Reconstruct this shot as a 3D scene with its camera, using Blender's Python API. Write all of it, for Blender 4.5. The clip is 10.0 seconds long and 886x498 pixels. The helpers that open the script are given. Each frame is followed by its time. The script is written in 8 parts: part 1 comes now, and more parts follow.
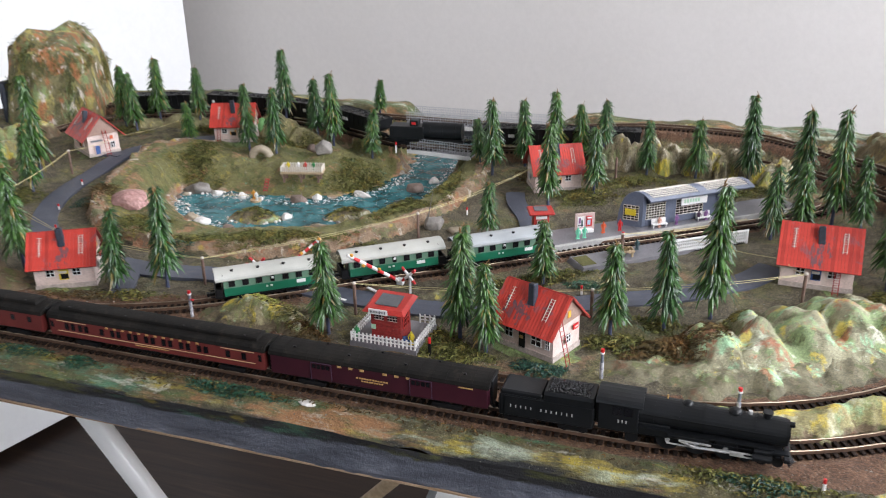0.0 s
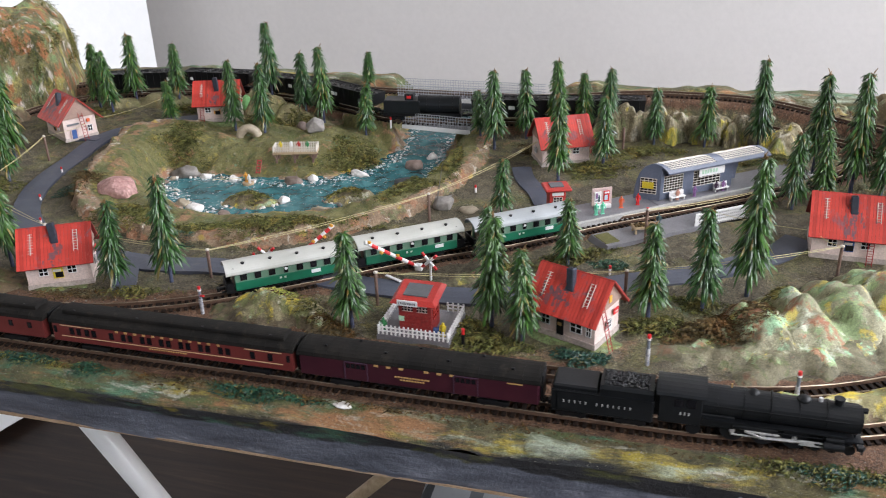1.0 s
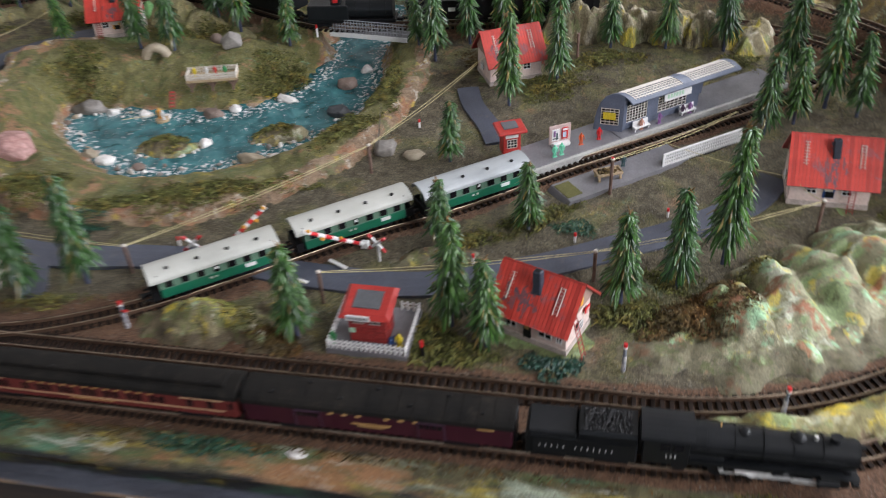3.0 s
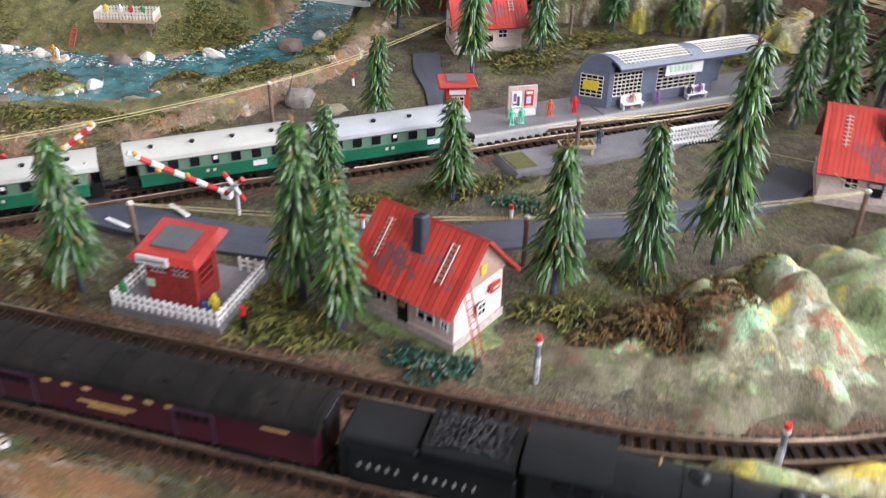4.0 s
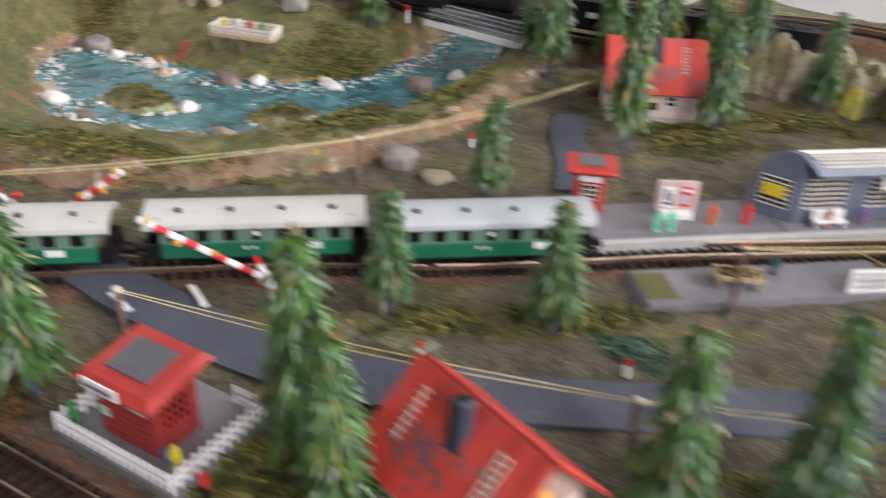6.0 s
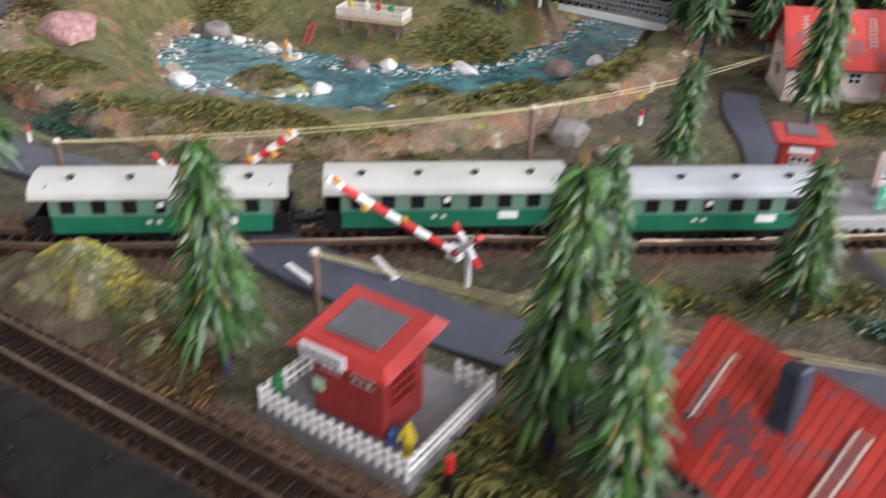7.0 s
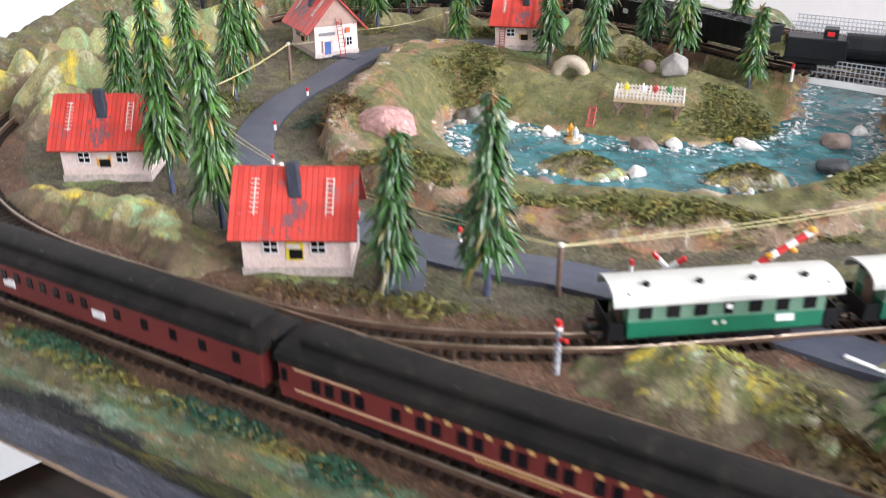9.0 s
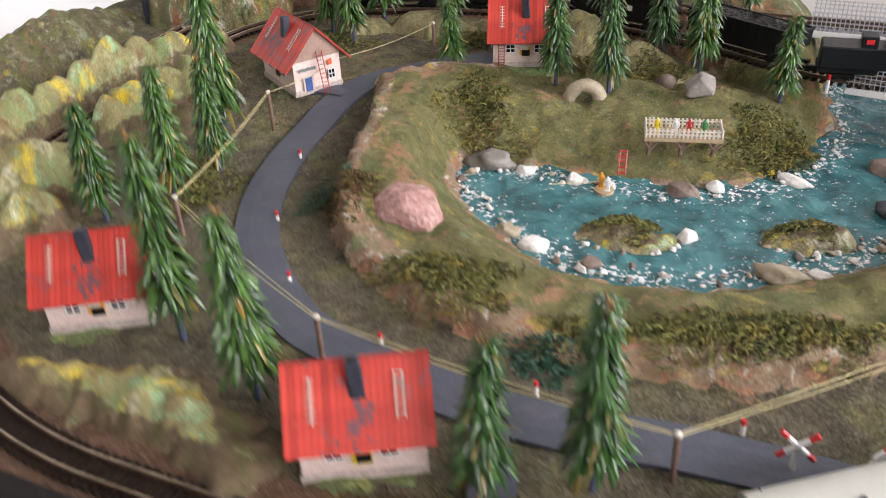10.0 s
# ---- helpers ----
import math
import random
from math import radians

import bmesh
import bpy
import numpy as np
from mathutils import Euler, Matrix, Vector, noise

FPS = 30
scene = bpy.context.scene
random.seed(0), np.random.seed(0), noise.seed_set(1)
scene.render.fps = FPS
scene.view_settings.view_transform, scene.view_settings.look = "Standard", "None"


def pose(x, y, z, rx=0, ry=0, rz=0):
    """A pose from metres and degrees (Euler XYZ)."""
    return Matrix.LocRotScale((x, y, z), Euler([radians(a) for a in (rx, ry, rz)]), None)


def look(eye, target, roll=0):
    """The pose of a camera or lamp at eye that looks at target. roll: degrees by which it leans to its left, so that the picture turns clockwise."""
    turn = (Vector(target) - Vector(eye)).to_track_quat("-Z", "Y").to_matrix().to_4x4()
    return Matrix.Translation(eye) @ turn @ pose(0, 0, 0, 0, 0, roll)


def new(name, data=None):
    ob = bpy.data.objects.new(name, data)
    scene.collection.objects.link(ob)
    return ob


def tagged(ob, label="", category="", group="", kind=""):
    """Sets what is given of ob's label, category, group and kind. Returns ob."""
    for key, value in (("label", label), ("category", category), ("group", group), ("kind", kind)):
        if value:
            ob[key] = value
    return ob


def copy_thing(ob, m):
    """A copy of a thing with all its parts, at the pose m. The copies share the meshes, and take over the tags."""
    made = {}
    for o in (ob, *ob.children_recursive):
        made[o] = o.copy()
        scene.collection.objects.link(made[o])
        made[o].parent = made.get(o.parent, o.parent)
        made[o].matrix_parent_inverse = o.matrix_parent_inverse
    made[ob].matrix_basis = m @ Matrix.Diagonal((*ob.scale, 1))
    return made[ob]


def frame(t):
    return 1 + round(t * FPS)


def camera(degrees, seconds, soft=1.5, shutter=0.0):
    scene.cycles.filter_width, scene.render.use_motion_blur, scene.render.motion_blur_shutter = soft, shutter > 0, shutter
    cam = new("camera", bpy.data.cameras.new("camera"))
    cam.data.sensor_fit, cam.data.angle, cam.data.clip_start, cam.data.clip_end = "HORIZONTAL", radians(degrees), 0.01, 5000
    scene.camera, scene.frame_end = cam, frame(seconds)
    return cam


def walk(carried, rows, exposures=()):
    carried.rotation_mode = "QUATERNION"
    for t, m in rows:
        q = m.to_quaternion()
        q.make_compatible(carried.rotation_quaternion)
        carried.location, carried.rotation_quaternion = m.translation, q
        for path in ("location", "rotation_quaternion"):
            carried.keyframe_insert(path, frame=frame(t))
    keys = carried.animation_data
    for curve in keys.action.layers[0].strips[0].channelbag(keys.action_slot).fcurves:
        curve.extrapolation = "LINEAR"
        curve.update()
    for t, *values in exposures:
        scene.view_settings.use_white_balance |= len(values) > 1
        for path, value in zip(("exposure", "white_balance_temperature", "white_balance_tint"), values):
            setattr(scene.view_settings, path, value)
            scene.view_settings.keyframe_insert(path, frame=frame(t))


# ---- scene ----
cam = camera(53.2, 10.0, soft=1.0, shutter=0.85)
PATH = [
    (0, (0.00467, 0.00629, 0.27387), (-0.29604, 0.87497, -0.11978), -1.01),
    (0.5, (-0.01362, 0.02932, 0.2641), (-0.299, 0.89605, -0.14496), -1.25),
    (1, (-0.04616, 0.02468, 0.2728), (-0.29762, 0.89244, -0.15589), -1.73),
    (1.5, (-0.05663, 0.01512, 0.28391), (-0.28396, 0.88342, -0.15698), -2.22),
    (2, (-0.03115, -0.02882, 0.31882), (-0.22543, 0.84306, -0.13073), -5.18),
    (2.2, (-0.02327, -0.00118, 0.32843), (-0.22602, 0.86016, -0.13739), -5.00),
    (2.5, (-0.05312, 0.06176, 0.3505), (-0.23788, 0.85141, -0.23458), -4.16),
    (2.7, (-0.07703, 0.09117, 0.35951), (-0.24638, 0.84598, -0.27419), -4.59),
    (3.8, (-0.03734, 0.2077, 0.20039), (-0.2398, 1.03214, -0.32811), 1.29),
    (4, (-0.02422, 0.22697, 0.1936), (-0.25108, 1.04601, -0.33337), 1.01),
    (4.5, (-0.01478, 0.26767, 0.19212), (-0.28812, 1.07001, -0.33847), 1.40),
    (5, (-0.00219, 0.31342, 0.17996), (-0.29187, 1.11229, -0.34719), 2.50),
    (5.2, (0.00229, 0.32549, 0.17263), (-0.30351, 1.12461, -0.34495), 2.57),
    (5.5, (0.00305, 0.3346, 0.17474), (-0.34511, 1.11973, -0.33747), 2.87),
    (6, (-0.03473, 0.33895, 0.17559), (-0.43891, 1.0956, -0.33835), 2.91),
    (6.2, (-0.05411, 0.33976, 0.18028), (-0.46834, 1.08896, -0.33654), 3.01),
    (7.3, (-0.10098, 0.31761, 0.12555), (-0.56998, 1.06369, -0.3471), 1.43),
    (7.5, (-0.11444, 0.30195, 0.12236), (-0.5861, 1.05333, -0.33912), 1.49),
    (8, (-0.15453, 0.25508, 0.13723), (-0.62347, 1.01746, -0.30872), 1.19),
    (8.3, (-0.18337, 0.23429, 0.14236), (-0.65278, 1.00124, -0.29519), 0.72),
    (8.5, (-0.20849, 0.22846, 0.1445), (-0.67293, 0.99729, -0.29503), 0.71),
    (9, (-0.24437, 0.23151, 0.15929), (-0.69082, 1.01036, -0.28125), -0.06),
    (9.5, (-0.28466, 0.27218, 0.16481), (-0.69796, 1.05836, -0.29465), -0.63),
    (9.7, (-0.30051, 0.28172, 0.18805), (-0.69765, 1.05841, -0.30087), -1.78),
    (9.9, (-0.32026, 0.28896, 0.20855), (-0.69285, 1.05563, -0.31432), -2.44),
    (10, (-0.32745, 0.29219, 0.2207), (-0.68969, 1.05065, -0.32107), -3.08),
]
EXPOSE = [(0.0, 0.28, 6350, 13), (2.0, 0.18, 6350, 13), (2.5, -0.15, 6350, 13), (4.0, 0.5, 6300, 15), (4.5, 0.28, 6200, 15), (5.5, 0.3, 6200, 15), (6.0, 0.27, 6600, 15), (7.5, 0.46, 6250, 16), (8.5, 1.13, 6200, 15), (9.0, 0.97, 6300, 15), (9.5, 0.5, 6250, 14), (10.0, 0.5, 6800, 17)]
walk(cam, [(t, look(eye, target, roll)) for t, eye, target, roll in PATH], EXPOSE)

# ---- daylight: two windows in the wall to the right, added fill behind ----
world = bpy.data.worlds.new("world")
scene.world = world
world.use_nodes = True
sky = world.node_tree.nodes.new("ShaderNodeTexSky")
sky.sky_type, sky.sun_disc, sky.sun_elevation, sky.sun_rotation = "NISHITA", False, radians(40), radians(120)
world.node_tree.links.new(sky.outputs[0], world.node_tree.nodes["Background"].inputs[0])
world.node_tree.nodes["Background"].inputs[1].default_value = 0.12


def window_light(name, eye, target, w, h, power, tone):
    lamp = bpy.data.lights.new(name, "AREA")
    lamp.shape, lamp.size, lamp.size_y, lamp.energy, lamp.color = "RECTANGLE", w, h, power, tone
    new(name, lamp).matrix_world = look(eye, target)


window_light("front_window_daylight", (1.36, -0.55, 1.0), (-0.15, 0.6, 0.0), 0.8, 0.95, 31, (0.97, 0.98, 1.0))
window_light("window_daylight", (1.36, 0.92, 0.86), (0.0, 0.62, 0.2), 1.2, 1.1, 43, (0.93, 0.96, 1.0))
# added fill light from behind, brightens the faces towards the camera
window_light("rear_fill_light", (-0.6, -1.56, 0.45), (-0.45, 0.4, 0.05), 1.2, 1.05, 2, (0.94, 0.98, 1.0))


# ---- materials ----
def tree_of(name):
    m = bpy.data.materials.new(name)
    m.use_nodes = True
    nt = m.node_tree
    return m, nt, nt.nodes["Principled BSDF"]


def add(nt, kind, **values):
    n = nt.nodes.new(kind)
    for k, v in values.items():
        if k in n.inputs:
            n.inputs[k].default_value = v
    return n


def noise_of(nt, coords, scale, detail=4.0, rough=0.6, warp=0.0):
    n = add(nt, "ShaderNodeTexNoise", Scale=scale, Detail=detail, Roughness=rough, Distortion=warp)
    nt.links.new(coords, n.inputs["Vector"])
    return n.outputs["Fac"]


def ramp(nt, fac, stops):
    r = nt.nodes.new("ShaderNodeValToRGB")
    e = r.color_ramp.elements
    while len(e) < len(stops):
        e.new(0.5)
    for el, (p, c) in zip(e, stops):
        el.position, el.color = p, (*c, 1)
    nt.links.new(fac, r.inputs[0])
    return r.outputs[0]


def mix(nt, fac, a, b, blend="MIX"):
    n = nt.nodes.new("ShaderNodeMix")
    n.data_type, n.blend_type = "RGBA", blend
    for s, v in ((n.inputs[0], fac), (n.inputs[6], a), (n.inputs[7], b)):
        if isinstance(v, (int, float)):
            s.default_value = v
        elif isinstance(v, tuple):
            s.default_value = (*v, 1)
        else:
            nt.links.new(v, s)
    return n.outputs[2]


def math_of(nt, op, a, b=0.0, clamp=False):
    n = nt.nodes.new("ShaderNodeMath")
    n.operation, n.use_clamp = op, clamp
    for s, v in ((n.inputs[0], a), (n.inputs[1], b)):
        if isinstance(v, (int, float)):
            s.default_value = v
        else:
            nt.links.new(v, s)
    return n.outputs[0]


def bump_of(nt, bsdf, height, distance, strength=1.0):
    b = add(nt, "ShaderNodeBump", Strength=strength, Distance=distance)
    nt.links.new(height, b.inputs["Height"])
    nt.links.new(b.outputs[0], bsdf.inputs["Normal"])


def surface(name, a, b, scale=60.0, rough=0.6, bump=0.0002, fine=900.0, metal=0.0, vary=0.25, dirt=None, spread=0.35, each=0.0, spec=0.5):
    """A surface of two tones at one scale, grain at a finer one, and dirt."""
    m, nt, bsdf = tree_of(name)
    co = nt.nodes.new("ShaderNodeTexCoord").outputs["Object"]
    big = noise_of(nt, co, scale, 5)
    small = noise_of(nt, co, fine, 3)
    col = ramp(nt, big, [(0.5 - spread / 2, a), (0.5 + spread / 2, b)])
    grain = ramp(nt, small, [(0.25, (1 - vary,) * 3), (0.75, (1 + vary * 0.4,) * 3)])
    col = mix(nt, 1.0, col, grain, "MULTIPLY")
    if dirt:
        spot = ramp(nt, noise_of(nt, co, scale * 3.1, 6, 0.7), [(0.55, (0, 0, 0)), (0.72, (1, 1, 1))])
        col = mix(nt, math_of(nt, "MULTIPLY", spot, 0.6), col, dirt)
    if each:
        rnd = nt.nodes.new("ShaderNodeObjectInfo").outputs["Random"]
        col = mix(nt, 1.0, col, ramp(nt, rnd, [(0, (1 - each,) * 3), (1, (1 + each * 0.3,) * 3)]), "MULTIPLY")
    nt.links.new(col, bsdf.inputs["Base Color"])
    bsdf.inputs["Roughness"].default_value, bsdf.inputs["Metallic"].default_value = rough, metal
    bsdf.inputs["Specular IOR Level"].default_value = spec
    if bump:
        bump_of(nt, bsdf, small, bump, 0.7)
    return m


def shifted(nt, co, off, stretch=(1.0, 1.0, 1.0)):
    m = add(nt, "ShaderNodeMapping", Location=(off, off * 0.7, off * 1.3), Scale=stretch)
    nt.links.new(co, m.inputs["Vector"])
    return m.outputs[0]


def dabs(nt, co, col, layers, stretch=(1.0, 1.0, 1.0), soft_edge=0.06):
    """Brushes dabs of colour over col: each of (colour, scale, threshold, cover)."""
    for i, (tone, scale, cut, cover) in enumerate(layers):
        n = noise_of(nt, shifted(nt, co, 1.7 * i + 0.4, stretch), scale, 6, 0.68, 0.25)
        m = ramp(nt, n, [(cut, (0, 0, 0)), (cut + soft_edge, (1, 1, 1))])
        col = mix(nt, math_of(nt, "MULTIPLY", m, cover), col, tone)
    return col


def painted(name, low, high, layers, rough=0.7, bump=0.0016, scale=80.0, stretch=(1.0, 1.0, 0.45), grain=0.5, dab=1.15, edge=0.075, foot=None):
    """Plaster, brushed with dabs of many colours over a speckled ground."""
    m, nt, bsdf = tree_of(name)
    co = nt.nodes.new("ShaderNodeTexCoord").outputs["Object"]
    col = ramp(nt, noise_of(nt, co, scale, 6, 0.7), [(0.32, low), (0.68, high)])
    col = dabs(nt, co, col, [(tone, size * dab, cut, cover) for tone, size, cut, cover in layers], stretch, edge)
    col = dabs(nt, co, col, [((0.62, 0.6, 0.48), 330, 0.62, 0.35), ((0.07, 0.055, 0.035), 290, 0.6, 0.4)], (1.0, 1.0, 0.3))
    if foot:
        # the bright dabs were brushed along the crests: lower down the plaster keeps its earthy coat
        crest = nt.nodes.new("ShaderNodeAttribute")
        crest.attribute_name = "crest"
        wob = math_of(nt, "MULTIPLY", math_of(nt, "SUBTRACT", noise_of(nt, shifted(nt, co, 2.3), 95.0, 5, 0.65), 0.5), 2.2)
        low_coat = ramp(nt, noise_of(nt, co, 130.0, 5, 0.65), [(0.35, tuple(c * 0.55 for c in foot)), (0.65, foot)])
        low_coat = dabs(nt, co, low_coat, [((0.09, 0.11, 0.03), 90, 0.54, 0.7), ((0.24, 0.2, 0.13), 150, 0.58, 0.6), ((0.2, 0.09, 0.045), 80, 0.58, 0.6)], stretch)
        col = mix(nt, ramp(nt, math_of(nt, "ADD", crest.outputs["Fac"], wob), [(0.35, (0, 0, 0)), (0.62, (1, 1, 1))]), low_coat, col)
    fine = noise_of(nt, co, 700.0, 5, 0.75)
    grit = noise_of(nt, co, 1700.0, 3, 0.7)
    col = mix(nt, 1.0, col, ramp(nt, fine, [(0.3, (1 - grain,) * 3), (0.52, (1.0,) * 3), (0.72, (1.3,) * 3)]), "MULTIPLY")
    col = mix(nt, 1.0, col, ramp(nt, grit, [(0.32, (0.68,) * 3), (0.5, (1.0,) * 3), (0.68, (1.3,) * 3)]), "MULTIPLY")
    nt.links.new(col, bsdf.inputs["Base Color"])
    bsdf.inputs["Roughness"].default_value = rough
    bump_of(nt, bsdf, math_of(nt, "ADD", noise_of(nt, co, 170.0, 5, 0.7), math_of(nt, "MULTIPLY", fine, 0.45)), bump, 1.0)
    return m




def ground_material():
    m, nt, bsdf = tree_of("scenic_ground")
    co = nt.nodes.new("ShaderNodeTexCoord").outputs["Object"]

    def mask(name):
        n = nt.nodes.new("ShaderNodeAttribute")
        n.attribute_name = name
        return n.outputs["Fac"]
    fine = noise_of(nt, co, 650.0, 4, 0.75)
    mid = noise_of(nt, co, 110.0, 5, 0.65, 0.5)
    big = noise_of(nt, co, 26.0, 4, 0.6, 0.4)
    gravel = mix(nt, ramp(nt, mid, [(0.35, (0, 0, 0)), (0.65, (1, 1, 1))]), (0.07, 0.058, 0.035), (0.165, 0.138, 0.088))
    green = ramp(nt, mid, [(0.3, (0.105, 0.098, 0.036)), (0.5, (0.172, 0.162, 0.055)), (0.66, (0.22, 0.2, 0.075)), (0.8, (0.27, 0.175, 0.095))])
    green = dabs(nt, co, green, [((0.38, 0.2, 0.11), 44, 0.555, 0.8), ((0.36, 0.29, 0.06), 70, 0.58, 0.7), ((0.15, 0.3, 0.19), 62, 0.61, 0.6), ((0.10, 0.12, 0.035), 60, 0.52, 0.7), ((0.36, 0.32, 0.25), 171, 0.64, 0.6), ((0.05, 0.042, 0.02), 142, 0.58, 0.6)])
    soil = ramp(nt, mid, [(0.3, (0.085, 0.043, 0.024)), (0.6, (0.178, 0.093, 0.051)), (0.8, (0.24, 0.145, 0.088))])
    paint = ramp(nt, mid, [(0.3, (0.05, 0.048, 0.026)), (0.7, (0.2, 0.17, 0.08))])
    paint = dabs(nt, co, paint, [((0.1, 0.15, 0.05), 50, 0.49, 0.75), ((0.54, 0.42, 0.06), 46, 0.565, 0.8), ((0.44, 0.5, 0.38), 60, 0.535, 0.85), ((0.42, 0.2, 0.09), 52, 0.54, 0.8), ((0.09, 0.25, 0.15), 55, 0.56, 0.8), ((0.66, 0.63, 0.54), 80, 0.58, 0.85)], (0.28, 1.0, 1.0), 0.1)
    place = nt.nodes.new("ShaderNodeSeparateXYZ")
    nt.links.new(co, place.inputs[0])
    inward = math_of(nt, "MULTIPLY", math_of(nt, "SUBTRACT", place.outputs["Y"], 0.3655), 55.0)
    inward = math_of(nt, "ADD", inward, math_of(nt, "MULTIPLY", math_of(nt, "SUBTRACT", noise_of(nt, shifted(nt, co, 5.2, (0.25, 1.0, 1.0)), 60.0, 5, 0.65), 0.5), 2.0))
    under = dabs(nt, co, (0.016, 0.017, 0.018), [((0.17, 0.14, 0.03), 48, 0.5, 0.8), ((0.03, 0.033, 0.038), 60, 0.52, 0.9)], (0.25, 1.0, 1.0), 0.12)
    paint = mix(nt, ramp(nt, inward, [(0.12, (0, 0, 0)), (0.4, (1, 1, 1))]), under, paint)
    rock = ramp(nt, noise_of(nt, co, 75.0, 6, 0.7, 0.4), [(0.3, (0.17, 0.105, 0.065)), (0.55, (0.36, 0.25, 0.16)), (0.75, (0.44, 0.34, 0.235))])
    rock = dabs(nt, co, rock, [((0.42, 0.19, 0.1), 70, 0.53, 0.75), ((0.6, 0.44, 0.1), 60, 0.57, 0.8), ((0.16, 0.19, 0.08), 60, 0.54, 0.7), ((0.66, 0.6, 0.5), 95, 0.57, 0.8), ((0.06, 0.045, 0.027), 133, 0.6, 0.6)])
    wob = math_of(nt, "MULTIPLY", math_of(nt, "SUBTRACT", mid, 0.5), 0.9)

    def soft(name):
        return ramp(nt, math_of(nt, "ADD", mask(name), wob), [(0.4, (0, 0, 0)), (0.6, (1, 1, 1))])
    patch = ramp(nt, big, [(0.48, (0, 0, 0)), (0.6, (1, 1, 1))])
    col = mix(nt, math_of(nt, "MULTIPLY", patch, 0.6), gravel, green)
    col = mix(nt, soft("grass"), col, green)
    col = mix(nt, soft("rock"), col, rock)
    col = mix(nt, soft("paint"), col, paint)
    col = mix(nt, soft("soil"), col, soil)
    grit = noise_of(nt, co, 1500.0, 3, 0.75)
    coarse = math_of(nt, "SUBTRACT", 1.0, math_of(nt, "MULTIPLY", math_of(nt, "MAXIMUM", soft("grass"), soft("paint")), 0.6))
    col = mix(nt, coarse, col, ramp(nt, fine, [(0.3, (0.32,) * 3), (0.5, (0.95,) * 3), (0.7, (1.6,) * 3)]), "MULTIPLY")
    col = mix(nt, coarse, col, ramp(nt, grit, [(0.3, (0.4,) * 3), (0.5, (1.0,) * 3), (0.7, (1.75,) * 3)]), "MULTIPLY")
    dots = ramp(nt, noise_of(nt, co, 850.0, 2, 0.5), [(0.67, (0, 0, 0)), (0.7, (1, 1, 1))])
    col = mix(nt, math_of(nt, "MULTIPLY", dots, 0.5), col, (0.45, 0.42, 0.34))
    foam = math_of(nt, "MULTIPLY", soft("foam"), ramp(nt, noise_of(nt, co, 230.0, 5, 0.75), [(0.5, (0, 0, 0)), (0.57, (1, 1, 1))]))
    col = mix(nt, math_of(nt, "MULTIPLY", foam, 0.8), col, (0.5, 0.5, 0.48))
    nt.links.new(col, bsdf.inputs["Base Color"])
    bsdf.inputs["Roughness"].default_value = 0.85
    bump_of(nt, bsdf, math_of(nt, "ADD", math_of(nt, "ADD", fine, math_of(nt, "MULTIPLY", grit, 0.45)), math_of(nt, "MULTIPLY", mid, 0.8)), 0.0022, 1.0)
    return m


def water_material():
    m, nt, bsdf = tree_of("painted_water")
    co = nt.nodes.new("ShaderNodeTexCoord").outputs["Object"]
    n = noise_of(nt, co, 55.0, 5, 0.65, 0.8)
    col = ramp(nt, n, [(0.3, (0.014, 0.055, 0.063)), (0.5, (0.03, 0.125, 0.14)), (0.7, (0.065, 0.21, 0.225))])
    flecks = ramp(nt, noise_of(nt, co, 420.0, 3, 0.6), [(0.66, (0, 0, 0)), (0.7, (1, 1, 1))])
    rapid = ramp(nt, noise_of(nt, co, 30.0, 3), [(0.46, (0.03,) * 3), (0.64, (1,) * 3)])
    col = mix(nt, math_of(nt, "MULTIPLY", flecks, rapid), col, (0.72, 0.76, 0.77))
    shore = nt.nodes.new("ShaderNodeAttribute")
    shore.attribute_name = "shore"
    froth = ramp(nt, math_of(nt, "ADD", noise_of(nt, shifted(nt, co, 3.1), 300.0, 5, 0.7), math_of(nt, "MULTIPLY", shore.outputs["Fac"], 0.11)), [(0.64, (0, 0, 0)), (0.68, (1, 1, 1))])
    col = mix(nt, math_of(nt, "MULTIPLY", froth, 0.9), col, (0.7, 0.73, 0.74))
    nt.links.new(col, bsdf.inputs["Base Color"])
    bsdf.inputs["Roughness"].default_value = 0.22
    bump_of(nt, bsdf, noise_of(nt, co, 190.0, 4), 0.0008, 0.6)
    return m


def needle_material(name, dark, light, gloss=0.36):
    m, nt, bsdf = tree_of(name)
    geo = nt.nodes.new("ShaderNodeNewGeometry").outputs["Random Per Island"]
    col = ramp(nt, geo, [(0.0, dark), (0.55, light), (0.9, tuple(min(1, c * 1.4) for c in light)), (0.94, (0.2, 0.13, 0.03)), (1.0, (0.26, 0.24, 0.1))])
    rnd = nt.nodes.new("ShaderNodeObjectInfo").outputs["Random"]
    col = mix(nt, 1.0, col, ramp(nt, rnd, [(0, (0.7, 0.8, 0.85)), (1, (1.15, 1.1, 0.9))]), "MULTIPLY")
    nt.links.new(col, bsdf.inputs["Base Color"])
    bsdf.inputs["Roughness"].default_value = gloss
    return m


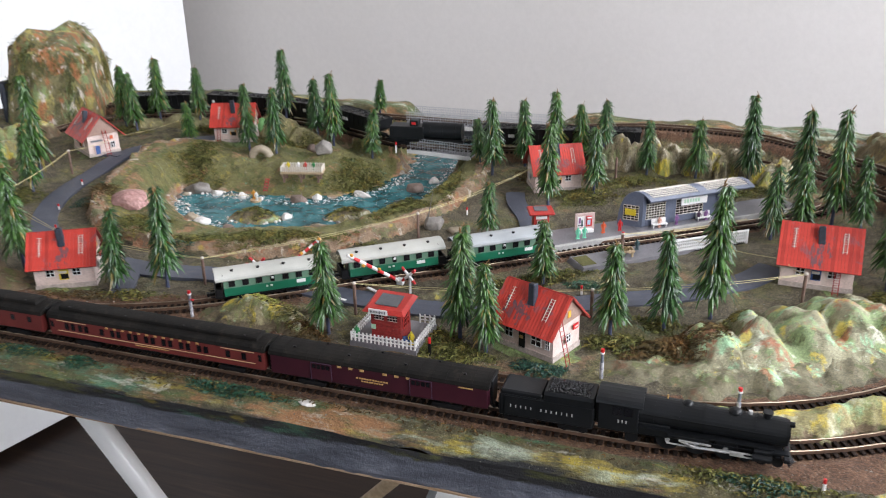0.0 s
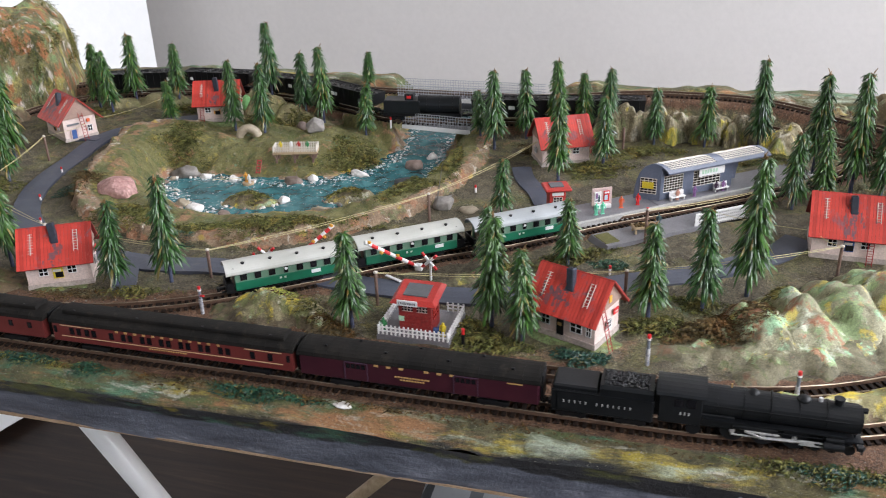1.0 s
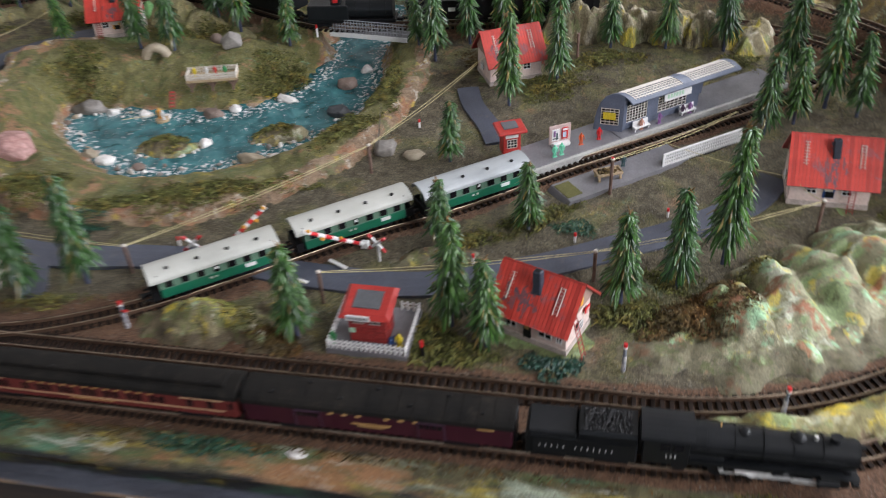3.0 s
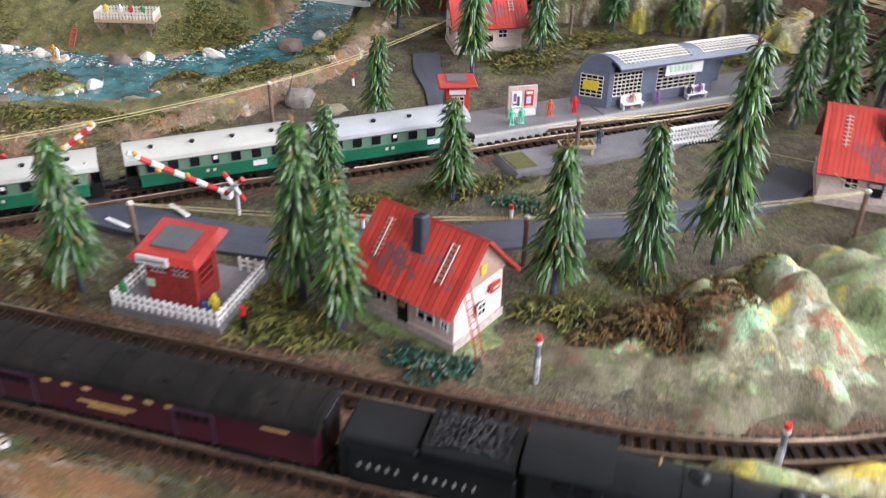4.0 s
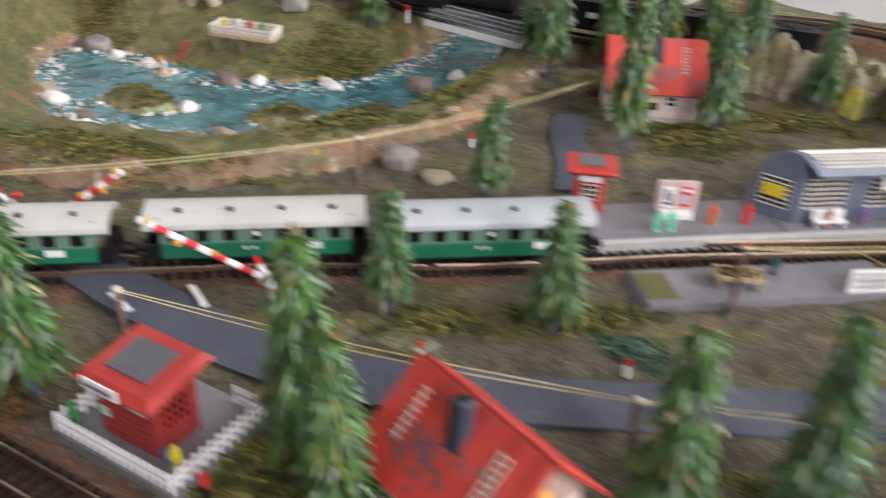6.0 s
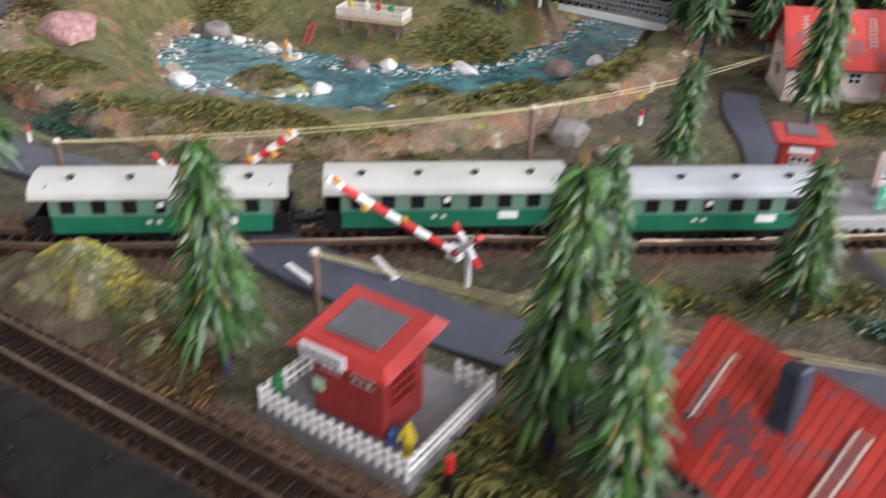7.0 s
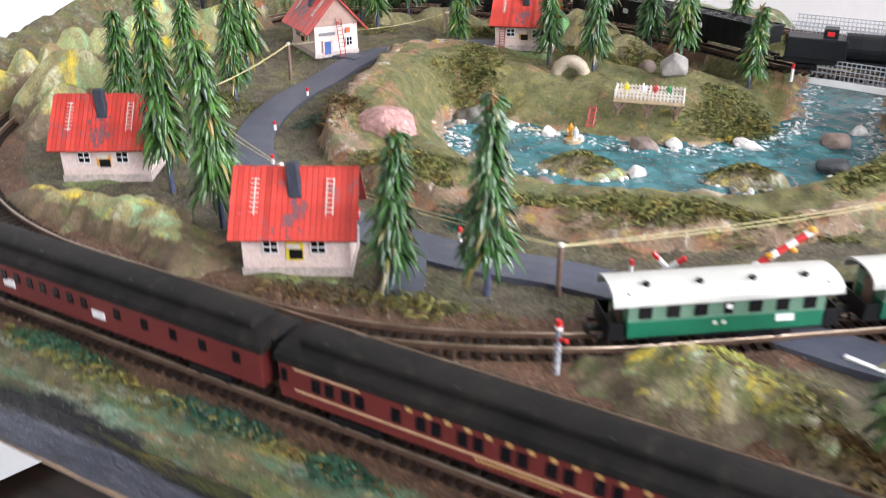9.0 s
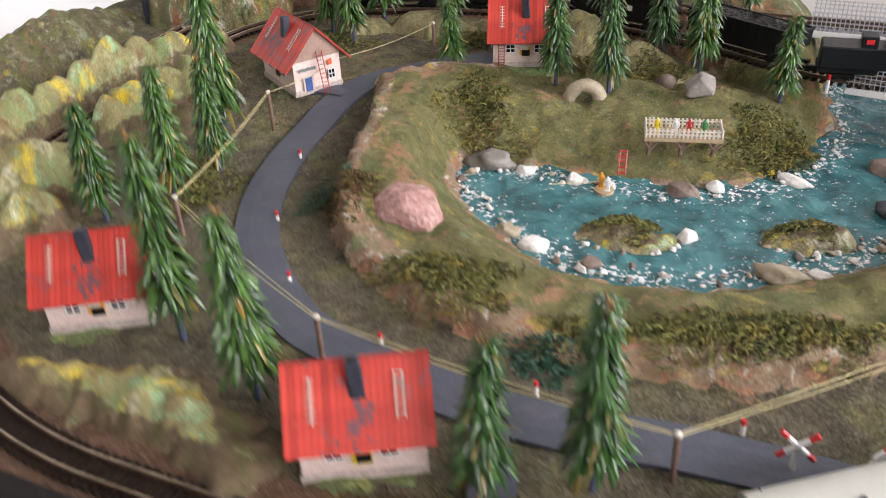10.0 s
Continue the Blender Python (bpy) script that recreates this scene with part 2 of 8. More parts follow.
def moss_material(name, dark, light):
    m, nt, bsdf = tree_of(name)
    geo = nt.nodes.new("ShaderNodeNewGeometry").outputs["Random Per Island"]
    col = ramp(nt, geo, [(0.0, dark), (0.7, light), (1.0, tuple(c * 1.35 for c in light))])
    co = nt.nodes.new("ShaderNodeTexCoord").outputs["Object"]
    tint = ramp(nt, noise_of(nt, co, 90.0, 3), [(0.35, (0.7, 0.75, 0.6)), (0.5, (1.0, 1.0, 1.0)), (0.68, (1.35, 1.0, 0.75))])
    col = mix(nt, 1.0, col, tint, "MULTIPLY")
    nt.links.new(col, bsdf.inputs["Base Color"])
    bsdf.inputs["Roughness"].default_value = 0.75
    bsdf.inputs["Specular IOR Level"].default_value = 0.25
    return m


def roof_material():
    m, nt, bsdf = tree_of("red_printed_roof")
    co = nt.nodes.new("ShaderNodeTexCoord").outputs["Object"]
    col = ramp(nt, noise_of(nt, co, 90.0, 4), [(0.3, (0.44, 0.035, 0.025)), (0.7, (0.62, 0.06, 0.04))])
    rnd = nt.nodes.new("ShaderNodeObjectInfo").outputs["Random"]
    col = mix(nt, 1.0, col, ramp(nt, rnd, [(0, (0.72, 0.66, 0.66)), (0.5, (1.0, 1.0, 1.0)), (1, (1.08, 1.15, 1.15))]), "MULTIPLY")
    co = nt.nodes.new("ShaderNodeNewGeometry").outputs["Position"]
    worn = ramp(nt, noise_of(nt, co, 75.0, 6, 0.68, 0.5), [(0.57, (0, 0, 0)), (0.66, (1, 1, 1))])
    col = mix(nt, math_of(nt, "MULTIPLY", worn, 0.7), col, (0.16, 0.115, 0.135))
    pale = ramp(nt, noise_of(nt, co, 210.0, 6, 0.7), [(0.62, (0, 0, 0)), (0.7, (1, 1, 1))])
    col = mix(nt, math_of(nt, "MULTIPLY", pale, 0.3), col, (0.6, 0.25, 0.2))
    nt.links.new(col, bsdf.inputs["Base Color"])
    bsdf.inputs["Roughness"].default_value = 0.5
    return m


def fascia_material():
    m, nt, bsdf = tree_of("slate_grey_brushed_paint")
    co = nt.nodes.new("ShaderNodeTexCoord").outputs["Object"]
    st = (0.22, 1.0, 1.0)
    n = noise_of(nt, shifted(nt, co, 0.2, st), 120.0, 6, 0.7, 0.4)
    col = ramp(nt, n, [(0.3, (0.04, 0.044, 0.056)), (0.55, (0.10, 0.108, 0.135)), (0.75, (0.2, 0.21, 0.245))])
    col = dabs(nt, co, col, [((0.035, 0.05, 0.06), 60, 0.58, 0.7), ((0.26, 0.27, 0.3), 150, 0.63, 0.6)], st)
    band = nt.nodes.new("ShaderNodeAttribute")
    band.attribute_name = "brushed"
    wob = math_of(nt, "MULTIPLY", math_of(nt, "SUBTRACT", noise_of(nt, shifted(nt, co, 1.2, st), 70.0, 5, 0.65), 0.5), 1.5)
    over = ramp(nt, math_of(nt, "ADD", band.outputs["Fac"], wob), [(0.42, (0, 0, 0)), (0.55, (1, 1, 1))])
    dark = dabs(nt, co, (0.02, 0.02, 0.022), [((0.08, 0.085, 0.02), 55, 0.55, 0.7), ((0.2, 0.16, 0.03), 80, 0.6, 0.7), ((0.05, 0.12, 0.08), 70, 0.6, 0.6)], st)
    col = mix(nt, over, col, dark)
    nt.links.new(col, bsdf.inputs["Base Color"])
    bsdf.inputs["Roughness"].default_value = 0.36
    bump_of(nt, bsdf, math_of(nt, "ADD", n, noise_of(nt, co, 260.0, 4, 0.7)), 0.0016, 0.8)
    return m


def floor_material():
    m, nt, bsdf = tree_of("dark_floor_boards")
    co = nt.nodes.new("ShaderNodeTexCoord").outputs["Object"]
    st = add(nt, "ShaderNodeMapping", Scale=(3.0, 40.0, 1.0))
    nt.links.new(co, st.inputs["Vector"])
    n = noise_of(nt, st.outputs[0], 1.5, 6, 0.65, 0.6)
    col = ramp(nt, n, [(0.3, (0.008, 0.005, 0.004)), (0.6, (0.026, 0.015, 0.010)), (0.8, (0.055, 0.034, 0.023))])
    nt.links.new(col, bsdf.inputs["Base Color"])
    bsdf.inputs["Roughness"].default_value = 0.45
    bsdf.inputs["Specular IOR Level"].default_value = 0.3
    bump_of(nt, bsdf, n, 0.001, 0.4)
    return m


def check_material():
    m, nt, bsdf = tree_of("checked_cloth")
    co = nt.nodes.new("ShaderNodeTexCoord").outputs["Object"]
    sp = nt.nodes.new("ShaderNodeSeparateXYZ")
    nt.links.new(co, sp.inputs[0])

    def band(axis):
        f = math_of(nt, "FRACT", math_of(nt, "MULTIPLY", sp.outputs[axis], 5.5))
        wide = math_of(nt, "LESS_THAN", f, 0.42)
        thin = math_of(nt, "MULTIPLY", math_of(nt, "GREATER_THAN", f, 0.66), math_of(nt, "LESS_THAN", f, 0.74))
        return math_of(nt, "ADD", math_of(nt, "MULTIPLY", wide, 0.5), math_of(nt, "MULTIPLY", thin, 0.35))
    tot = math_of(nt, "ADD", band(0), band(1), True)
    col = ramp(nt, tot, [(0.0, (0.62, 0.62, 0.62)), (0.5, (0.19, 0.2, 0.21)), (1.0, (0.018, 0.022, 0.028))])
    nt.links.new(col, bsdf.inputs["Base Color"])
    bsdf.inputs["Roughness"].default_value = 0.9
    bump_of(nt, bsdf, noise_of(nt, co, 900.0, 2), 0.0004, 0.6)
    return m


M = {
    "ground": ground_material(), "water": water_material(), "roof": roof_material(), "floor": floor_material(), "check": check_material(),
    "needles": needle_material("fir_needles", (0.008, 0.03, 0.007), (0.042, 0.108, 0.02), 0.34),
    "flock": needle_material("dark_flock", (0.006, 0.03, 0.02), (0.02, 0.075, 0.045)),
    "moss": moss_material("moss_strands", (0.025, 0.028, 0.008), (0.15, 0.15, 0.045)),
    "drymoss": moss_material("dry_moss_strands", (0.035, 0.022, 0.008), (0.12, 0.08, 0.03)),
    "wall": surface("wall_paint", (0.6, 0.57, 0.545), (0.64, 0.61, 0.585), 2.0, 0.8, 0.0004, 120, vary=0.04),
    "white": surface("white_gloss_paint", (0.8, 0.8, 0.79), (0.85, 0.85, 0.84), 4.0, 0.4, 0.0002, 90, vary=0.03),
    # for the unseen south wall: dark, so that it bounces less light
    "dullwall": surface("dark_unseen_wall", (0.2, 0.18, 0.16), (0.25, 0.23, 0.2), 3.0, 0.85, 0.0003, 90, vary=0.05),
    # the ceiling is out of view, toned down to cut bounced light
    "ceiling": surface("ceiling_paint", (0.36, 0.34, 0.31), (0.42, 0.4, 0.37), 3.0, 0.85, 0.0003, 90, vary=0.03),
    "tube": surface("white_enamel_tube", (0.82, 0.82, 0.81), (0.88, 0.88, 0.87), 12.0, 0.3, 0.0, vary=0.03),
    "ply": surface("raw_board_edge", (0.3, 0.2, 0.12), (0.42, 0.3, 0.2), 50.0, 0.8),
    "fascia": fascia_material(),
    "road": surface("grey_card_road", (0.06, 0.066, 0.09), (0.085, 0.094, 0.125), 40.0, 0.55, 0.0002, dirt=(0.13, 0.12, 0.11)),
    "platform": surface("grey_platform", (0.145, 0.142, 0.155), (0.215, 0.208, 0.222), 60.0, 0.42, 0.0002),
    "greyglass": surface("smoky_grey_glazing", (0.16, 0.165, 0.175), (0.22, 0.225, 0.235), 80.0, 0.25, 0.0),
    "paleslab": surface("pale_platform_edge", (0.36, 0.35, 0.33), (0.46, 0.45, 0.43), 70.0, 0.7),
    "rail": surface("rusty_rail_side", (0.065, 0.037, 0.024), (0.115, 0.068, 0.045), 90.0, 0.6, 0.0, vary=0.2, spec=0.25),
    "railhead": surface("tarnished_rail_head", (0.22, 0.165, 0.115), (0.36, 0.29, 0.215), 90.0, 0.34, 0.0, metal=0.8, vary=0.2),
    "sleeper": surface("dark_sleeper", (0.014, 0.009, 0.007), (0.03, 0.019, 0.014), 90.0, 0.75, each=0.3, spec=0.15),
    "cream": surface("pinkish_card_wall", (0.62, 0.48, 0.43), (0.74, 0.6, 0.54), 80.0, 0.75, 0.0001, dirt=(0.45, 0.34, 0.28)),
    "stone": surface("printed_stone_base", (0.35, 0.3, 0.27), (0.55, 0.46, 0.41), 380.0, 0.8, 0.0001),
    "gable": surface("tan_card_gable", (0.30, 0.19, 0.15), (0.36, 0.24, 0.19), 80.0, 0.75, 0.0001),
    "red": surface("red_paint", (0.40, 0.028, 0.022), (0.52, 0.045, 0.035), 70.0, 0.45, 0.0001),
    "brightred": surface("bright_red_paint", (0.55, 0.015, 0.018), (0.62, 0.03, 0.03), 70.0, 0.4, 0.0),
    "ladderred": surface("dark_red_plastic", (0.26, 0.014, 0.014), (0.36, 0.025, 0.022), 70.0, 0.5, 0.0),
    "brick": surface("red_printed_brick", (0.22, 0.018, 0.016), (0.34, 0.035, 0.03), 420.0, 0.6, 0.0001, dirt=(0.3, 0.16, 0.14)),
    "slate": surface("slate_blue_chimney", (0.016, 0.02, 0.032), (0.04, 0.048, 0.07), 150.0, 0.6),
    "greyblue": surface("blue_grey_plastic", (0.10, 0.118, 0.165), (0.135, 0.155, 0.21), 60.0, 0.45, 0.0001),
    "pale": surface("bone_white_plastic", (0.52, 0.47, 0.41), (0.64, 0.59, 0.52), 120.0, 0.5, 0.0, vary=0.1),
    "whiteplastic": surface("white_plastic", (0.68, 0.67, 0.66), (0.78, 0.77, 0.76), 120.0, 0.4, 0.0, vary=0.06),
    "tan": surface("tan_wood_strip", (0.36, 0.26, 0.15), (0.5, 0.38, 0.24), 150.0, 0.6),
    "pole": surface("brown_pole", (0.13, 0.075, 0.055), (0.22, 0.14, 0.11), 200.0, 0.7),
    "thread": surface("yellow_thread", (0.52, 0.44, 0.2), (0.66, 0.58, 0.32), 200.0, 0.7, 0.0),
    "black": surface("satin_black", (0.004, 0.004, 0.005), (0.009, 0.009, 0.010), 60.0, 0.45, 0.0, vary=0.1, spec=0.25),
    "loco": surface("black_locomotive_paint", (0.005, 0.006, 0.007), (0.011, 0.012, 0.014), 60.0, 0.4, 0.0001, vary=0.15, spec=0.3),
    "coal": surface("glittering_coal", (0.0015, 0.0015, 0.002), (0.006, 0.006, 0.007), 900.0, 0.24, 0.0006, 1400, spec=0.35),
    "steel": surface("bright_steel", (0.55, 0.55, 0.55), (0.75, 0.75, 0.74), 200.0, 0.42, 0.0, metal=0.6),
    "maroon": surface("tuscan_red_paint", (0.115, 0.02, 0.018), (0.15, 0.028, 0.025), 60.0, 0.45, 0.0, vary=0.08, spec=0.3),
    "plum": surface("plum_paint", (0.034, 0.006, 0.013), (0.048, 0.009, 0.017), 60.0, 0.45, 0.0, vary=0.08, spec=0.3),
    "coachroof": surface("matt_black_roof", (0.006, 0.0055, 0.005), (0.015, 0.013, 0.011), 60.0, 0.7, 0.0002, spec=0.18, dirt=(0.04, 0.032, 0.024)),
    "green": surface("emerald_coach_paint", (0.006, 0.105, 0.055), (0.009, 0.135, 0.07), 60.0, 0.38, 0.0, vary=0.06),
    "sage": surface("sage_coach_paint", (0.10, 0.18, 0.125), (0.125, 0.215, 0.15), 60.0, 0.38, 0.0, vary=0.06),
    "greyroof": surface("ivory_grey_roof", (0.42, 0.42, 0.38), (0.5, 0.5, 0.46), 50.0, 0.4, 0.0, vary=0.05),
    "dkgreyroof": surface("pale_grey_roof", (0.32, 0.34, 0.35), (0.4, 0.42, 0.43), 50.0, 0.4, 0.0, vary=0.05),
    "glass": surface("dark_window", (0.006, 0.006, 0.008), (0.012, 0.012, 0.014), 90.0, 0.2, 0.0, spec=0.35),
    "gold": surface("gold_lettering", (0.5, 0.3, 0.1), (0.58, 0.36, 0.14), 200.0, 0.5, 0.0),
    "stripe": surface("cream_lining", (0.55, 0.36, 0.2), (0.62, 0.42, 0.25), 200.0, 0.5, 0.0),
    "trunk": surface("blue_grey_trunk", (0.035, 0.045, 0.085), (0.09, 0.1, 0.16), 300.0, 0.6),
    "twig": surface("brown_twig", (0.12, 0.07, 0.025), (0.3, 0.17, 0.06), 300.0, 0.7),
    "yellow": surface("yellow_print", (0.66, 0.5, 0.02), (0.72, 0.58, 0.05), 100.0, 0.6, 0.0),
    "orange": surface("orange_plastic", (0.7, 0.3, 0.03), (0.8, 0.4, 0.06), 100.0, 0.5, 0.0),
    "orangered": surface("orange_red_plastic", (0.6, 0.1, 0.03), (0.68, 0.14, 0.05), 100.0, 0.5, 0.0),
    "mint": surface("mint_plastic", (0.16, 0.62, 0.4), (0.22, 0.7, 0.48), 100.0, 0.4, 0.0),
    "purple": surface("purple_plastic", (0.2, 0.09, 0.24), (0.3, 0.15, 0.33), 100.0, 0.5, 0.0),
    "blue": surface("blue_plastic", (0.03, 0.07, 0.22), (0.05, 0.11, 0.3), 100.0, 0.5, 0.0),
    "leafgreen": surface("green_plastic", (0.03, 0.2, 0.06), (0.05, 0.28, 0.1), 100.0, 0.5, 0.0),
    "skin": surface("salmon_plastic", (0.55, 0.28, 0.2), (0.6, 0.33, 0.25), 100.0, 0.5, 0.0),
    "quartz": surface("white_quartz", (0.58, 0.54, 0.5), (0.82, 0.8, 0.77), 130.0, 0.6, 0.0008, 400),
    "greystone": surface("grey_pebble", (0.16, 0.145, 0.13), (0.3, 0.275, 0.25), 90.0, 0.7, 0.0006, 500),
    "darkstone": surface("dark_pebble", (0.035, 0.038, 0.045), (0.075, 0.078, 0.085), 90.0, 0.6, 0.0006, 500),
    "brownstone": surface("brown_pebble", (0.15, 0.105, 0.085), (0.24, 0.18, 0.15), 90.0, 0.7, 0.0006, 500),
    "pinkstone": surface("pink_granite", (0.4, 0.2, 0.18), (0.54, 0.33, 0.3), 160.0, 0.75, 0.003, 300, vary=0.4),
    "tanstone": surface("sandstone_pebble", (0.32, 0.26, 0.18), (0.42, 0.36, 0.27), 90.0, 0.75, 0.0006, 500),
    "roofgrey": surface("grey_blue_roof_print", (0.1, 0.075, 0.1), (0.3, 0.07, 0.065), 220.0, 0.55, 0.0),
    "roofdark": surface("dark_red_card", (0.24, 0.025, 0.018), (0.32, 0.035, 0.026), 80.0, 0.6, 0.0),
    "dkslate": surface("grey_hatch", (0.10, 0.105, 0.115), (0.14, 0.145, 0.155), 60.0, 0.6, 0.0),
    "mintpale": surface("pale_green_print", (0.35, 0.6, 0.4), (0.45, 0.68, 0.5), 100.0, 0.6, 0.0),
    "darkplum": surface("dark_plum_plastic", (0.06, 0.03, 0.06), (0.09, 0.05, 0.09), 100.0, 0.5, 0.0),
    "darkteal": surface("dark_teal_plastic", (0.03, 0.07, 0.08), (0.05, 0.1, 0.11), 100.0, 0.5, 0.0),
    "pinkpale": surface("pale_pink_board", (0.5, 0.36, 0.33), (0.58, 0.44, 0.41), 100.0, 0.6, 0.0),
    "paleblue": surface("pale_blue_print", (0.35, 0.5, 0.6), (0.45, 0.58, 0.68), 100.0, 0.6, 0.0),
    "turf": surface("olive_turf", (0.09, 0.09, 0.025), (0.15, 0.14, 0.045), 150.0, 0.9, 0.0006),
    "railgrey": surface("pale_grey_railing", (0.3, 0.31, 0.33), (0.42, 0.43, 0.45), 100.0, 0.5, 0.0),
    "mottled": surface("mottled_grey_white_paint", (0.12, 0.13, 0.17), (0.62, 0.6, 0.6), 420.0, 0.6, 0.0002),
    "steelblue": surface("blue_grey_paint", (0.12, 0.14, 0.17), (0.22, 0.24, 0.28), 300.0, 0.5, 0.0),
    "letter": surface("silver_lettering", (0.3, 0.3, 0.3), (0.4, 0.4, 0.4), 200.0, 0.5, 0.0),
    "grit": surface("pale_grit", (0.14, 0.125, 0.1), (0.36, 0.33, 0.28), 300.0, 0.8, 0.0),
    "yellowflock": needle_material("yellow_flock", (0.35, 0.24, 0.02), (0.6, 0.42, 0.04)),
    "limeflock": needle_material("lime_flock", (0.18, 0.2, 0.03), (0.45, 0.42, 0.08)),
    "mintflock": surface("pale_green_foam", (0.16, 0.4, 0.14), (0.26, 0.55, 0.22), 300.0, 0.9, 0.001, 600),
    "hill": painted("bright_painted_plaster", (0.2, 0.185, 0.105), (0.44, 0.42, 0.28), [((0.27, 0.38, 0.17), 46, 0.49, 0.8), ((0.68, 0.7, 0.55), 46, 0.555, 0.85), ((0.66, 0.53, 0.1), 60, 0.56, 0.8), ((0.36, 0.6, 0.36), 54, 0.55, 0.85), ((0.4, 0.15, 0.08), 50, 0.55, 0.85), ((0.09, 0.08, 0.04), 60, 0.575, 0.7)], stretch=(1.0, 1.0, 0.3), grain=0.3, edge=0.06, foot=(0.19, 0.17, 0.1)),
    "hill_dull": painted("earthy_painted_plaster", (0.06, 0.05, 0.027), (0.17, 0.145, 0.075), [((0.11, 0.125, 0.03), 76, 0.49, 0.7), ((0.38, 0.31, 0.05), 83, 0.585, 0.7), ((0.24, 0.27, 0.18), 106, 0.555, 0.7), ((0.22, 0.10, 0.055), 91, 0.58, 0.75), ((0.42, 0.38, 0.3), 152, 0.6, 0.6), ((0.04, 0.034, 0.018), 114, 0.56, 0.75)]),
    "mountain": painted("mossy_painted_mountain", (0.09, 0.08, 0.035), (0.27, 0.24, 0.11), [((0.5, 0.42, 0.12), 45, 0.53, 0.75), ((0.42, 0.15, 0.06), 58, 0.52, 0.85), ((0.2, 0.3, 0.12), 50, 0.53, 0.75), ((0.72, 0.64, 0.56), 85, 0.56, 0.85), ((0.045, 0.055, 0.012), 40, 0.53, 0.9)], bump=0.003),
    "dark_mountain": painted("brown_and_ochre_painted_mountain", (0.09, 0.064, 0.026), (0.24, 0.185, 0.075), [((0.44, 0.36, 0.11), 42, 0.52, 0.8), ((0.24, 0.25, 0.07), 50, 0.52, 0.75), ((0.3, 0.15, 0.06), 62, 0.58, 0.7), ((0.02, 0.014, 0.008), 55, 0.56, 0.8)], bump=0.003, stretch=(1, 1, 0.18)),
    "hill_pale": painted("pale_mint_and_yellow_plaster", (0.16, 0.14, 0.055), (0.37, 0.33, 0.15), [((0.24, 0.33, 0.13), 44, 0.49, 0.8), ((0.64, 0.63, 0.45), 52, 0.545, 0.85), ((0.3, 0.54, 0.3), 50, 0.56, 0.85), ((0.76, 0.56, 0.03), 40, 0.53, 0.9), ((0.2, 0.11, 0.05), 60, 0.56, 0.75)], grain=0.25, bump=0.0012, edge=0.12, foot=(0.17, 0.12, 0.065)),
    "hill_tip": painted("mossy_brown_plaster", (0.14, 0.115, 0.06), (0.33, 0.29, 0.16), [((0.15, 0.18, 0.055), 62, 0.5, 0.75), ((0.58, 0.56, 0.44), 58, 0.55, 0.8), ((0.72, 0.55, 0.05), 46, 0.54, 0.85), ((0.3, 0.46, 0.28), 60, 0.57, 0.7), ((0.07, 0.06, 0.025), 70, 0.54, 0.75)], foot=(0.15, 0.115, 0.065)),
    "hill_bank": painted("ochre_and_olive_plaster", (0.13, 0.115, 0.055), (0.3, 0.27, 0.14), [((0.17, 0.18, 0.06), 56, 0.49, 0.75), ((0.5, 0.43, 0.2), 60, 0.54, 0.75), ((0.6, 0.45, 0.06), 62, 0.6, 0.8), ((0.3, 0.15, 0.08), 75, 0.58, 0.7)], grain=0.3, edge=0.12),
    "lawn": painted("mossy_green_paint", (0.09, 0.11, 0.04), (0.2, 0.23, 0.09), [((0.22, 0.32, 0.12), 70, 0.5, 0.75), ((0.34, 0.32, 0.07), 80, 0.57, 0.7), ((0.3, 0.4, 0.24), 100, 0.58, 0.6), ((0.05, 0.045, 0.02), 90, 0.57, 0.6)]),
    "crag": painted("streaked_yellowish_plaster", (0.16, 0.125, 0.065), (0.42, 0.36, 0.22), [((0.66, 0.6, 0.46), 50, 0.52, 0.85), ((0.68, 0.55, 0.06), 46, 0.545, 0.9), ((0.22, 0.29, 0.11), 70, 0.535, 0.7), ((0.06, 0.045, 0.025), 66, 0.55, 0.8)], bump=0.003, stretch=(1, 1, 0.35)),
    "snowtip": painted("brown_and_pale_green_plaster", (0.09, 0.066, 0.032), (0.23, 0.175, 0.085), [((0.46, 0.52, 0.32), 50, 0.545, 0.85), ((0.3, 0.34, 0.09), 60, 0.54, 0.75), ((0.4, 0.28, 0.08), 50, 0.57, 0.75)], bump=0.003),
}


# ---- mesh helpers ----
def mesh_of(name, bm, material, smooth=False):
    bmesh.ops.recalc_face_normals(bm, faces=bm.faces)
    me = bpy.data.meshes.new(name)
    bm.to_mesh(me)
    bm.free()
    me.materials.append(M[material])
    if smooth:
        me.polygons.foreach_set("use_smooth", [True] * len(me.polygons))
    return me


def part(name, bm, material, parent=None, label="", smooth=False):
    ob = new(name, mesh_of(name, bm, material, smooth))
    if parent is not None:
        ob.parent = parent
    if label:
        tagged(ob, label)
    return ob


def thing(name, label, category, group="", kind="", at=None):
    ob = new(name)
    ob.empty_display_size = 0.01
    if at is not None:
        ob.matrix_world = at
    return tagged(ob, label, category, group, kind)


def box(bm, c, s, bevel=0.0, turn=0.0, m=None):
    got = bmesh.ops.create_cube(bm, size=1.0, matrix=(m or Matrix()) @ Matrix.Translation(c) @ Matrix.Rotation(radians(turn), 4, "Z") @ Matrix.Diagonal((*s, 1)))
    if bevel:
        bmesh.ops.bevel(bm, geom=list({e for v in got["verts"] for e in v.link_edges}), offset=bevel, segments=1, affect="EDGES")
    return bm


def boxes(*items, bevel=0.0):
    bm = bmesh.new()
    for c, s in items:
        box(bm, c, s, bevel)
    return bm


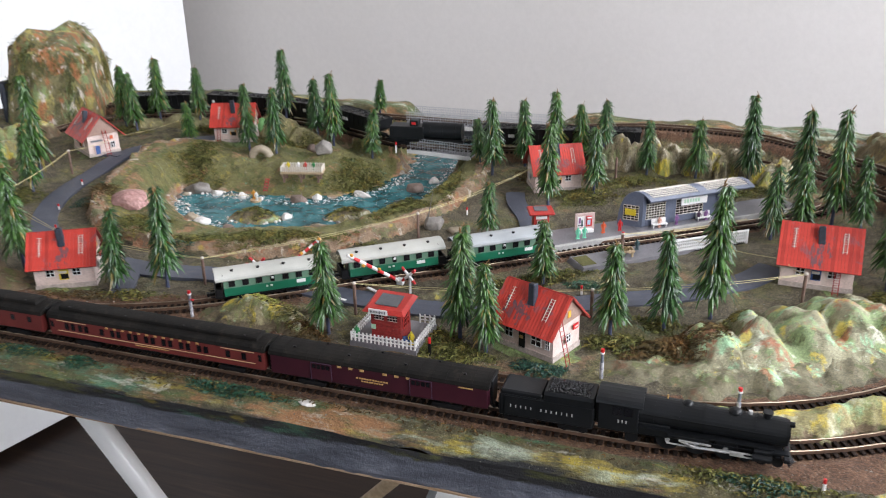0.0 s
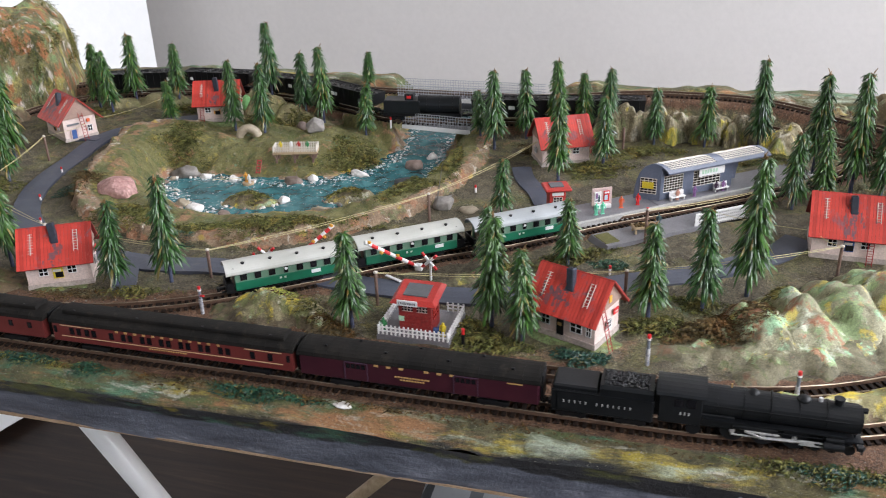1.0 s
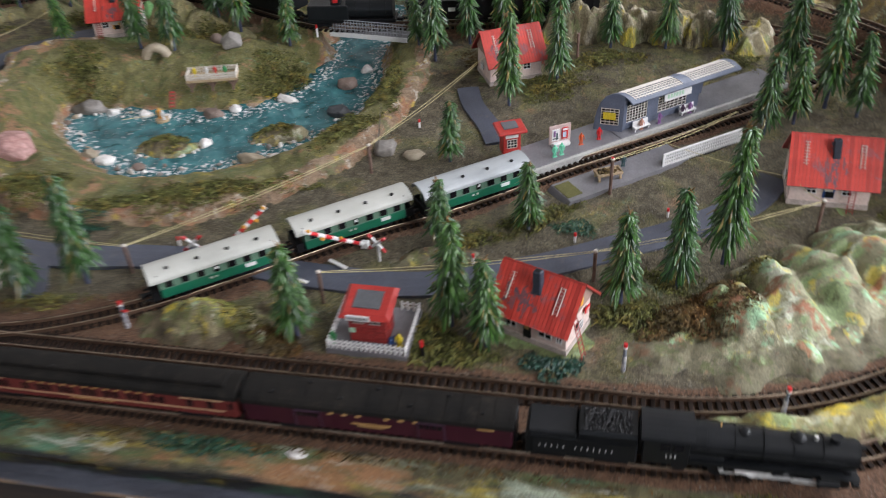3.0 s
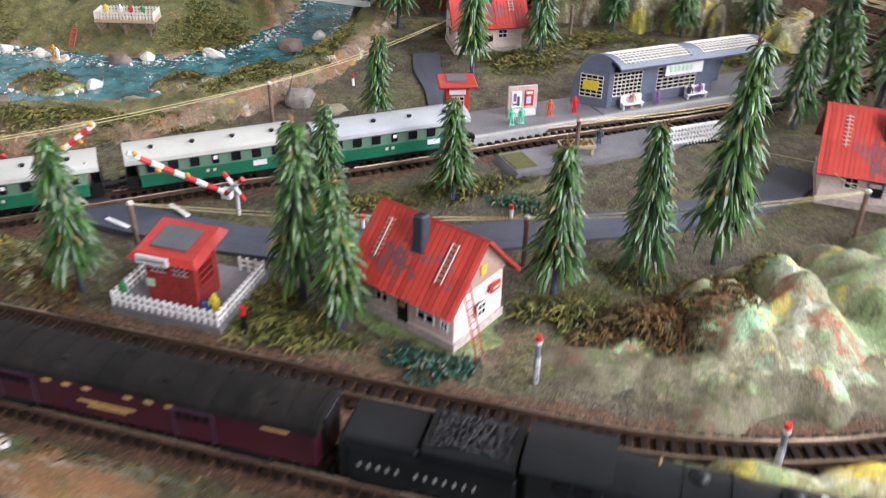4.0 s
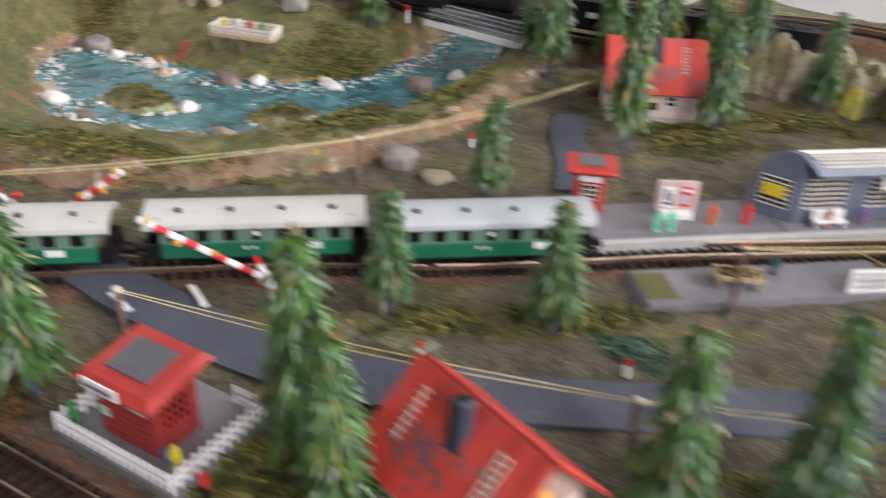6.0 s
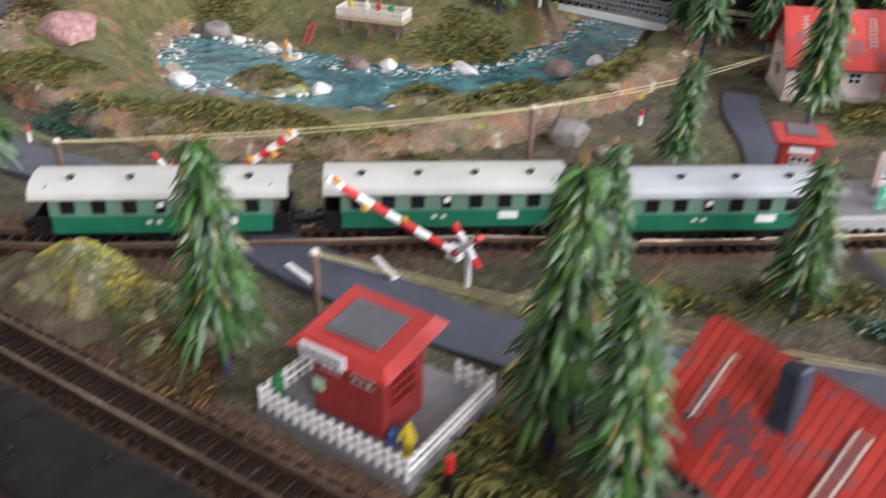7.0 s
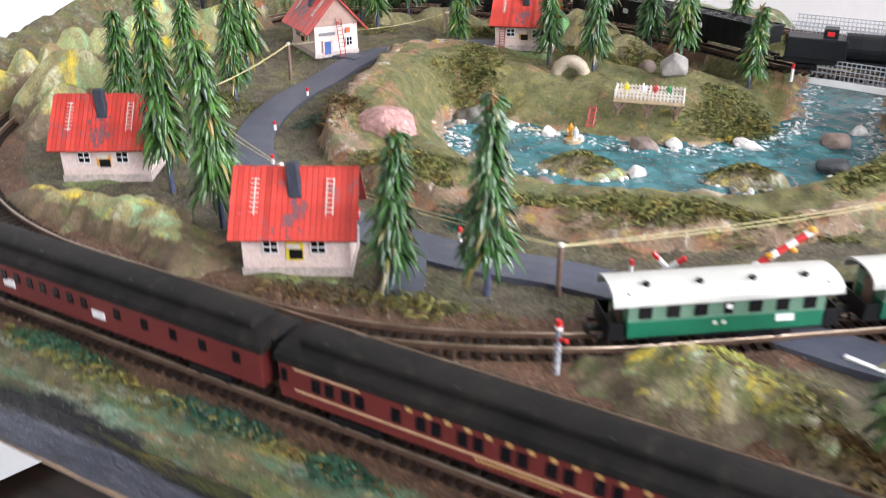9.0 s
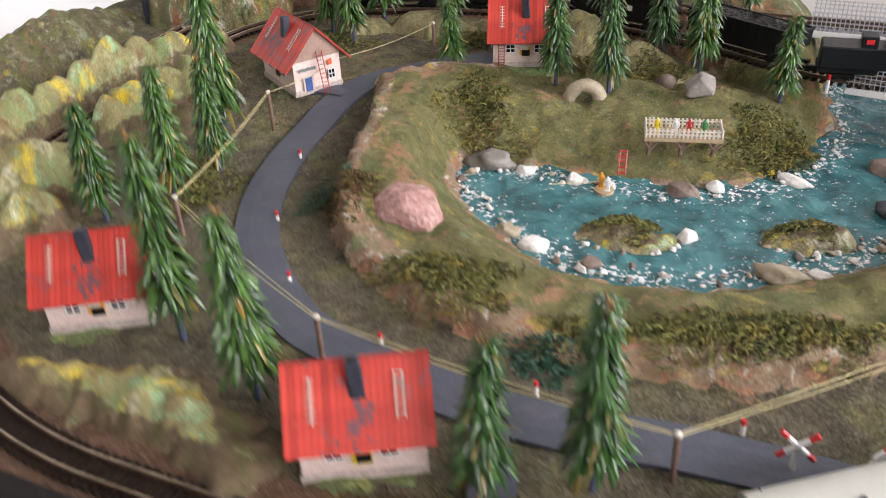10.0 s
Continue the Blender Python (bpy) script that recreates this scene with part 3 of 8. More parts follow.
def rod(bm, a, b, r0, r1=None, n=8, caps=True):
    a, b = Vector(a), Vector(b)
    d = b - a
    bmesh.ops.create_cone(bm, cap_ends=caps, segments=n, radius1=r0, radius2=r0 if r1 is None else r1, depth=d.length,
                          matrix=Matrix.Translation((a + b) / 2) @ d.to_track_quat("Z", "Y").to_matrix().to_4x4())
    return bm


def rods(*items, n=8):
    bm = bmesh.new()
    for a, b, r in items:
        rod(bm, a, b, r, n=n)
    return bm


def prism(bm, profile, x0, x1, axis="x"):
    """A closed outline of (across, up), drawn out from x0 to x1."""
    put = (lambda x, p: (x, p[0], p[1])) if axis == "x" else (lambda x, p: (p[0], x, p[1]))
    a = [bm.verts.new(put(x0, p)) for p in profile]
    b = [bm.verts.new(put(x1, p)) for p in profile]
    n = len(profile)
    bm.faces.new(a)
    bm.faces.new(b[::-1])
    for i in range(n):
        bm.faces.new((a[i], a[(i + 1) % n], b[(i + 1) % n], b[i]))
    return bm


def pebble(bm, c, r, seed, flat=0.7, sub=2, rough=0.28):
    got = bmesh.ops.create_icosphere(bm, subdivisions=sub, radius=1.0)
    off = Vector((seed * 3.17, seed * 1.73, seed * 0.61))
    for v in got["verts"]:
        k = 1 + rough * noise.noise(v.co * 1.3 + off) + 0.4 * rough * noise.noise(v.co * 3.1 + off)
        v.co = Vector((c[0] + v.co.x * k * r[0], c[1] + v.co.y * k * r[1], c[2] + v.co.z * k * r[2] * flat))
    return bm


def tube(bm, pts, r, n=5):
    """One continuous round strand through the points."""
    rings = []
    for i, p in enumerate(pts):
        d = (pts[min(i + 1, len(pts) - 1)] - pts[max(i - 1, 0)]).normalized()
        u = d.cross(Vector((0, 0, 1))).normalized()
        v = u.cross(d)
        rings.append([bm.verts.new(p + (u * math.cos(a) + v * math.sin(a)) * r) for a in [6.28318 * k / n for k in range(n)]])
    for a, b in zip(rings, rings[1:]):
        for k in range(n):
            bm.faces.new((a[k], a[(k + 1) % n], b[(k + 1) % n], b[k]))
    bm.faces.new(rings[0])
    bm.faces.new(rings[-1][::-1])
    return bm


def spline(points, step):
    """A smooth line through the points, cut into even steps: an array of (x, y, ...)."""
    p = np.array(points, float)
    p = np.vstack([2 * p[0] - p[1], p, 2 * p[-1] - p[-2]])
    out = []
    for i in range(1, len(p) - 2):
        t = np.linspace(0, 1, 24, endpoint=False)[:, None]
        a, b, c, d = p[i - 1:i + 3]
        out.append(0.5 * (2 * b + (c - a) * t + (2 * a - 5 * b + 4 * c - d) * t ** 2 + (3 * b - a - 3 * c + d) * t ** 3))
    out = np.vstack(out + [p[-2:-1]])
    return resample(out, step)


def resample(line, step):
    s = np.concatenate([[0], np.cumsum(np.linalg.norm(np.diff(line[:, :2], axis=0), axis=1))])
    at = np.linspace(0, s[-1], max(2, int(round(s[-1] / step)) + 1))
    return np.stack([np.interp(at, s, line[:, k]) for k in range(line.shape[1])], 1)


def heading(line):
    d = np.gradient(line[:, :2], axis=0)
    return d / np.linalg.norm(d, axis=1)[:, None]


def sweep(bm, line, profile, closed_ends=True):
    """Draws a profile of (to the left, up) along a line of (x, y, z)."""
    h = heading(line)
    rings = []
    for (x, y, z), (hx, hy) in zip(line, h):
        rings.append([bm.verts.new((x - hy * o, y + hx * o, z + u)) for o, u in profile])
    n = len(profile)
    for a, b in zip(rings, rings[1:]):
        for i in range(n):
            bm.faces.new((a[i], a[(i + 1) % n], b[(i + 1) % n], b[i]))
    if closed_ends:
        bm.faces.new(rings[0])
        bm.faces.new(rings[-1][::-1])
    return bm


def smooth01(x, a, b):
    t = np.clip((x - a) / (b - a), 0, 1)
    return t * t * (3 - 2 * t)


def waves(x, y, f, seed):
    """Cheap uneven relief, about -1 to 1."""
    r = np.random.RandomState(seed)
    v = 0
    for k in range(7):
        a, p, q = r.rand() * 6.283, r.rand() * 6.283, f * (0.6 + 1.1 * r.rand())
        v = v + np.sin((x * math.cos(a) + y * math.sin(a)) * q + p + 1.3 * np.sin((x * math.sin(a) - y * math.cos(a)) * q * 0.7 + 2 * p))
    return v / 4.2


def to_line(x, y, line):
    """Distance to a line of points, and the height of its nearest point."""
    best, z = np.full(np.shape(x), 9.0), np.zeros(np.shape(x))
    for px, py, pz in line:
        d = (x - px) ** 2 + (y - py) ** 2
        z = np.where(d < best, pz, z)
        best = np.minimum(best, d)
    return np.sqrt(best), z


def to_outline(x, y, poly):
    """Signed distance to a closed outline, negative inside."""
    best, inside = np.full(np.shape(x), 9.0), np.zeros(np.shape(x), bool)
    for (ax, ay), (bx, by) in zip(poly, poly[1:] + poly[:1]):
        ex, ey = bx - ax, by - ay
        t = np.clip(((x - ax) * ex + (y - ay) * ey) / (ex * ex + ey * ey), 0, 1)
        best = np.minimum(best, (x - ax - t * ex) ** 2 + (y - ay - t * ey) ** 2)
        inside ^= ((ay > y) != (by > y)) & (x < (bx - ax) * (y - ay) / (by - ay if by != ay else 1e-9) + ax)
    return np.where(inside, -1, 1) * np.sqrt(best)


# ---- the room ----
FLOOR, CEIL = -0.74, 1.75


def room():
    bm = boxes(((-0.13, 0.05, FLOOR - 0.03), (3.26, 3.5, 0.06)))
    tagged(part("floor", bm, "floor"), "dark brown wooden floor boards", "floor", kind="structure")
    tagged(part("wall_north", boxes(((-0.13, 1.72, 0.5), (3.26, 0.1, 2.6))), "wall"), "plain warm grey painted wall", "wall", kind="structure")
    tagged(part("wall_west", boxes(((-1.66, 0.05, 0.5), (0.1, 3.24, 2.6))), "wall"), "plain warm grey painted wall", "wall", kind="structure")
    # a wall with window openings, and an unseen wall open for the rear fill
    east = boxes(((1.45, -1.285, 0.5), (0.1, 0.57, 2.6)), ((1.45, 0.055, 0.5), (0.1, 0.37, 2.6)), ((1.45, 1.625, 0.5), (0.1, 0.09, 2.6)), ((1.45, 0.91, -0.3), (0.1, 1.34, 1.0)), ((1.45, 0.91, 1.6), (0.1, 1.34, 0.4)),
                 ((1.45, -0.565, -0.15), (0.1, 0.87, 1.3)), ((1.45, -0.565, 1.65), (0.1, 0.87, 0.3)))
    tagged(part("wall_east", east, "wall"), "plain grey wall with two window openings", "wall", kind="structure")
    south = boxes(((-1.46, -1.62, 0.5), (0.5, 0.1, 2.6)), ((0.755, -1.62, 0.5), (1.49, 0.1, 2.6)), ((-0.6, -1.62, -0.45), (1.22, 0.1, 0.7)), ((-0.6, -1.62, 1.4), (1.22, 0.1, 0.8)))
    tagged(part("wall_south", south, "dullwall"), "plain dark brown unseen wall with an opening", "wall", kind="structure")
    tagged(part("ceiling", boxes(((-0.13, 0.05, CEIL + 0.05), (3.26, 3.5, 0.1))), "ceiling"), "plain unseen mid-grey ceiling", "ceiling", kind="structure")
    # a white panelled door that stands open along the left wall
    door = thing("door_1", "white gloss panelled door standing open", "door", kind="structure", at=pose(-1.1, 1.58, FLOOR, 0, 0, 253.5))
    part("door_leaf", boxes(((0.44, 0, 1.1), (0.88, 0.036, 2.16)), bevel=0.002), "white", door)
    for z0, z1 in ((0.12, 0.82), (1.02, 2.06)):
        part("panel_moulding", boxes(((0.44, -0.02, z0), (0.68, 0.012, 0.02)), ((0.44, -0.02, z1), (0.68, 0.012, 0.02)), ((0.1, -0.02, (z0 + z1) / 2), (0.02, 0.012, z1 - z0)),
                                     ((0.78, -0.02, (z0 + z1) / 2), (0.02, 0.012, z1 - z0)), bevel=0.003), "white", door)
    frame_ = thing("door_frame_1", "white painted wooden door lining", "door frame", kind="structure", at=pose(-1.1, 1.58, FLOOR, 0, 0, 253.5))
    part("jamb", boxes(((0.94, 0, 1.12), (0.1, 0.07, 2.24)), bevel=0.003), "white", frame_)
    part("side_panel", boxes(((1.36, 0.02, 1.12), (0.72, 0.03, 2.24))), "white", frame_)


# ---- lines of the railway ----
RC, RR = (-0.04, 0.654), 0.2205
LC, LR = (-0.525, 0.650), 0.2165
INNER_Y, OUTER_Y = 0.4335, 0.3985


def loop(extra, rear, turn):
    """One closed oval: round the right end, along the rear, and round the left end and the front."""
    pts = []
    for a in np.linspace(-90, 84, 40):
        pts.append((RC[0] + (RR + extra) * math.cos(radians(a)), RC[1] + (RR + extra) * math.sin(radians(a))))
    pts += [tuple(p[:2]) for p in spline(rear, 0.0046)]
    for a in np.linspace(turn, 270, 50):
        pts.append((LC[0] + (LR + extra) * math.cos(radians(a)), LC[1] + (LR + extra) * math.sin(radians(a))))
    pts.append(pts[0])
    line = resample(np.array(pts), 0.0046)
    x, y = line[:, 0], line[:, 1]
    right = smooth01(x, -0.22, -0.06)
    if extra:
        z = (0.017 + 0.011 * right - 0.007 * smooth01(x, 0.0, 0.12)) * smooth01(y, 0.66, 0.86)
    else:
        z = 0.012 * smooth01(y, 0.64, 0.8) * smooth01(x, -0.1, 0.08) + 0.010 * smooth01(y, 0.68, 0.82) * (1 - smooth01(x, -0.1, 0.08))
    return np.stack([x, y, z], 1)


OUTER = loop(0.035, [(-0.03, 0.9095), (-0.1, 0.911), (-0.2, 0.9125), (-0.3, 0.9125), (-0.4, 0.915), (-0.46, 0.922), (-0.52, 0.93), (-0.58, 0.931), (-0.64, 0.922), (-0.7, 0.893), (-0.745, 0.845), (-0.768, 0.78), (-0.773, 0.71)], 172)
INNER = loop(0.0, [(-0.03, 0.874), (-0.08, 0.868), (-0.14, 0.8585), (-0.2, 0.849), (-0.259, 0.8405), (-0.3, 0.8345), (-0.327, 0.8355), (-0.367, 0.852), (-0.41, 0.872), (-0.48, 0.892), (-0.55, 0.898), (-0.61, 0.889), (-0.66, 0.871), (-0.70, 0.842), (-0.728, 0.79), (-0.737, 0.72)], 172)
BRANCH = spline([(-0.475, 0.4336, 0), (-0.43, 0.4357, 0), (-0.395, 0.4415, 0), (-0.362, 0.4535, 0), (-0.325, 0.473, 0), (-0.2955, 0.4945, 0), (-0.255, 0.5255, 0), (-0.2135, 0.5575, 0), (-0.172, 0.5835, 0), (-0.139, 0.608, 0),
                 (-0.102, 0.638, 0), (-0.076, 0.657, 0), (-0.041, 0.682, 0), (-0.004, 0.7095, 0), (0.033, 0.7365, 0), (0.073, 0.768, 0.002), (0.103, 0.797, 0.006), (0.129, 0.829, 0.01)], 0.0046)
BED = 0.0012

ROAD = spline([(-0.515, 0.815), (-0.55, 0.795), (-0.585, 0.762), (-0.6, 0.728), (-0.598, 0.678), (-0.585, 0.625), (-0.568, 0.588), (-0.546, 0.56), (-0.5215, 0.5385), (-0.4935, 0.523), (-0.44, 0.512), (-0.39, 0.509),
               (-0.35, 0.514), (-0.31, 0.5165), (-0.27, 0.514), (-0.235, 0.509), (-0.19, 0.507), (-0.15, 0.516), (-0.092, 0.541), (-0.047, 0.566), (-0.01, 0.588), (0.022, 0.615), (0.04, 0.645)], 0.006)

# ---- the shape of the land ----
POOL = [(-0.326, 0.96), (-0.322, 0.865), (-0.314, 0.826), (-0.316, 0.79), (-0.333, 0.752), (-0.354, 0.731), (-0.38, 0.717), (-0.42, 0.711), (-0.466, 0.713), (-0.505, 0.709), (-0.499, 0.685), (-0.470, 0.658),
        (-0.42, 0.63), (-0.374, 0.634), (-0.335, 0.654), (-0.291, 0.687), (-0.269, 0.736), (-0.269, 0.791), (-0.276, 0.857), (-0.278, 0.96)]
MOUND = [(-0.588, 0.752), (-0.563, 0.69), (-0.549, 0.632), (-0.530, 0.592), (-0.503, 0.569), (-0.464, 0.548), (-0.432, 0.544), (-0.399, 0.542), (-0.357, 0.546), (-0.33, 0.551), (-0.285, 0.58), (-0.245, 0.63),
         (-0.222, 0.70), (-0.215, 0.76), (-0.225, 0.83), (-0.235, 0.97), (-0.35, 0.97), (-0.40, 0.85), (-0.46, 0.845), (-0.52, 0.81), (-0.56, 0.78)]
WATER = -0.016


def land(x, y):
    h = 0.0011 * waves(x, y, 90, 3) + 0.0006 * waves(x, y, 260, 4)
    h = h + 0.009 * smooth01(y, 0.69, 0.77) * (1 - smooth01(x, -0.5, -0.38)) + 0.004 * smooth01(y, 0.72, 0.8) * smooth01(x, -0.22, -0.1)
    # the raised rear line on its bank, and the ridge behind it
    d, z = to_line(x, y, OUTER[::2])
    bank = z - 0.0006 - 1.6 * np.maximum(d - 0.009, 0) + 0.001 * waves(x, y, 150, 6)
    h = np.maximum(h, np.where(z > 0.003, bank, -1))
    ridge = 0.034 + 0.005 * waves(x, y, 55, 8) + 0.002 * waves(x, y, 170, 9)
    h = np.where(y > 0.9, np.maximum(h, ridge * smooth01(y, 0.926, 0.942) * (0.35 + 0.3 * smooth01(x, -0.78, -0.62) + 0.04 * smooth01(x, -0.3, -0.15)) * (1 - 0.75 * smooth01(x, -0.37, -0.34) * (1 - smooth01(x, -0.2, -0.16)))), h)
    d, z = to_line(x, y, INNER[::2])
    flat = smooth01(d, 0.008, 0.016)
    h = flat * h + (1 - flat) * (z - 0.0004)
    d2, z2 = to_line(x, y, BRANCH[::2])
    flat = smooth01(d2, 0.008, 0.016)
    h = flat * h + (1 - flat) * (z2 - 0.0004)
    d3, z3 = to_line(x, y, OUTER[::2])
    flat = smooth01(d3, 0.008, 0.015)
    h = flat * h + (1 - flat) * (z3 - 0.0004)
    # the mound with the pool in it
    dp, dm = to_outline(x, y, POOL), to_outline(x, y, MOUND)
    t = np.clip(dp / (np.abs(dp) + np.abs(dm) + 1e-6), 0, 1)
    rim = 0.008 + 0.01 * (1 - smooth01(x, -0.56, -0.48)) - 0.002 * smooth01(y, 0.72, 0.78) + 0.0025 * waves(x, y, 75, 11)
    m = WATER - 0.002 + (rim + 0.018) * smooth01(t, 0.0, 0.55) + 0.0016 * waves(x, y, 130, 12) + 0.0011 * waves(x, y, 330, 13)
    edge = smooth01(-dm + 0.0035 * waves(x, y, 140, 17) + 0.0018 * waves(x, y, 380, 18), 0.0, 0.007)
    base = np.where(y > 0.81, np.minimum(h, 0.006), h)
    m = base * (1 - edge) + m * edge
    h = np.where((dm < 0) & (dp > 0) & (y < 0.815), m, h)
    h = np.where(dp < 0, WATER - 0.003 - 0.002 * smooth01(-dp, 0, 0.02), h)
    side = smooth01(np.abs(x + 0.3), 0.028, 0.05)
    h = np.where((y >= 0.815) & (dp > 0) & (dm < 0), WATER + (h - WATER) * side, h)
    bed = (1 - smooth01(d, 0.009, 0.015)) * smooth01(dp, 0.002, 0.02) * (y > 0.75)
    h = h * (1 - bed) + (z - 0.0004) * bed
    # the front rolls over into the fascia
    h = h - 0.0075 * smooth01(-y, -0.383, -0.366)
    h = h + 0.0012 * np.maximum(waves(x, y, 130, 14), 0) * smooth01(-y, -0.388, -0.38)
    return h


X0, X1, Y0, Y1 = -0.87, 0.31, 0.366, 0.965
LAND_X, LAND_Y = np.meshgrid(np.linspace(X0, X1, 473), np.linspace(Y0, Y1, 241))
LAND_Z = land(LAND_X, LAND_Y)


def height(x, y):
    """The land's height, read between the points of its grid."""
    u = np.clip((np.asarray(x) - X0) / (X1 - X0) * 472, 0, 471.999)
    v = np.clip((np.asarray(y) - Y0) / (Y1 - Y0) * 240, 0, 239.999)
    i, j = u.astype(int), v.astype(int)
    f, g = u - i, v - j
    return (LAND_Z[j, i] * (1 - f) + LAND_Z[j, i + 1] * f) * (1 - g) + (LAND_Z[j + 1, i] * (1 - f) + LAND_Z[j + 1, i + 1] * f) * g


def ground_at(x, y):
    return float(height(x, y))


def grid_mesh(name, x, y, z, masks, material, keep=None):
    ny, nx = x.shape
    v = np.stack([x.ravel(), y.ravel(), z.ravel()], 1)
    i = np.arange(ny * nx).reshape(ny, nx)
    f = np.stack([i[:-1, :-1], i[:-1, 1:], i[1:, 1:], i[1:, :-1]], -1).reshape(-1, 4)
    if keep is not None:
        k = keep.ravel()
        f = f[k[f].any(1)]
    me = bpy.data.meshes.new(name)
    me.from_pydata(v.tolist(), [], f.tolist())
    for key, val in masks.items():
        me.attributes.new(key, "FLOAT", "POINT").data.foreach_set("value", val.ravel().astype(np.float32))
    me.polygons.foreach_set("use_smooth", [True] * len(me.polygons))
    me.materials.append(M[material])
    return new(name, me)


def landscape():
    x, y, z = LAND_X, LAND_Y, LAND_Z
    di, do, db = (to_line(x, y, l[::2])[0] for l in (INNER, OUTER, BRANCH))
    near = np.minimum(np.minimum(di, do), db)
    dp, dm = to_outline(x, y, POOL), to_outline(x, y, MOUND)
    soil = 1 - smooth01(near, 0.008, 0.02 + 0.014 * smooth01(-y, -0.62, -0.52) * smooth01(-x, 0.2, 0.3))
    soil = np.maximum(soil, smooth01(-y, -0.448, -0.44) * smooth01(y, 0.384, 0.39) * 0.9)
    rim = (dm < 0) & (dp > 0)
    soil = np.where(rim & (np.abs(x + 0.3) < 0.09) & (y > 0.76), soil * 0.15, soil)
    rock = np.where(rim, 0.95 * np.exp(-((dm + 0.006) / (0.009 + 0.008 * smooth01(-y, -0.64, -0.58))) ** 2) + 0.8 * np.exp(-((dp - 0.006) / 0.009) ** 2), 0)
    rock = np.maximum(rock, smooth01(y, 0.85, 0.87) * 0.35)
    grass = np.where(rim, 0.75, 0.12 + 0.3 * smooth01(y, 0.7, 0.8))
    paint = np.maximum(smooth01(-y, -0.386, -0.381), smooth01(y, 0.922, 0.928))
    foam = 0.95 * np.exp(-(dp / 0.010) ** 2) * (y < 0.84)
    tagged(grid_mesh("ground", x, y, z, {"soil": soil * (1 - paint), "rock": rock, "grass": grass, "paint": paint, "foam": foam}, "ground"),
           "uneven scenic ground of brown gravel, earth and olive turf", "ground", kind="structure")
    wx, wy = np.meshgrid(np.linspace(-0.52, -0.25, 120), np.linspace(0.61, 0.95, 150))
    d = to_outline(wx, wy, POOL)
    wz = WATER + 0.0007 * waves(wx, wy, 240, 21) + 0.0004 * waves(wx, wy, 520, 22)
    tagged(grid_mesh("water", wx, wy, wz, {"shore": np.exp(-(d / 0.011) ** 2)}, "water", keep=d < 0.012), "teal painted stream and pool with white flecks of foam", "water", kind="structure")


def board():
    b = thing("baseboard", "slate-grey painted wooden baseboard under the model landscape", "baseboard")
    x, z = np.meshgrid(np.linspace(X0, X1, 260), np.linspace(-0.027, -0.004, 8))
    y = Y0 - 0.0025 + 0.0008 * waves(x, z * 3, 60, 31) + 0.0005 * waves(x, z * 2, 190, 32)
    z = z + 0.0022 * waves(x, 0 * x, 42, 33) * (z > -0.006) + 0.0006 * waves(x, 0 * x, 90, 34)
    face = grid_mesh("front_fascia", x, y, z, {"brushed": smooth01(z, -0.017, -0.004)}, "fascia")
    face.parent = b
    for xx in (-0.0065,):
        part("joint_strip", boxes(((xx, Y0 - 0.0035, -0.014), (0.0025, 0.003, 0.016)), bevel=0.0006), "fascia", b)
    part("edge_strip", boxes((((X0 + X1) / 2, Y0 - 0.0022, -0.0272), (X1 - X0, 0.0016, 0.0012))), "ply", b, "raw pinkish board edge")
    part("board", boxes((((X0 + X1) / 2, (Y0 + Y1) / 2, -0.0255), (X1 - X0, Y1 - Y0 - 0.002, 0.005))), "ply", b)
    for xx in (X0 - 0.002, X1 + 0.002):
        part("end_fascia", boxes(((xx, (Y0 + Y1) / 2, -0.012), (0.004, Y1 - Y0, 0.03))), "fascia", b)
    part("rear_fascia", boxes((((X0 + X1) / 2, Y1 + 0.002, -0.014), (X1 - X0, 0.004, 0.03))), "fascia", b)


# ---- track ----
def track(name, label, line, singles):
    t = thing(name, label, "railway track", "railway tracks", kind="structure")
    lift = line + np.array([0, 0, BED])
    for side in (-1, 1):
        bm = bmesh.new()
        o = side * 0.0045
        sweep(bm, lift, [(o - 0.0006, 0.0), (o + 0.0006, 0.0), (o + 0.0005, 0.0019), (o - 0.0005, 0.0019)])
        rail = part("rail", bm, "rail", t)
        bm = bmesh.new()
        sweep(bm, lift, [(o - 0.0005, 0.0019), (o + 0.0005, 0.0019), (o + 0.0003, 0.0022), (o - 0.0003, 0.0022)])
        part("rail_head", bm, "railhead", rail, "bright worn rail head")
    h = heading(line)
    base = bmesh.new()
    box(base, (0, 0, 0), (0.0023, 0.0165, 0.0013), 0.0002)
    shared = mesh_of("sleeper", base, "sleeper")
    rest, made = bmesh.new(), 0
    for (x, y, z), (hx, hy) in zip(line, h):
        a = math.degrees(math.atan2(hy, hx))
        if singles and singles[0] < x < singles[1] and y < singles[2]:
            s = new("sleeper", shared)
            s.parent = t
            s.matrix_world = pose(x, y, z + BED - 0.0006, 0, 0, a)
            made += 1
        else:
            box(rest, (x, y, z + BED - 0.0006), (0.0023, 0.0165, 0.0013), 0, a)
    rest_ob = part("far_sleepers", rest, "sleeper", t)
    tagged(rest_ob, kind="stuff")


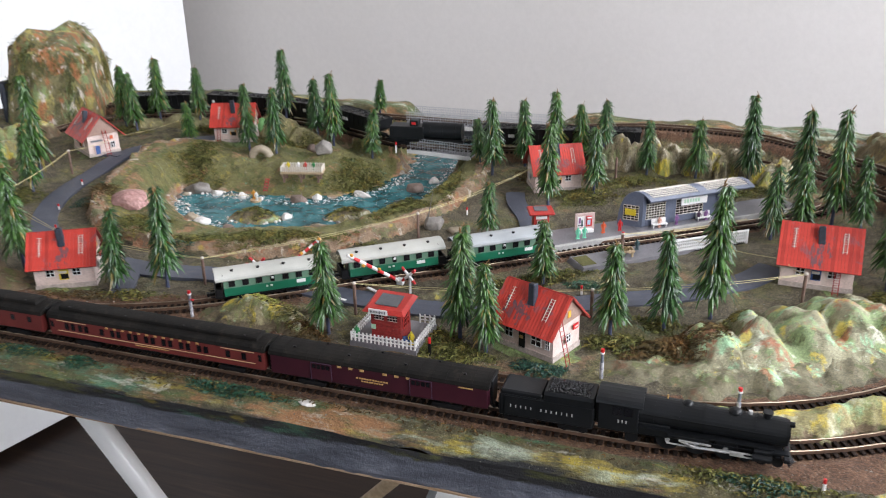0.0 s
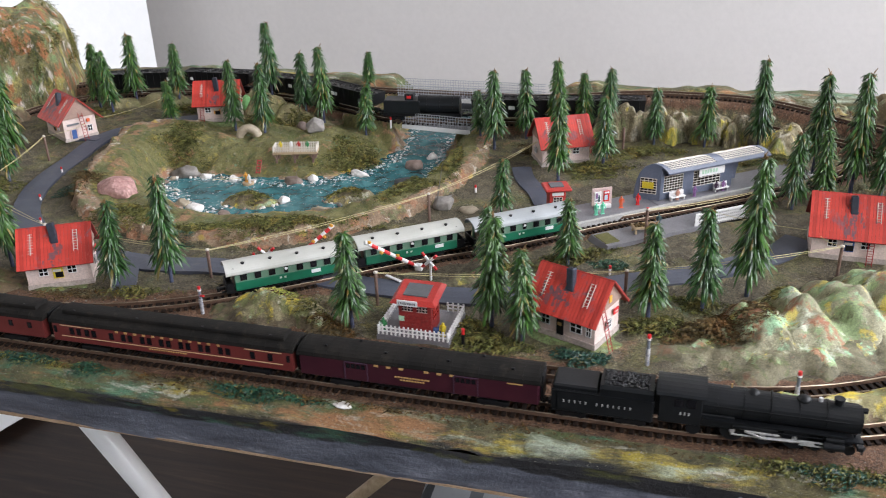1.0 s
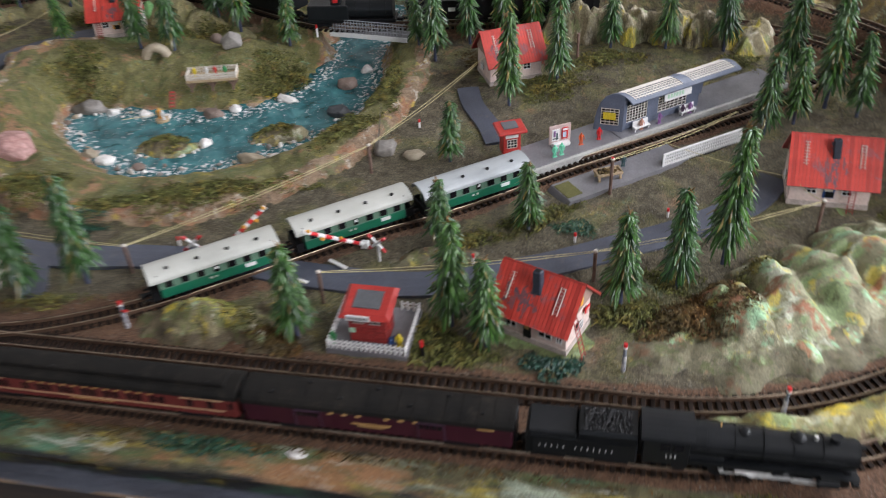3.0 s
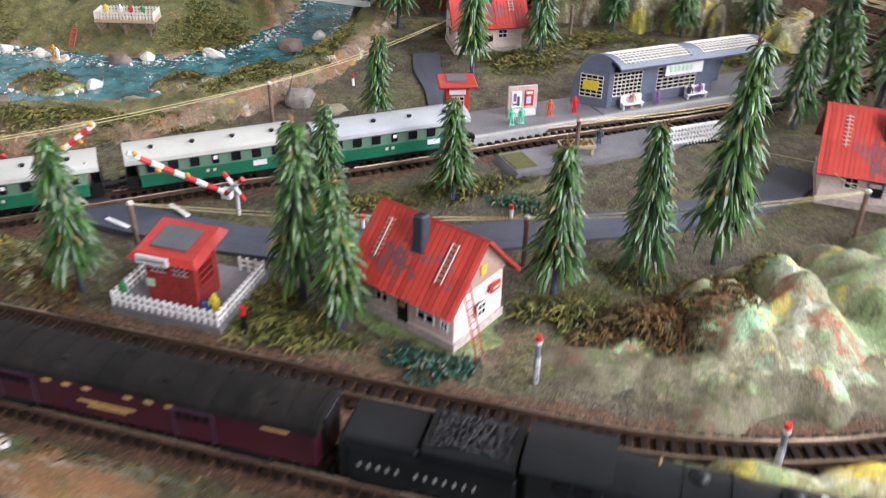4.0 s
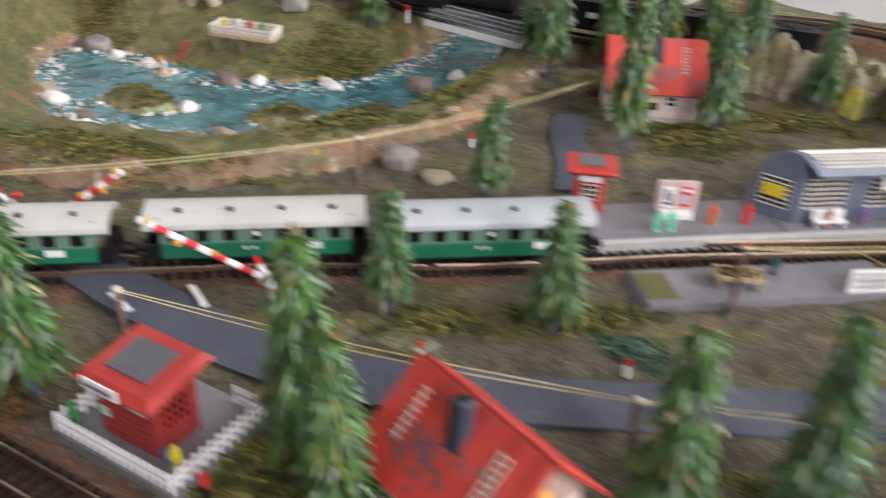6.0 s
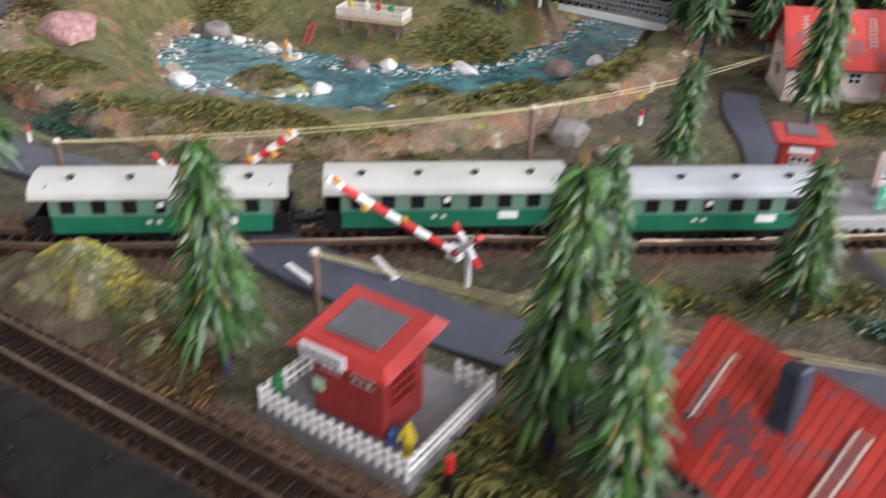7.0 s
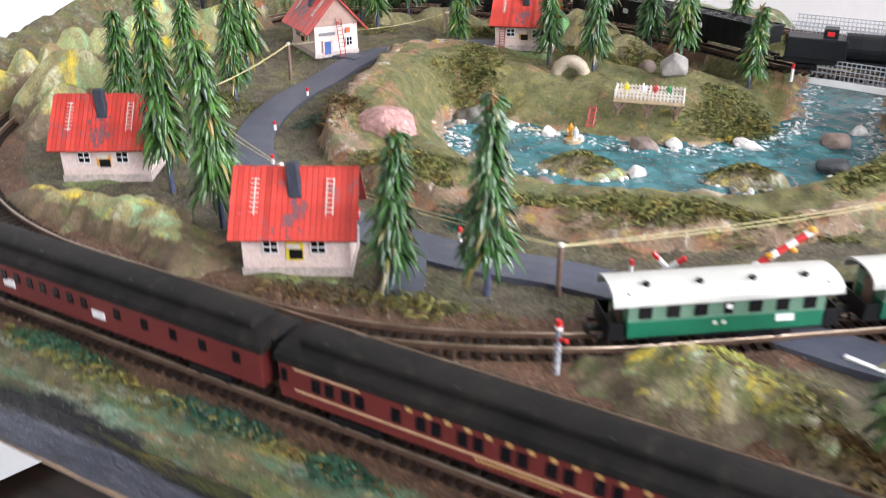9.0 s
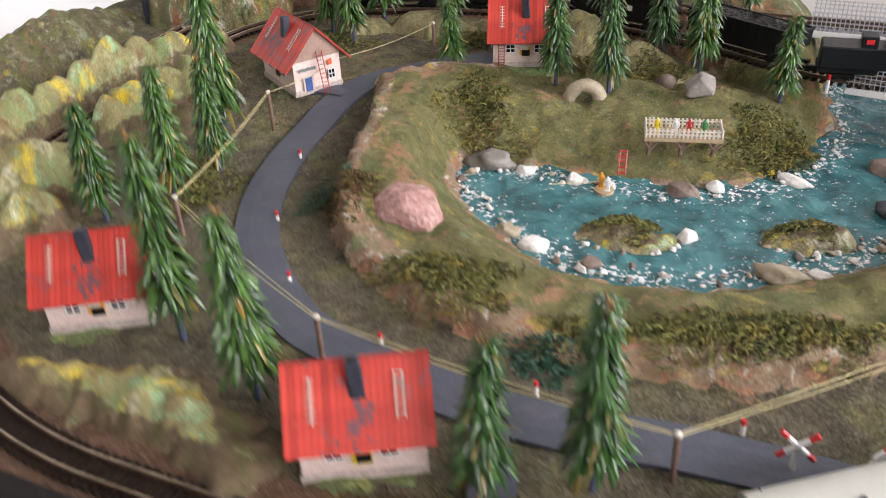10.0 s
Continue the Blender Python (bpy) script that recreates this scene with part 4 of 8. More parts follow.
# ---- road ----
def road():
    r = thing("road", "smooth slate-grey card road with a branch", "road", kind="structure")

    def strip(line, w):
        z = height(line[:, 0], line[:, 1])
        k = np.ones(7) / 7
        z = np.convolve(np.pad(z, 3, "edge"), k, "valid")
        bm = bmesh.new()
        sweep(bm, np.stack([line[:, 0], line[:, 1], z], 1), [(-w / 2, -0.003), (-w / 2, 0.0016), (-w / 6, 0.0021), (w / 6, 0.0021), (w / 2, 0.0016), (w / 2, -0.003)])
        return bm
    part("carriageway", strip(ROAD, 0.0215), "road", r)
    part("branch", strip(spline([(-0.418, 0.51), (-0.412, 0.495), (-0.404, 0.48), (-0.4, 0.47)], 0.005) , 0.016), "road", r)
    part("branch", strip(spline([(-0.598, 0.735), (-0.612, 0.737), (-0.625, 0.735)], 0.005), 0.014), "road", r)
    part("branch", strip(spline([(-0.182, 0.75), (-0.174, 0.725), (-0.158, 0.695), (-0.148, 0.67)], 0.005), 0.017), "road", r)
    white = bmesh.new()
    for (x, y, a) in ((-0.2245, 0.519, -28), (-0.245, 0.5035, -17)):
        box(white, (x, y, ground_at(x, y) + 0.0028), (0.014, 0.0022, 0.0008), 0, a)
    part("stop_line", white, "whiteplastic", r, "white painted stop lines")


# ---- hills of painted plaster ----
HILLTOPS = []


def top_at(x, y):
    """Height of the land with its hills on it."""
    g = best = ground_at(x, y)
    for bumps, sink in HILLTOPS:
        for cx, cy, rx, ry, turn, hh in bumps:
            if abs(x - cx) < max(rx, ry) and abs(y - cy) < max(rx, ry):
                a = radians(turn)
                u, v = (x - cx) * math.cos(a) + (y - cy) * math.sin(a), -(x - cx) * math.sin(a) + (y - cy) * math.cos(a)
                q = math.hypot(u / rx, v / ry)
                best = max(best, g + hh * (1 - q ** 1.3) - sink)
    return best


def hill(name, label, bumps, material, sink=0.002, rough=0.0016, step=0.0018, power=1.0, grooves=0.0, category="hill", brushed=(0.12, 0.62)):
    """A heap of rounded cones: each of (x, y, half width, half depth, turn, height)."""
    HILLTOPS.append((bumps, sink))
    b = np.array(bumps)
    reach = max(b[:, 2].max(), b[:, 3].max())
    x, y = np.meshgrid(np.arange(b[:, 0].min() - reach, b[:, 0].max() + reach, step), np.arange(b[:, 1].min() - reach, b[:, 1].max() + reach, step))
    z = np.full(x.shape, -1.0)
    wx, wy = x + 0.004 * waves(x, y, 120, 41), y + 0.004 * waves(x, y, 130, 42)
    for cx, cy, rx, ry, turn, hh in bumps:
        a = radians(turn)
        u, v = (wx - cx) * math.cos(a) + (wy - cy) * math.sin(a), -(wx - cx) * math.sin(a) + (wy - cy) * math.cos(a)
        th = np.arctan2(v, u)
        q = np.sqrt((u / rx) ** 2 + (v / ry) ** 2)
        q = q * (1 + 0.09 * np.sin(4 * th + cx * 500) + 0.07 * np.sin(9 * th + cy * 700))
        z = np.maximum(z, hh * (1 - q ** (1.3 * power)))
    z = z + rough * waves(x, y, 190, 43) + 0.6 * rough * waves(x, y, 420, 44)
    if grooves:
        z = z - grooves * np.abs(waves(x, y, 170, 45)) * np.clip(z / 0.02, 0, 1)
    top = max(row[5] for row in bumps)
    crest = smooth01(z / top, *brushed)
    clip = (x > X0 + 0.001) & (x < X1 - 0.001) & (y > Y0 + 0.002) & (y < Y1)
    keep = (z > -0.001) & clip
    z = np.where(z > -0.02, height(x, y) + z - sink, -0.02)
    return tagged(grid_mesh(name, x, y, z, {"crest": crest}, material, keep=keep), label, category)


def shell(name, label, outline, top, material, seed, wob=0.004, up=26, fall=None):
    """A steep hollow mountain over an outline of (x, y), drawn in towards its top: (x, y, height, share of the outline left at the top)."""
    n = 96
    ring = resample(np.array(outline + outline[:1], float), 0.004)
    ring = ring[np.linspace(0, len(ring) - 1, n + 1).astype(int)[:-1]]
    tx, ty, th, tr = top
    verts, faces = [], []
    for k in range(up + 1):
        u = k / up
        s = 1 - (1 - tr) * u ** 1.5
        if u > 0.8:
            s *= math.sqrt(max(0, 1 - ((u - 0.8) / 0.2) ** 2)) * 0.97 + 0.03
        for i, (x, y) in enumerate(ring):
            px, py = tx + (x - tx) * s, ty + (y - ty) * s
            crest = 1 + 0.16 * math.sin(px * 55 + seed) * math.cos(py * 48 + seed) if fall is None else 1 - fall[1] * abs(px - fall[0]) - fall[3] * math.exp(-((px - fall[2]) / fall[4]) ** 2) + 0.05 * math.sin(px * 150) * math.cos(py * 90)
            pz = th * crest * u - 0.004
            d = noise.noise(Vector((px * 40, py * 40, pz * 30 + seed))) + 0.5 * noise.noise(Vector((px * 110, py * 110, pz * 60 + seed)))
            verts.append((px + (px - tx) * 2.5 * wob * 10 * d * 0.4, py + (py - ty) * wob * 10 * d, pz + wob * d * u))
    for k in range(up):
        for i in range(n):
            j = (i + 1) % n
            faces.append((k * n + i, k * n + j, (k + 1) * n + j, (k + 1) * n + i))
    me = bpy.data.meshes.new(name)
    me.from_pydata(verts, [], faces)
    me.polygons.foreach_set("use_smooth", [True] * len(me.polygons))
    me.materials.append(M[material])
    return tagged(new(name, me), label, "mountain")


def moss_on(ob, count, seed, low, label):
    """Tufts of moss strands over the rough parts of a mountain."""
    rnd = random.Random(seed)
    me = ob.data
    pick = [v for v in me.vertices if v.co.z > low and v.co.x > -0.80 and noise.noise(v.co * 30 + Vector((seed, 0, 0))) > 0.02]
    verts, faces = [], []
    for i in range(count):
        v = rnd.choice(pick)
        p = v.co + Vector((rnd.uniform(-0.004, 0.004), rnd.uniform(-0.004, 0.004), rnd.uniform(-0.003, 0.003)))
        d = (v.normal + Vector((rnd.gauss(0, 0.6), rnd.gauss(0, 0.6), rnd.gauss(0, 0.6)))).normalized()
        side = d.cross(Vector((rnd.gauss(0, 1), rnd.gauss(0, 1), rnd.gauss(0, 1)))).normalized() * rnd.uniform(0.0003, 0.0006)
        k, ln = len(verts), rnd.uniform(0.0015, 0.0034)
        bow = Vector((rnd.gauss(0, 0.3), rnd.gauss(0, 0.3), -0.4)) * ln
        for f in (0, 0.5, 1):
            q = p + d * ln * f + bow * f * f
            verts += [q - side * (1 - 0.7 * f), q + side * (1 - 0.7 * f)]
        faces += [(k, k + 1, k + 3, k + 2), (k + 2, k + 3, k + 5, k + 4)]
    me = bpy.data.meshes.new("moss")
    me.from_pydata(verts, [], faces)
    me.materials.append(M["moss"])
    return tagged(new("moss", me), label, "moss", kind="stuff")


def hills():
    hill("hill", "low gravelly apron at the foot of the painted crags", [(0.03, 0.497, 0.075, 0.036, 28, 0.012), (0.075, 0.523, 0.06, 0.036, 38, 0.012), (-0.02, 0.478, 0.05, 0.022, 12, 0.005)], "hill", rough=0.0011, power=1.3, brushed=(0.25, 1.15))
    hill("hill", "row of rounded plaster crags brushed in pale green, yellow and rust",
         [(-0.018, 0.492, 0.026, 0.022, 25, 0.009), (0.008, 0.500, 0.021, 0.034, 20, 0.020), (0.031, 0.518, 0.021, 0.042, 20, 0.023), (0.056, 0.533, 0.021, 0.044, 22, 0.024), (0.081, 0.552, 0.022, 0.044, 28, 0.025),
          (0.099, 0.560, 0.021, 0.042, 38, 0.023), (0.04, 0.508, 0.06, 0.04, 28, 0.013)], "hill", rough=0.0016, grooves=0.0022, power=1.45, brushed=(0.0, 0.42))
    bank = []
    for k in range(14):
        a = -82 + 6.2 * k
        bank.append((RC[0] + 0.239 * math.cos(radians(a)), RC[1] + 0.239 * math.sin(radians(a)), 0.03, 0.0115, a + 90, (0.0165 + 0.0022 * math.sin(1.9 * k)) * min(1.0, 0.55 + 0.18 * k)))
    hill("hill", "long pale plaster bank between the two curved tracks", bank, "hill_pale", rough=0.0013, grooves=0.0008, power=1.9)
    hill("hill", "low painted bank outside the curved track", [(0.10, 0.381, 0.03, 0.014, 10, 0.010), (0.14, 0.392, 0.04, 0.02, 20, 0.014), (0.19, 0.41, 0.04, 0.03, 30, 0.016)], "hill", rough=0.0012)
    hill("hill", "small brown painted mound with a yellow tip and a pale streak", [(-0.283, 0.4605, 0.045, 0.0185, -3, 0.0225), (-0.264, 0.457, 0.032, 0.014, -8, 0.0145), (-0.306, 0.459, 0.024, 0.014, 6, 0.010), (-0.250, 0.479, 0.02, 0.011, 20, 0.009)], "hill_tip", rough=0.0014, grooves=0.002, power=0.85, brushed=(0.08, 0.62))
    hill("hill", "low olive bank beside the level crossing", [(-0.178, 0.537, 0.03, 0.0085, 34, 0.0055), (-0.152, 0.541, 0.02, 0.007, 34, 0.004)], "hill_dull", rough=0.0012)
    hill("hill", "low brown ridge with a yellow, white and mint brushed crest beside the curved track",
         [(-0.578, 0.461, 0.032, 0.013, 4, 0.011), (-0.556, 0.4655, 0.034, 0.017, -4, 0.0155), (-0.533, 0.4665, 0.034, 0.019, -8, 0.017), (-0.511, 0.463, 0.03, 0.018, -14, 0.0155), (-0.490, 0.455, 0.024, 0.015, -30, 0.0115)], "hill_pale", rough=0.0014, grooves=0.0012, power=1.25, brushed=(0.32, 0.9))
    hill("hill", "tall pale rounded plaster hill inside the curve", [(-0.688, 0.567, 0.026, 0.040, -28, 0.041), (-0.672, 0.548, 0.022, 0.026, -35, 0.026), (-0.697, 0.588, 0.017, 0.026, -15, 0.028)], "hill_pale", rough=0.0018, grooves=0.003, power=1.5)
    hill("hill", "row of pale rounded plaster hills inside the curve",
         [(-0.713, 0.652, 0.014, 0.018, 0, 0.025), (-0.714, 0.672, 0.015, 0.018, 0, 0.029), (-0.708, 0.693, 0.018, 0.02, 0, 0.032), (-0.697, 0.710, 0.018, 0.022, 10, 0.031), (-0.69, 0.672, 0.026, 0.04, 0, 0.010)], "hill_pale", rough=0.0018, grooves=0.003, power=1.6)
    ridge = []
    for deg, hh in ((204, 0.022), (197.5, 0.031), (191, 0.028), (185, 0.033), (179, 0.030), (173, 0.034), (168, 0.040), (162.5, 0.033), (156.5, 0.027), (150, 0.022)):
        ridge.append((LC[0] + 0.2345 * math.cos(radians(deg)), LC[1] + 0.2345 * math.sin(radians(deg)), 0.0125, 0.021, deg - 180, hh))
    hill("hill", "long pale ridge of lumpy plaster hills between the two curved tracks", ridge, "hill_pale", rough=0.0018, grooves=0.002, power=1.8)
    hill("hill", "long earthy bank along the end of the board", [(-0.83, 0.60, 0.03, 0.1, 8, 0.022), (-0.84, 0.72, 0.03, 0.12, -4, 0.034), (-0.80, 0.50, 0.03, 0.08, 40, 0.014)], "hill_dull", rough=0.002)
    peak = shell("mountain", "tall hollow tunnel mountain with mossy painted rock faces", [(-0.708, 0.842), (-0.732, 0.90), (-0.768, 0.948), (-0.84, 0.955), (-0.862, 0.905), (-0.848, 0.845), (-0.803, 0.797), (-0.757, 0.79), (-0.725, 0.815)],
          (-0.785, 0.875, 0.117, 0.72), "mountain", 3.0, wob=0.004, fall=(-0.79, 2.7, -0.811, 0.14, 0.008))
    part("tunnel_side", boxes(((-0.8095, 0.829, 0.026), (0.008, 0.055, 0.062)), bevel=0.002), "slate", peak, "slate-grey board at the tunnel's open side")
    moss_on(peak, 5200, 4, 0.045, "olive moss clinging to the mountain")
    shell("mountain", "tall brown tunnel mountain streaked with ochre and olive", [(0.205, 0.64), (0.192, 0.70), (0.186, 0.77), (0.19, 0.84), (0.225, 0.9), (0.306, 0.91), (0.308, 0.75), (0.306, 0.6), (0.25, 0.59)],
          (0.265, 0.76, 0.125, 0.74), "dark_mountain", 7.0)
    hill("hill", "dark brown hill with pale green tips over the rear track", [(0.105, 0.90, 0.034, 0.04, 0, 0.014), (0.150, 0.905, 0.04, 0.045, 0, 0.040), (0.178, 0.90, 0.035, 0.05, 0, 0.044), (0.215, 0.885, 0.045, 0.06, 0, 0.05), (0.192, 0.835, 0.032, 0.045, 15, 0.042)], "snowtip", rough=0.0016, grooves=0.004, power=1.3)
    rnd = random.Random(14)
    lumps = [(-0.052, 0.850, 0.078, 0.013, 0, 0.026)]
    for i in range(17):
        x = -0.120 + i * 0.0088
        lumps.append((x, 0.845 + rnd.uniform(-0.003, 0.004), rnd.uniform(0.008, 0.013), rnd.uniform(0.010, 0.014), rnd.uniform(-30, 30), (0.034 - 0.00006 * (i - 5) ** 2) * rnd.uniform(0.72, 1.08)))
    hill("crag", "uneven streaked yellowish plaster crag below the rear track", lumps, "crag", rough=0.0026, step=0.0012, grooves=0.006, power=2.6, category="rock")
    hill("boulder", "rounded pale green and ochre plaster boulder", [(0.041, 0.836, 0.021, 0.018, 10, 0.021), (0.030, 0.838, 0.014, 0.014, 10, 0.016)], "crag", rough=0.0018, grooves=0.004, power=1.5, category="rock")
    hill("hill", "ochre and olive painted bank beside the rear track",
         [(-0.478, 0.850, 0.042, 0.019, -4, 0.025), (-0.442, 0.842, 0.036, 0.016, -14, 0.018), (-0.412, 0.832, 0.032, 0.012, -10, 0.009), (-0.53, 0.864, 0.04, 0.014, 0, 0.014), (-0.595, 0.851, 0.034, 0.016, 8, 0.017), (-0.640, 0.838, 0.026, 0.013, 20, 0.011)], "hill_bank", rough=0.0014, grooves=0.002, power=1.5)


# ---- fir trees made of bottle-brush twigs ----
def fir(seed, tall, wide):
    rnd = random.Random(seed)
    t = thing("fir_tree", "bushy dark green plastic fir on a blue-grey stem", "tree", "fir trees")
    bm = bmesh.new()
    rod(bm, (0, 0, -0.004), (0, 0, tall * 0.2), 0.0017, 0.0013, 7)
    part("trunk", bm, "trunk", t)
    bm = bmesh.new()
    rod(bm, (0, 0, tall * 0.2), (0, 0, tall * 0.97), 0.0013, 0.0006, 6)
    for i in range(14):
        a, z = rnd.uniform(0, 6.28), tall * rnd.uniform(0.93, 0.985)
        rod(bm, (0, 0, z), (0.0022 * math.cos(a), 0.0022 * math.sin(a), z + rnd.uniform(-0.003, 0.0035)), 0.0005, 0.0003, 4)
    for i in range(60):
        z, a = tall * rnd.uniform(0.25, 0.88), rnd.uniform(0, 6.28)
        r = rnd.uniform(0.002, 0.0065) * (1.2 - z / tall)
        rod(bm, (0, 0, z), (r * math.cos(a), r * math.sin(a), z + rnd.uniform(-0.001, 0.002)), 0.0007, 0.0003, 4)
    part("stem", bm, "twig", t, "ginger-brown twisted stem")
    verts, faces = [], []
    n = 500
    bend = (rnd.uniform(-0.003, 0.003), rnd.uniform(-0.003, 0.003))
    for i in range(n):
        # a creased blade that leaves the stem and hangs down
        u = ((i + rnd.random()) / n) ** 0.95
        a = i * 2.39996 + rnd.uniform(-0.5, 0.5)
        z = tall * (0.255 + 0.72 * u)
        reach = wide * (0.98 - 0.56 * u ** 1.15) * rnd.uniform(0.6, 1.08)
        start, drop = rnd.uniform(0.0, 0.6), rnd.uniform(0.6, 1.3)
        if u > 0.94:
            start, drop, reach = rnd.uniform(0.2, 1.1), rnd.uniform(0.6, 1.2), wide * rnd.uniform(0.28, 0.42)
        swing = rnd.uniform(-0.35, 0.35)
        ox, oy = bend[0] * u * u, bend[1] * u * u
        w = rnd.uniform(0.00085, 0.0014) * (1 - 0.3 * u)
        roll = rnd.uniform(-0.55, 0.55)
        k, d, h = len(verts), 0.0, 0.0
        steps = ((0.0, 0.35), (0.3, 0.95), (0.62, 1.0), (0.86, 0.62), (1.0, 0.08))
        last = 0.0
        for f, wf in steps:
            dip = start - (start + drop) * f ** 0.8
            d, h = d + reach * 1.12 * (f - last) * math.cos(dip), h + reach * 1.12 * (f - last) * math.sin(dip)
            last = f
            c, s = math.cos(a + swing * f), math.sin(a + swing * f)
            tx, tz, crease = w * wf, w * wf * roll, 0.35 * w * wf
            cx, cy, cz = ox + d * c, oy + d * s, z + h
            verts += [(cx - tx * s, cy + tx * c, cz + tz), (cx + crease * c, cy + crease * s, cz + crease), (cx + tx * s, cy - tx * c, cz - tz)]
        for j in range(4):
            for m in (0, 1):
                p = k + 3 * j + m
                faces.append((p, p + 1, p + 4, p + 3))
    me = bpy.data.meshes.new("crown")
    me.from_pydata(verts, [], faces)
    me.materials.append(M["needles"])
    crown = new("crown", me)
    crown.parent = t
    return t


# x, y and height of each fir
FIRS = [(0.001, 0.5521, 0.0963), (-0.0262, 0.5247, 0.0707), (-0.0576, 0.5053, 0.0656), (-0.1774, 0.6418, 0.0479), (-0.1157, 0.5718, 0.0504), (-0.1683, 0.5515, 0.0496), (-0.1483, 0.4784, 0.0766), (-0.1267, 0.463, 0.0617),
        (-0.2306, 0.458, 0.0669), (-0.3721, 0.4868, 0.0788), (-0.4051, 0.4729, 0.065), (-0.5481, 0.5045, 0.093), (-0.4978, 0.4841, 0.0842), (-0.6253, 0.5985, 0.075), (-0.6439, 0.5674, 0.0666), (-0.641, 0.665, 0.106),
        (-0.622, 0.632, 0.0665), (0.1151, 0.6289, 0.097), (0.1364, 0.6164, 0.0757), (0.0856, 0.7442, 0.0999), (0.0594, 0.7746, 0.0891), (0.0605, 0.7184, 0.0626), (0.0388, 0.7034, 0.0641), (0.106, 0.733, 0.067),
        (0.0182, 0.8249, 0.0832), (-0.0728, 0.8243, 0.0547), (-0.0281, 0.8272, 0.0587), (-0.1462, 0.727, 0.0769), (-0.1126, 0.7643, 0.0644), (-0.1927, 0.8314, 0.0698), (-0.1643, 0.8401, 0.0737), (-0.1387, 0.8465, 0.0589),
        (-0.1171, 0.8405, 0.0501), (-0.2335, 0.8117, 0.0464), (-0.2171, 0.7974, 0.0768), (-0.3855, 0.9224, 0.0426), (-0.3516, 0.8166, 0.0539), (-0.4016, 0.8303, 0.0798), (-0.4294, 0.8497, 0.0655), (-0.4662, 0.8491, 0.0786),
        (-0.4479, 0.7894, 0.0716), (-0.4831, 0.7951, 0.0752), (-0.5497, 0.7868, 0.0441), (-0.5772, 0.8497, 0.0622), (-0.6304, 0.8495, 0.0765), (-0.6356, 0.8122, 0.0686), (-0.6607, 0.8259, 0.0721)]


def firs():
    kinds = [fir(11, 0.07, 0.0178), fir(23, 0.07, 0.0168), fir(37, 0.07, 0.0186), fir(41, 0.07, 0.0172), fir(53, 0.07, 0.018), fir(67, 0.07, 0.0164)]
    first = {}
    rnd = random.Random(5)
    for i, (x, y, tall) in enumerate(FIRS):
        k = i % 6
        s = tall / 0.07
        m = pose(x, y, top_at(x, y) - 0.001, rnd.uniform(-1.4, 1.4), rnd.uniform(-1.4, 1.4), rnd.uniform(0, 360)) @ Matrix.Diagonal((0.84 * s ** 0.4, 0.84 * s ** 0.4, s, 1))
        if k in first:
            copy_thing(kinds[k], m)
        else:
            first[k] = m
    for k, m in first.items():
        kinds[k].matrix_basis = m


